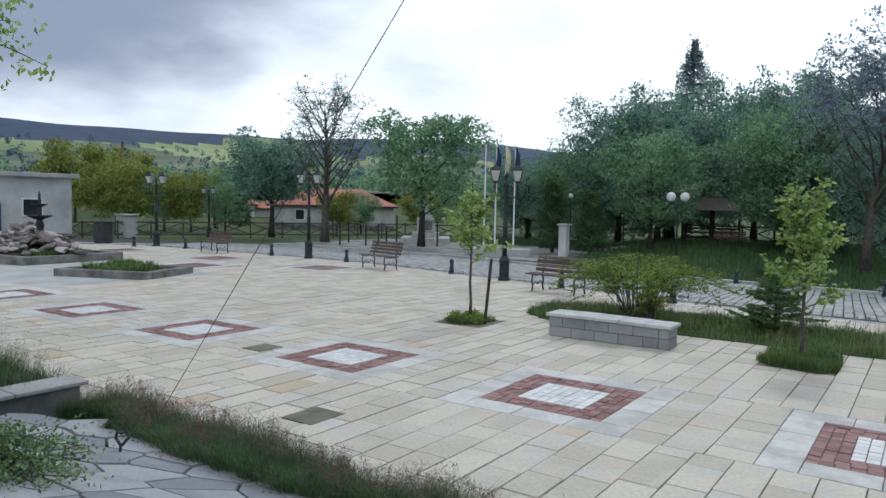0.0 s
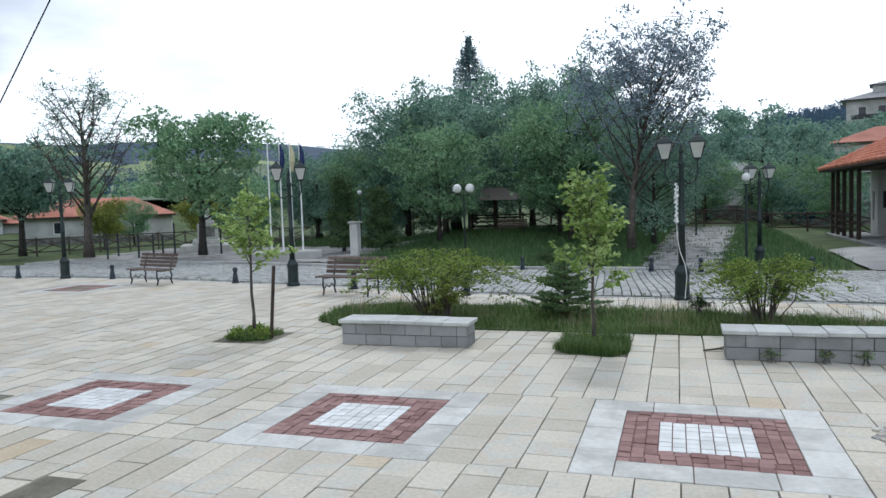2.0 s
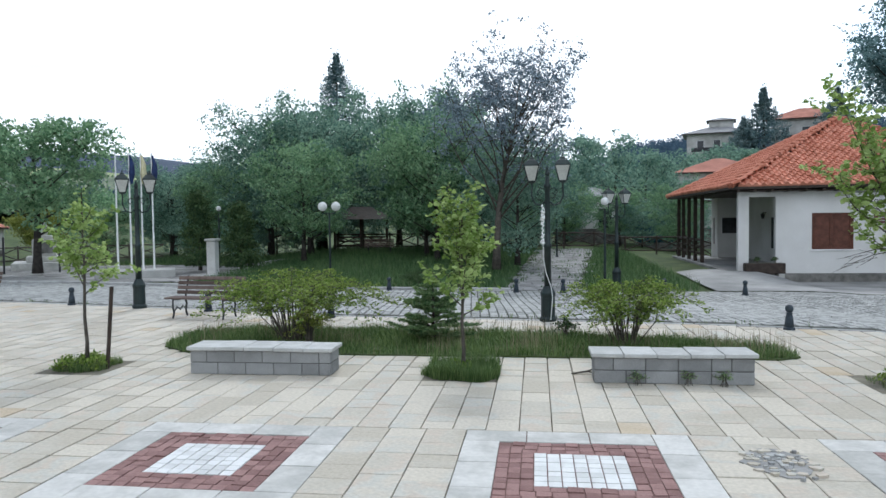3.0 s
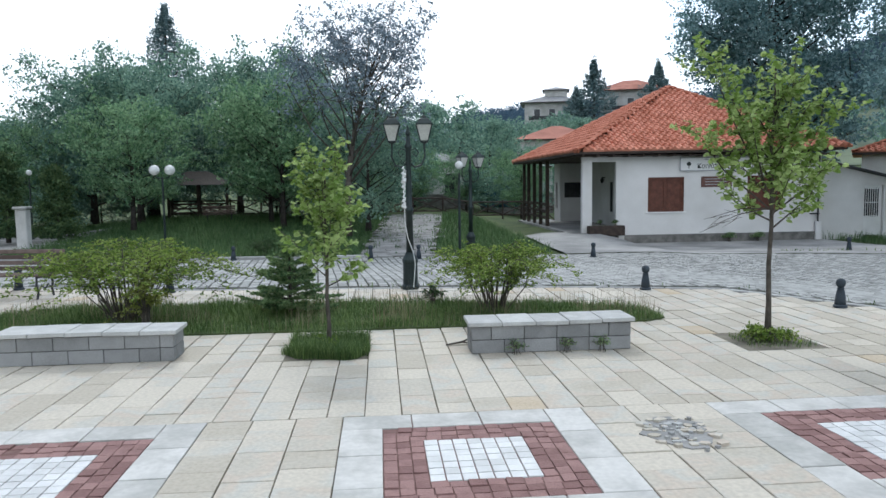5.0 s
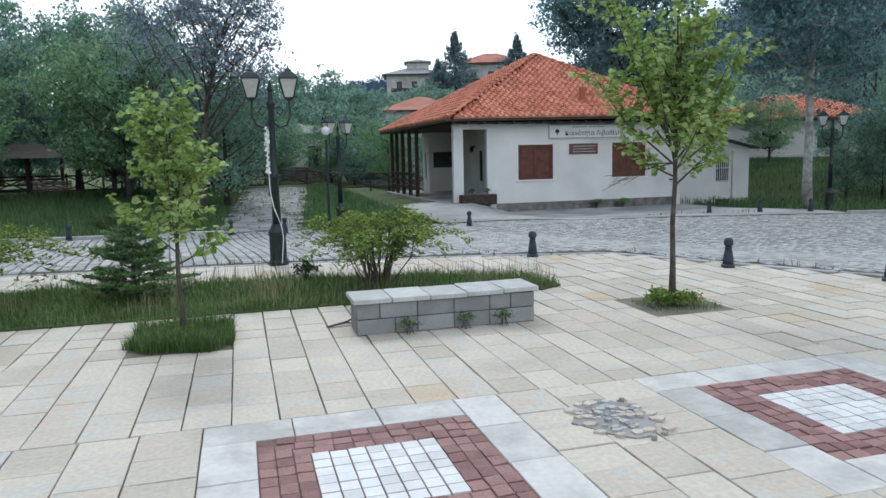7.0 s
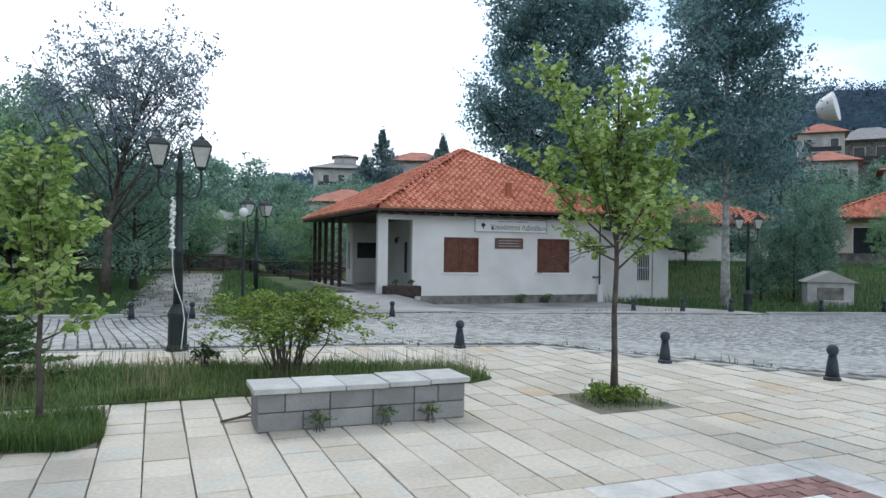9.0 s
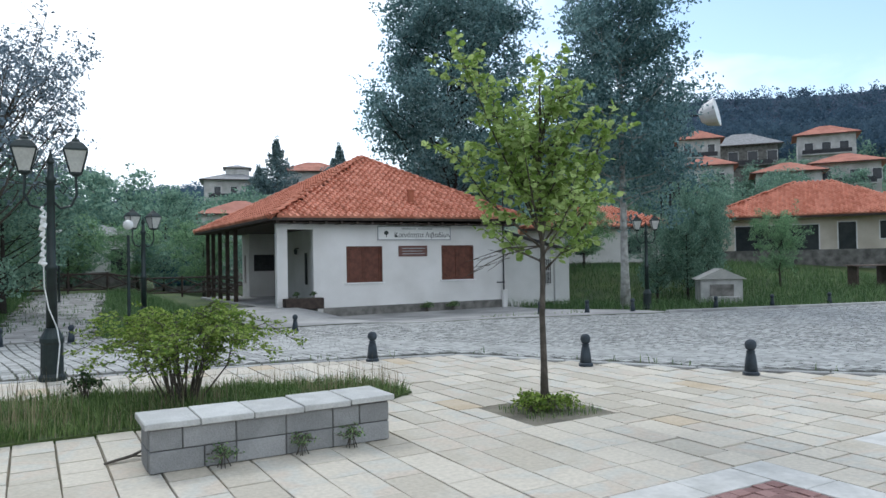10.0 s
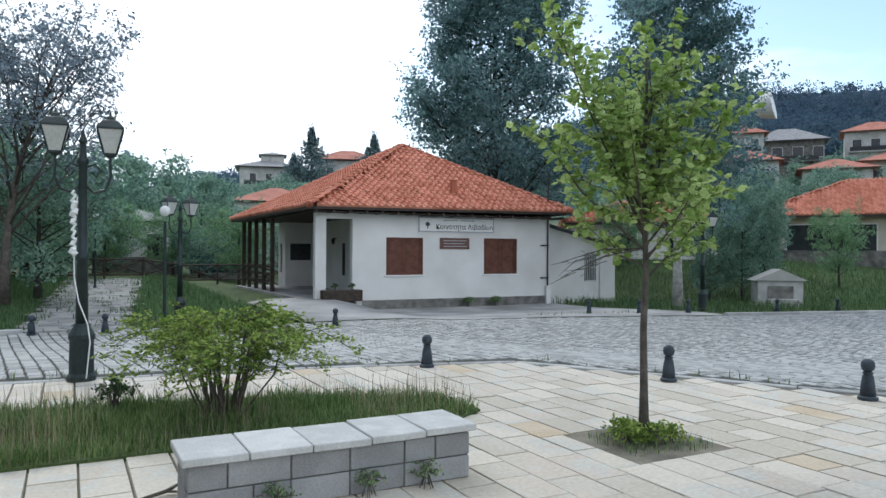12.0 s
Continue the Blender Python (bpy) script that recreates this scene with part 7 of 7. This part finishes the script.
def hill_z(az, f):
    r = 100 + (lerp_line(REACH, az) - 100) * f
    top = math.tan(radians(lerp_line(SKYLINE, az))) * lerp_line(REACH, az)
    near = 3.6 if -100 < az < 100 else 0
    rise = f ** 1.25 if az > 0 else f ** 1.6
    wob = noise.noise(Vector((math.sin(radians(az)) * r * 0.012, math.cos(radians(az)) * r * 0.012, 0.5))) * 9 * f * (1 - f * 0.6)
    return r, near + (top - near) * rise + wob


def hills():
    azs, fs = span(-180, 180, 0.6), [(k / 30) ** 1.2 for k in range(31)]
    verts, groups = [], {"forest": [], "meadow": [], "scrub": []}
    for az in azs:
        for f in fs:
            r, z = hill_z(az, f)
            verts.append((r * math.sin(radians(az)), 4 + r * math.cos(radians(az)), z))
        r, z = hill_z(az, 1.0)
        verts.append(((r + 200) * math.sin(radians(az)), 4 + (r + 200) * math.cos(radians(az)), z - 60))
    n = len(fs) + 1
    for i in range(len(azs) - 1):
        for k in range(n - 1):
            az, f = azs[i], fs[min(k, len(fs) - 1)]
            w = noise.noise(Vector((az * 0.12, f * 3, 1.7))) + 0.35 * noise.noise(Vector((az * 0.6, f * 16, 4.7)))
            if az < -20:
                kind = "forest" if (f > 0.6 + 0.1 * w and az > -47 + 4 * w) or (f > 0.6 + 0.1 * w and az < -50 + 5 * w + 34 * (f - 0.9)) else ("scrub" if f < 0.52 + 0.3 * w else "meadow")
            else:
                kind = "forest" if f > 0.5 + 0.2 * w else "scrub"
            groups[kind].append((i * n + k, (i + 1) * n + k, (i + 1) * n + k + 1, i * n + k + 1))
    for kind, m in (("forest", HAZED_FOREST), ("meadow", MEADOW), ("scrub", SCRUB)):
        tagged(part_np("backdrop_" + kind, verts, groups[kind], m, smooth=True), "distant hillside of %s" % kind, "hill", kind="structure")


hills()


def far_woods(name, label, count, az0, az1, f0, f1, size, material, seed, per=26, keep=None, grain=0.17):
    """Distant woods: many small ragged crowns of leaf clumps."""
    rng = np.random.default_rng(seed)
    pts = []
    for k in range(count):
        az, f = rng.uniform(az0, az1), rng.uniform(f0, f1)
        if keep and not keep(az, f):
            continue
        r, z = hill_z(az, f)
        x, y = r * math.sin(radians(az)), 4 + r * math.cos(radians(az))
        s = size * rng.uniform(0.6, 1.25)
        p = rng.normal(size=(per, 3))
        p *= rng.random((per, 1)) ** 0.4 / np.linalg.norm(p, axis=1, keepdims=True)
        p *= np.array([0.5, 0.5, 0.85]) * s
        p[:, 2] = np.abs(p[:, 2]) + 0.15 * s
        pts.append(p + np.array([x, y, z]))
    v, f = leaf_cloud(np.concatenate(pts), size * grain, seed + 1, 0.0, 0.8)
    tagged(part_np(name, v, f, material), label, "woods", kind="stuff")


far_woods("near_hill_woods", "mixed green trees on the village hillside", 420, 0, 80, 0.0, 0.45, 4.4, LEAF_DARK, 201, 150, None, 0.14)
far_woods("hill_forest", "dark forest covering the hill behind the village", 3200, 6, 80, 0.34, 1.0, 5.2, HAZED_WOODS, 203, 44, None, 0.17)
far_woods("slope_bushes", "scattered dark bushes on the far slope", 420, -75, -15, 0.05, 0.65, 4.0, HAZED_WOODS, 207, 34, None, 0.22)
far_woods("valley_trees", "line of green trees beyond the houses", 90, -75, -10, 0.0, 0.05, 3.6, LEAF_MID, 209, 200, None, 0.13)
blades("path_grass", "tufts of grass in the joints of the flagstone path", 5000, in_box(-1.2, 26.2, 4.5, 46, lambda x, y: path_l(y) < x < path_r(y) and (clumped(x, y, 1.6) > 0.12 or min(x - path_l(y), path_r(y) - x) < 0.25)), 0.05, 0.16, 0.014, PARKGRASS, 110, 0.8)

# ---- paving and setts ----
for sx, sy in SQUARES:
    ornament(sx, sy)
for sx, sy in FARSQ:
    far_ornament(sx, sy)
pave_plaza()
sett_road()
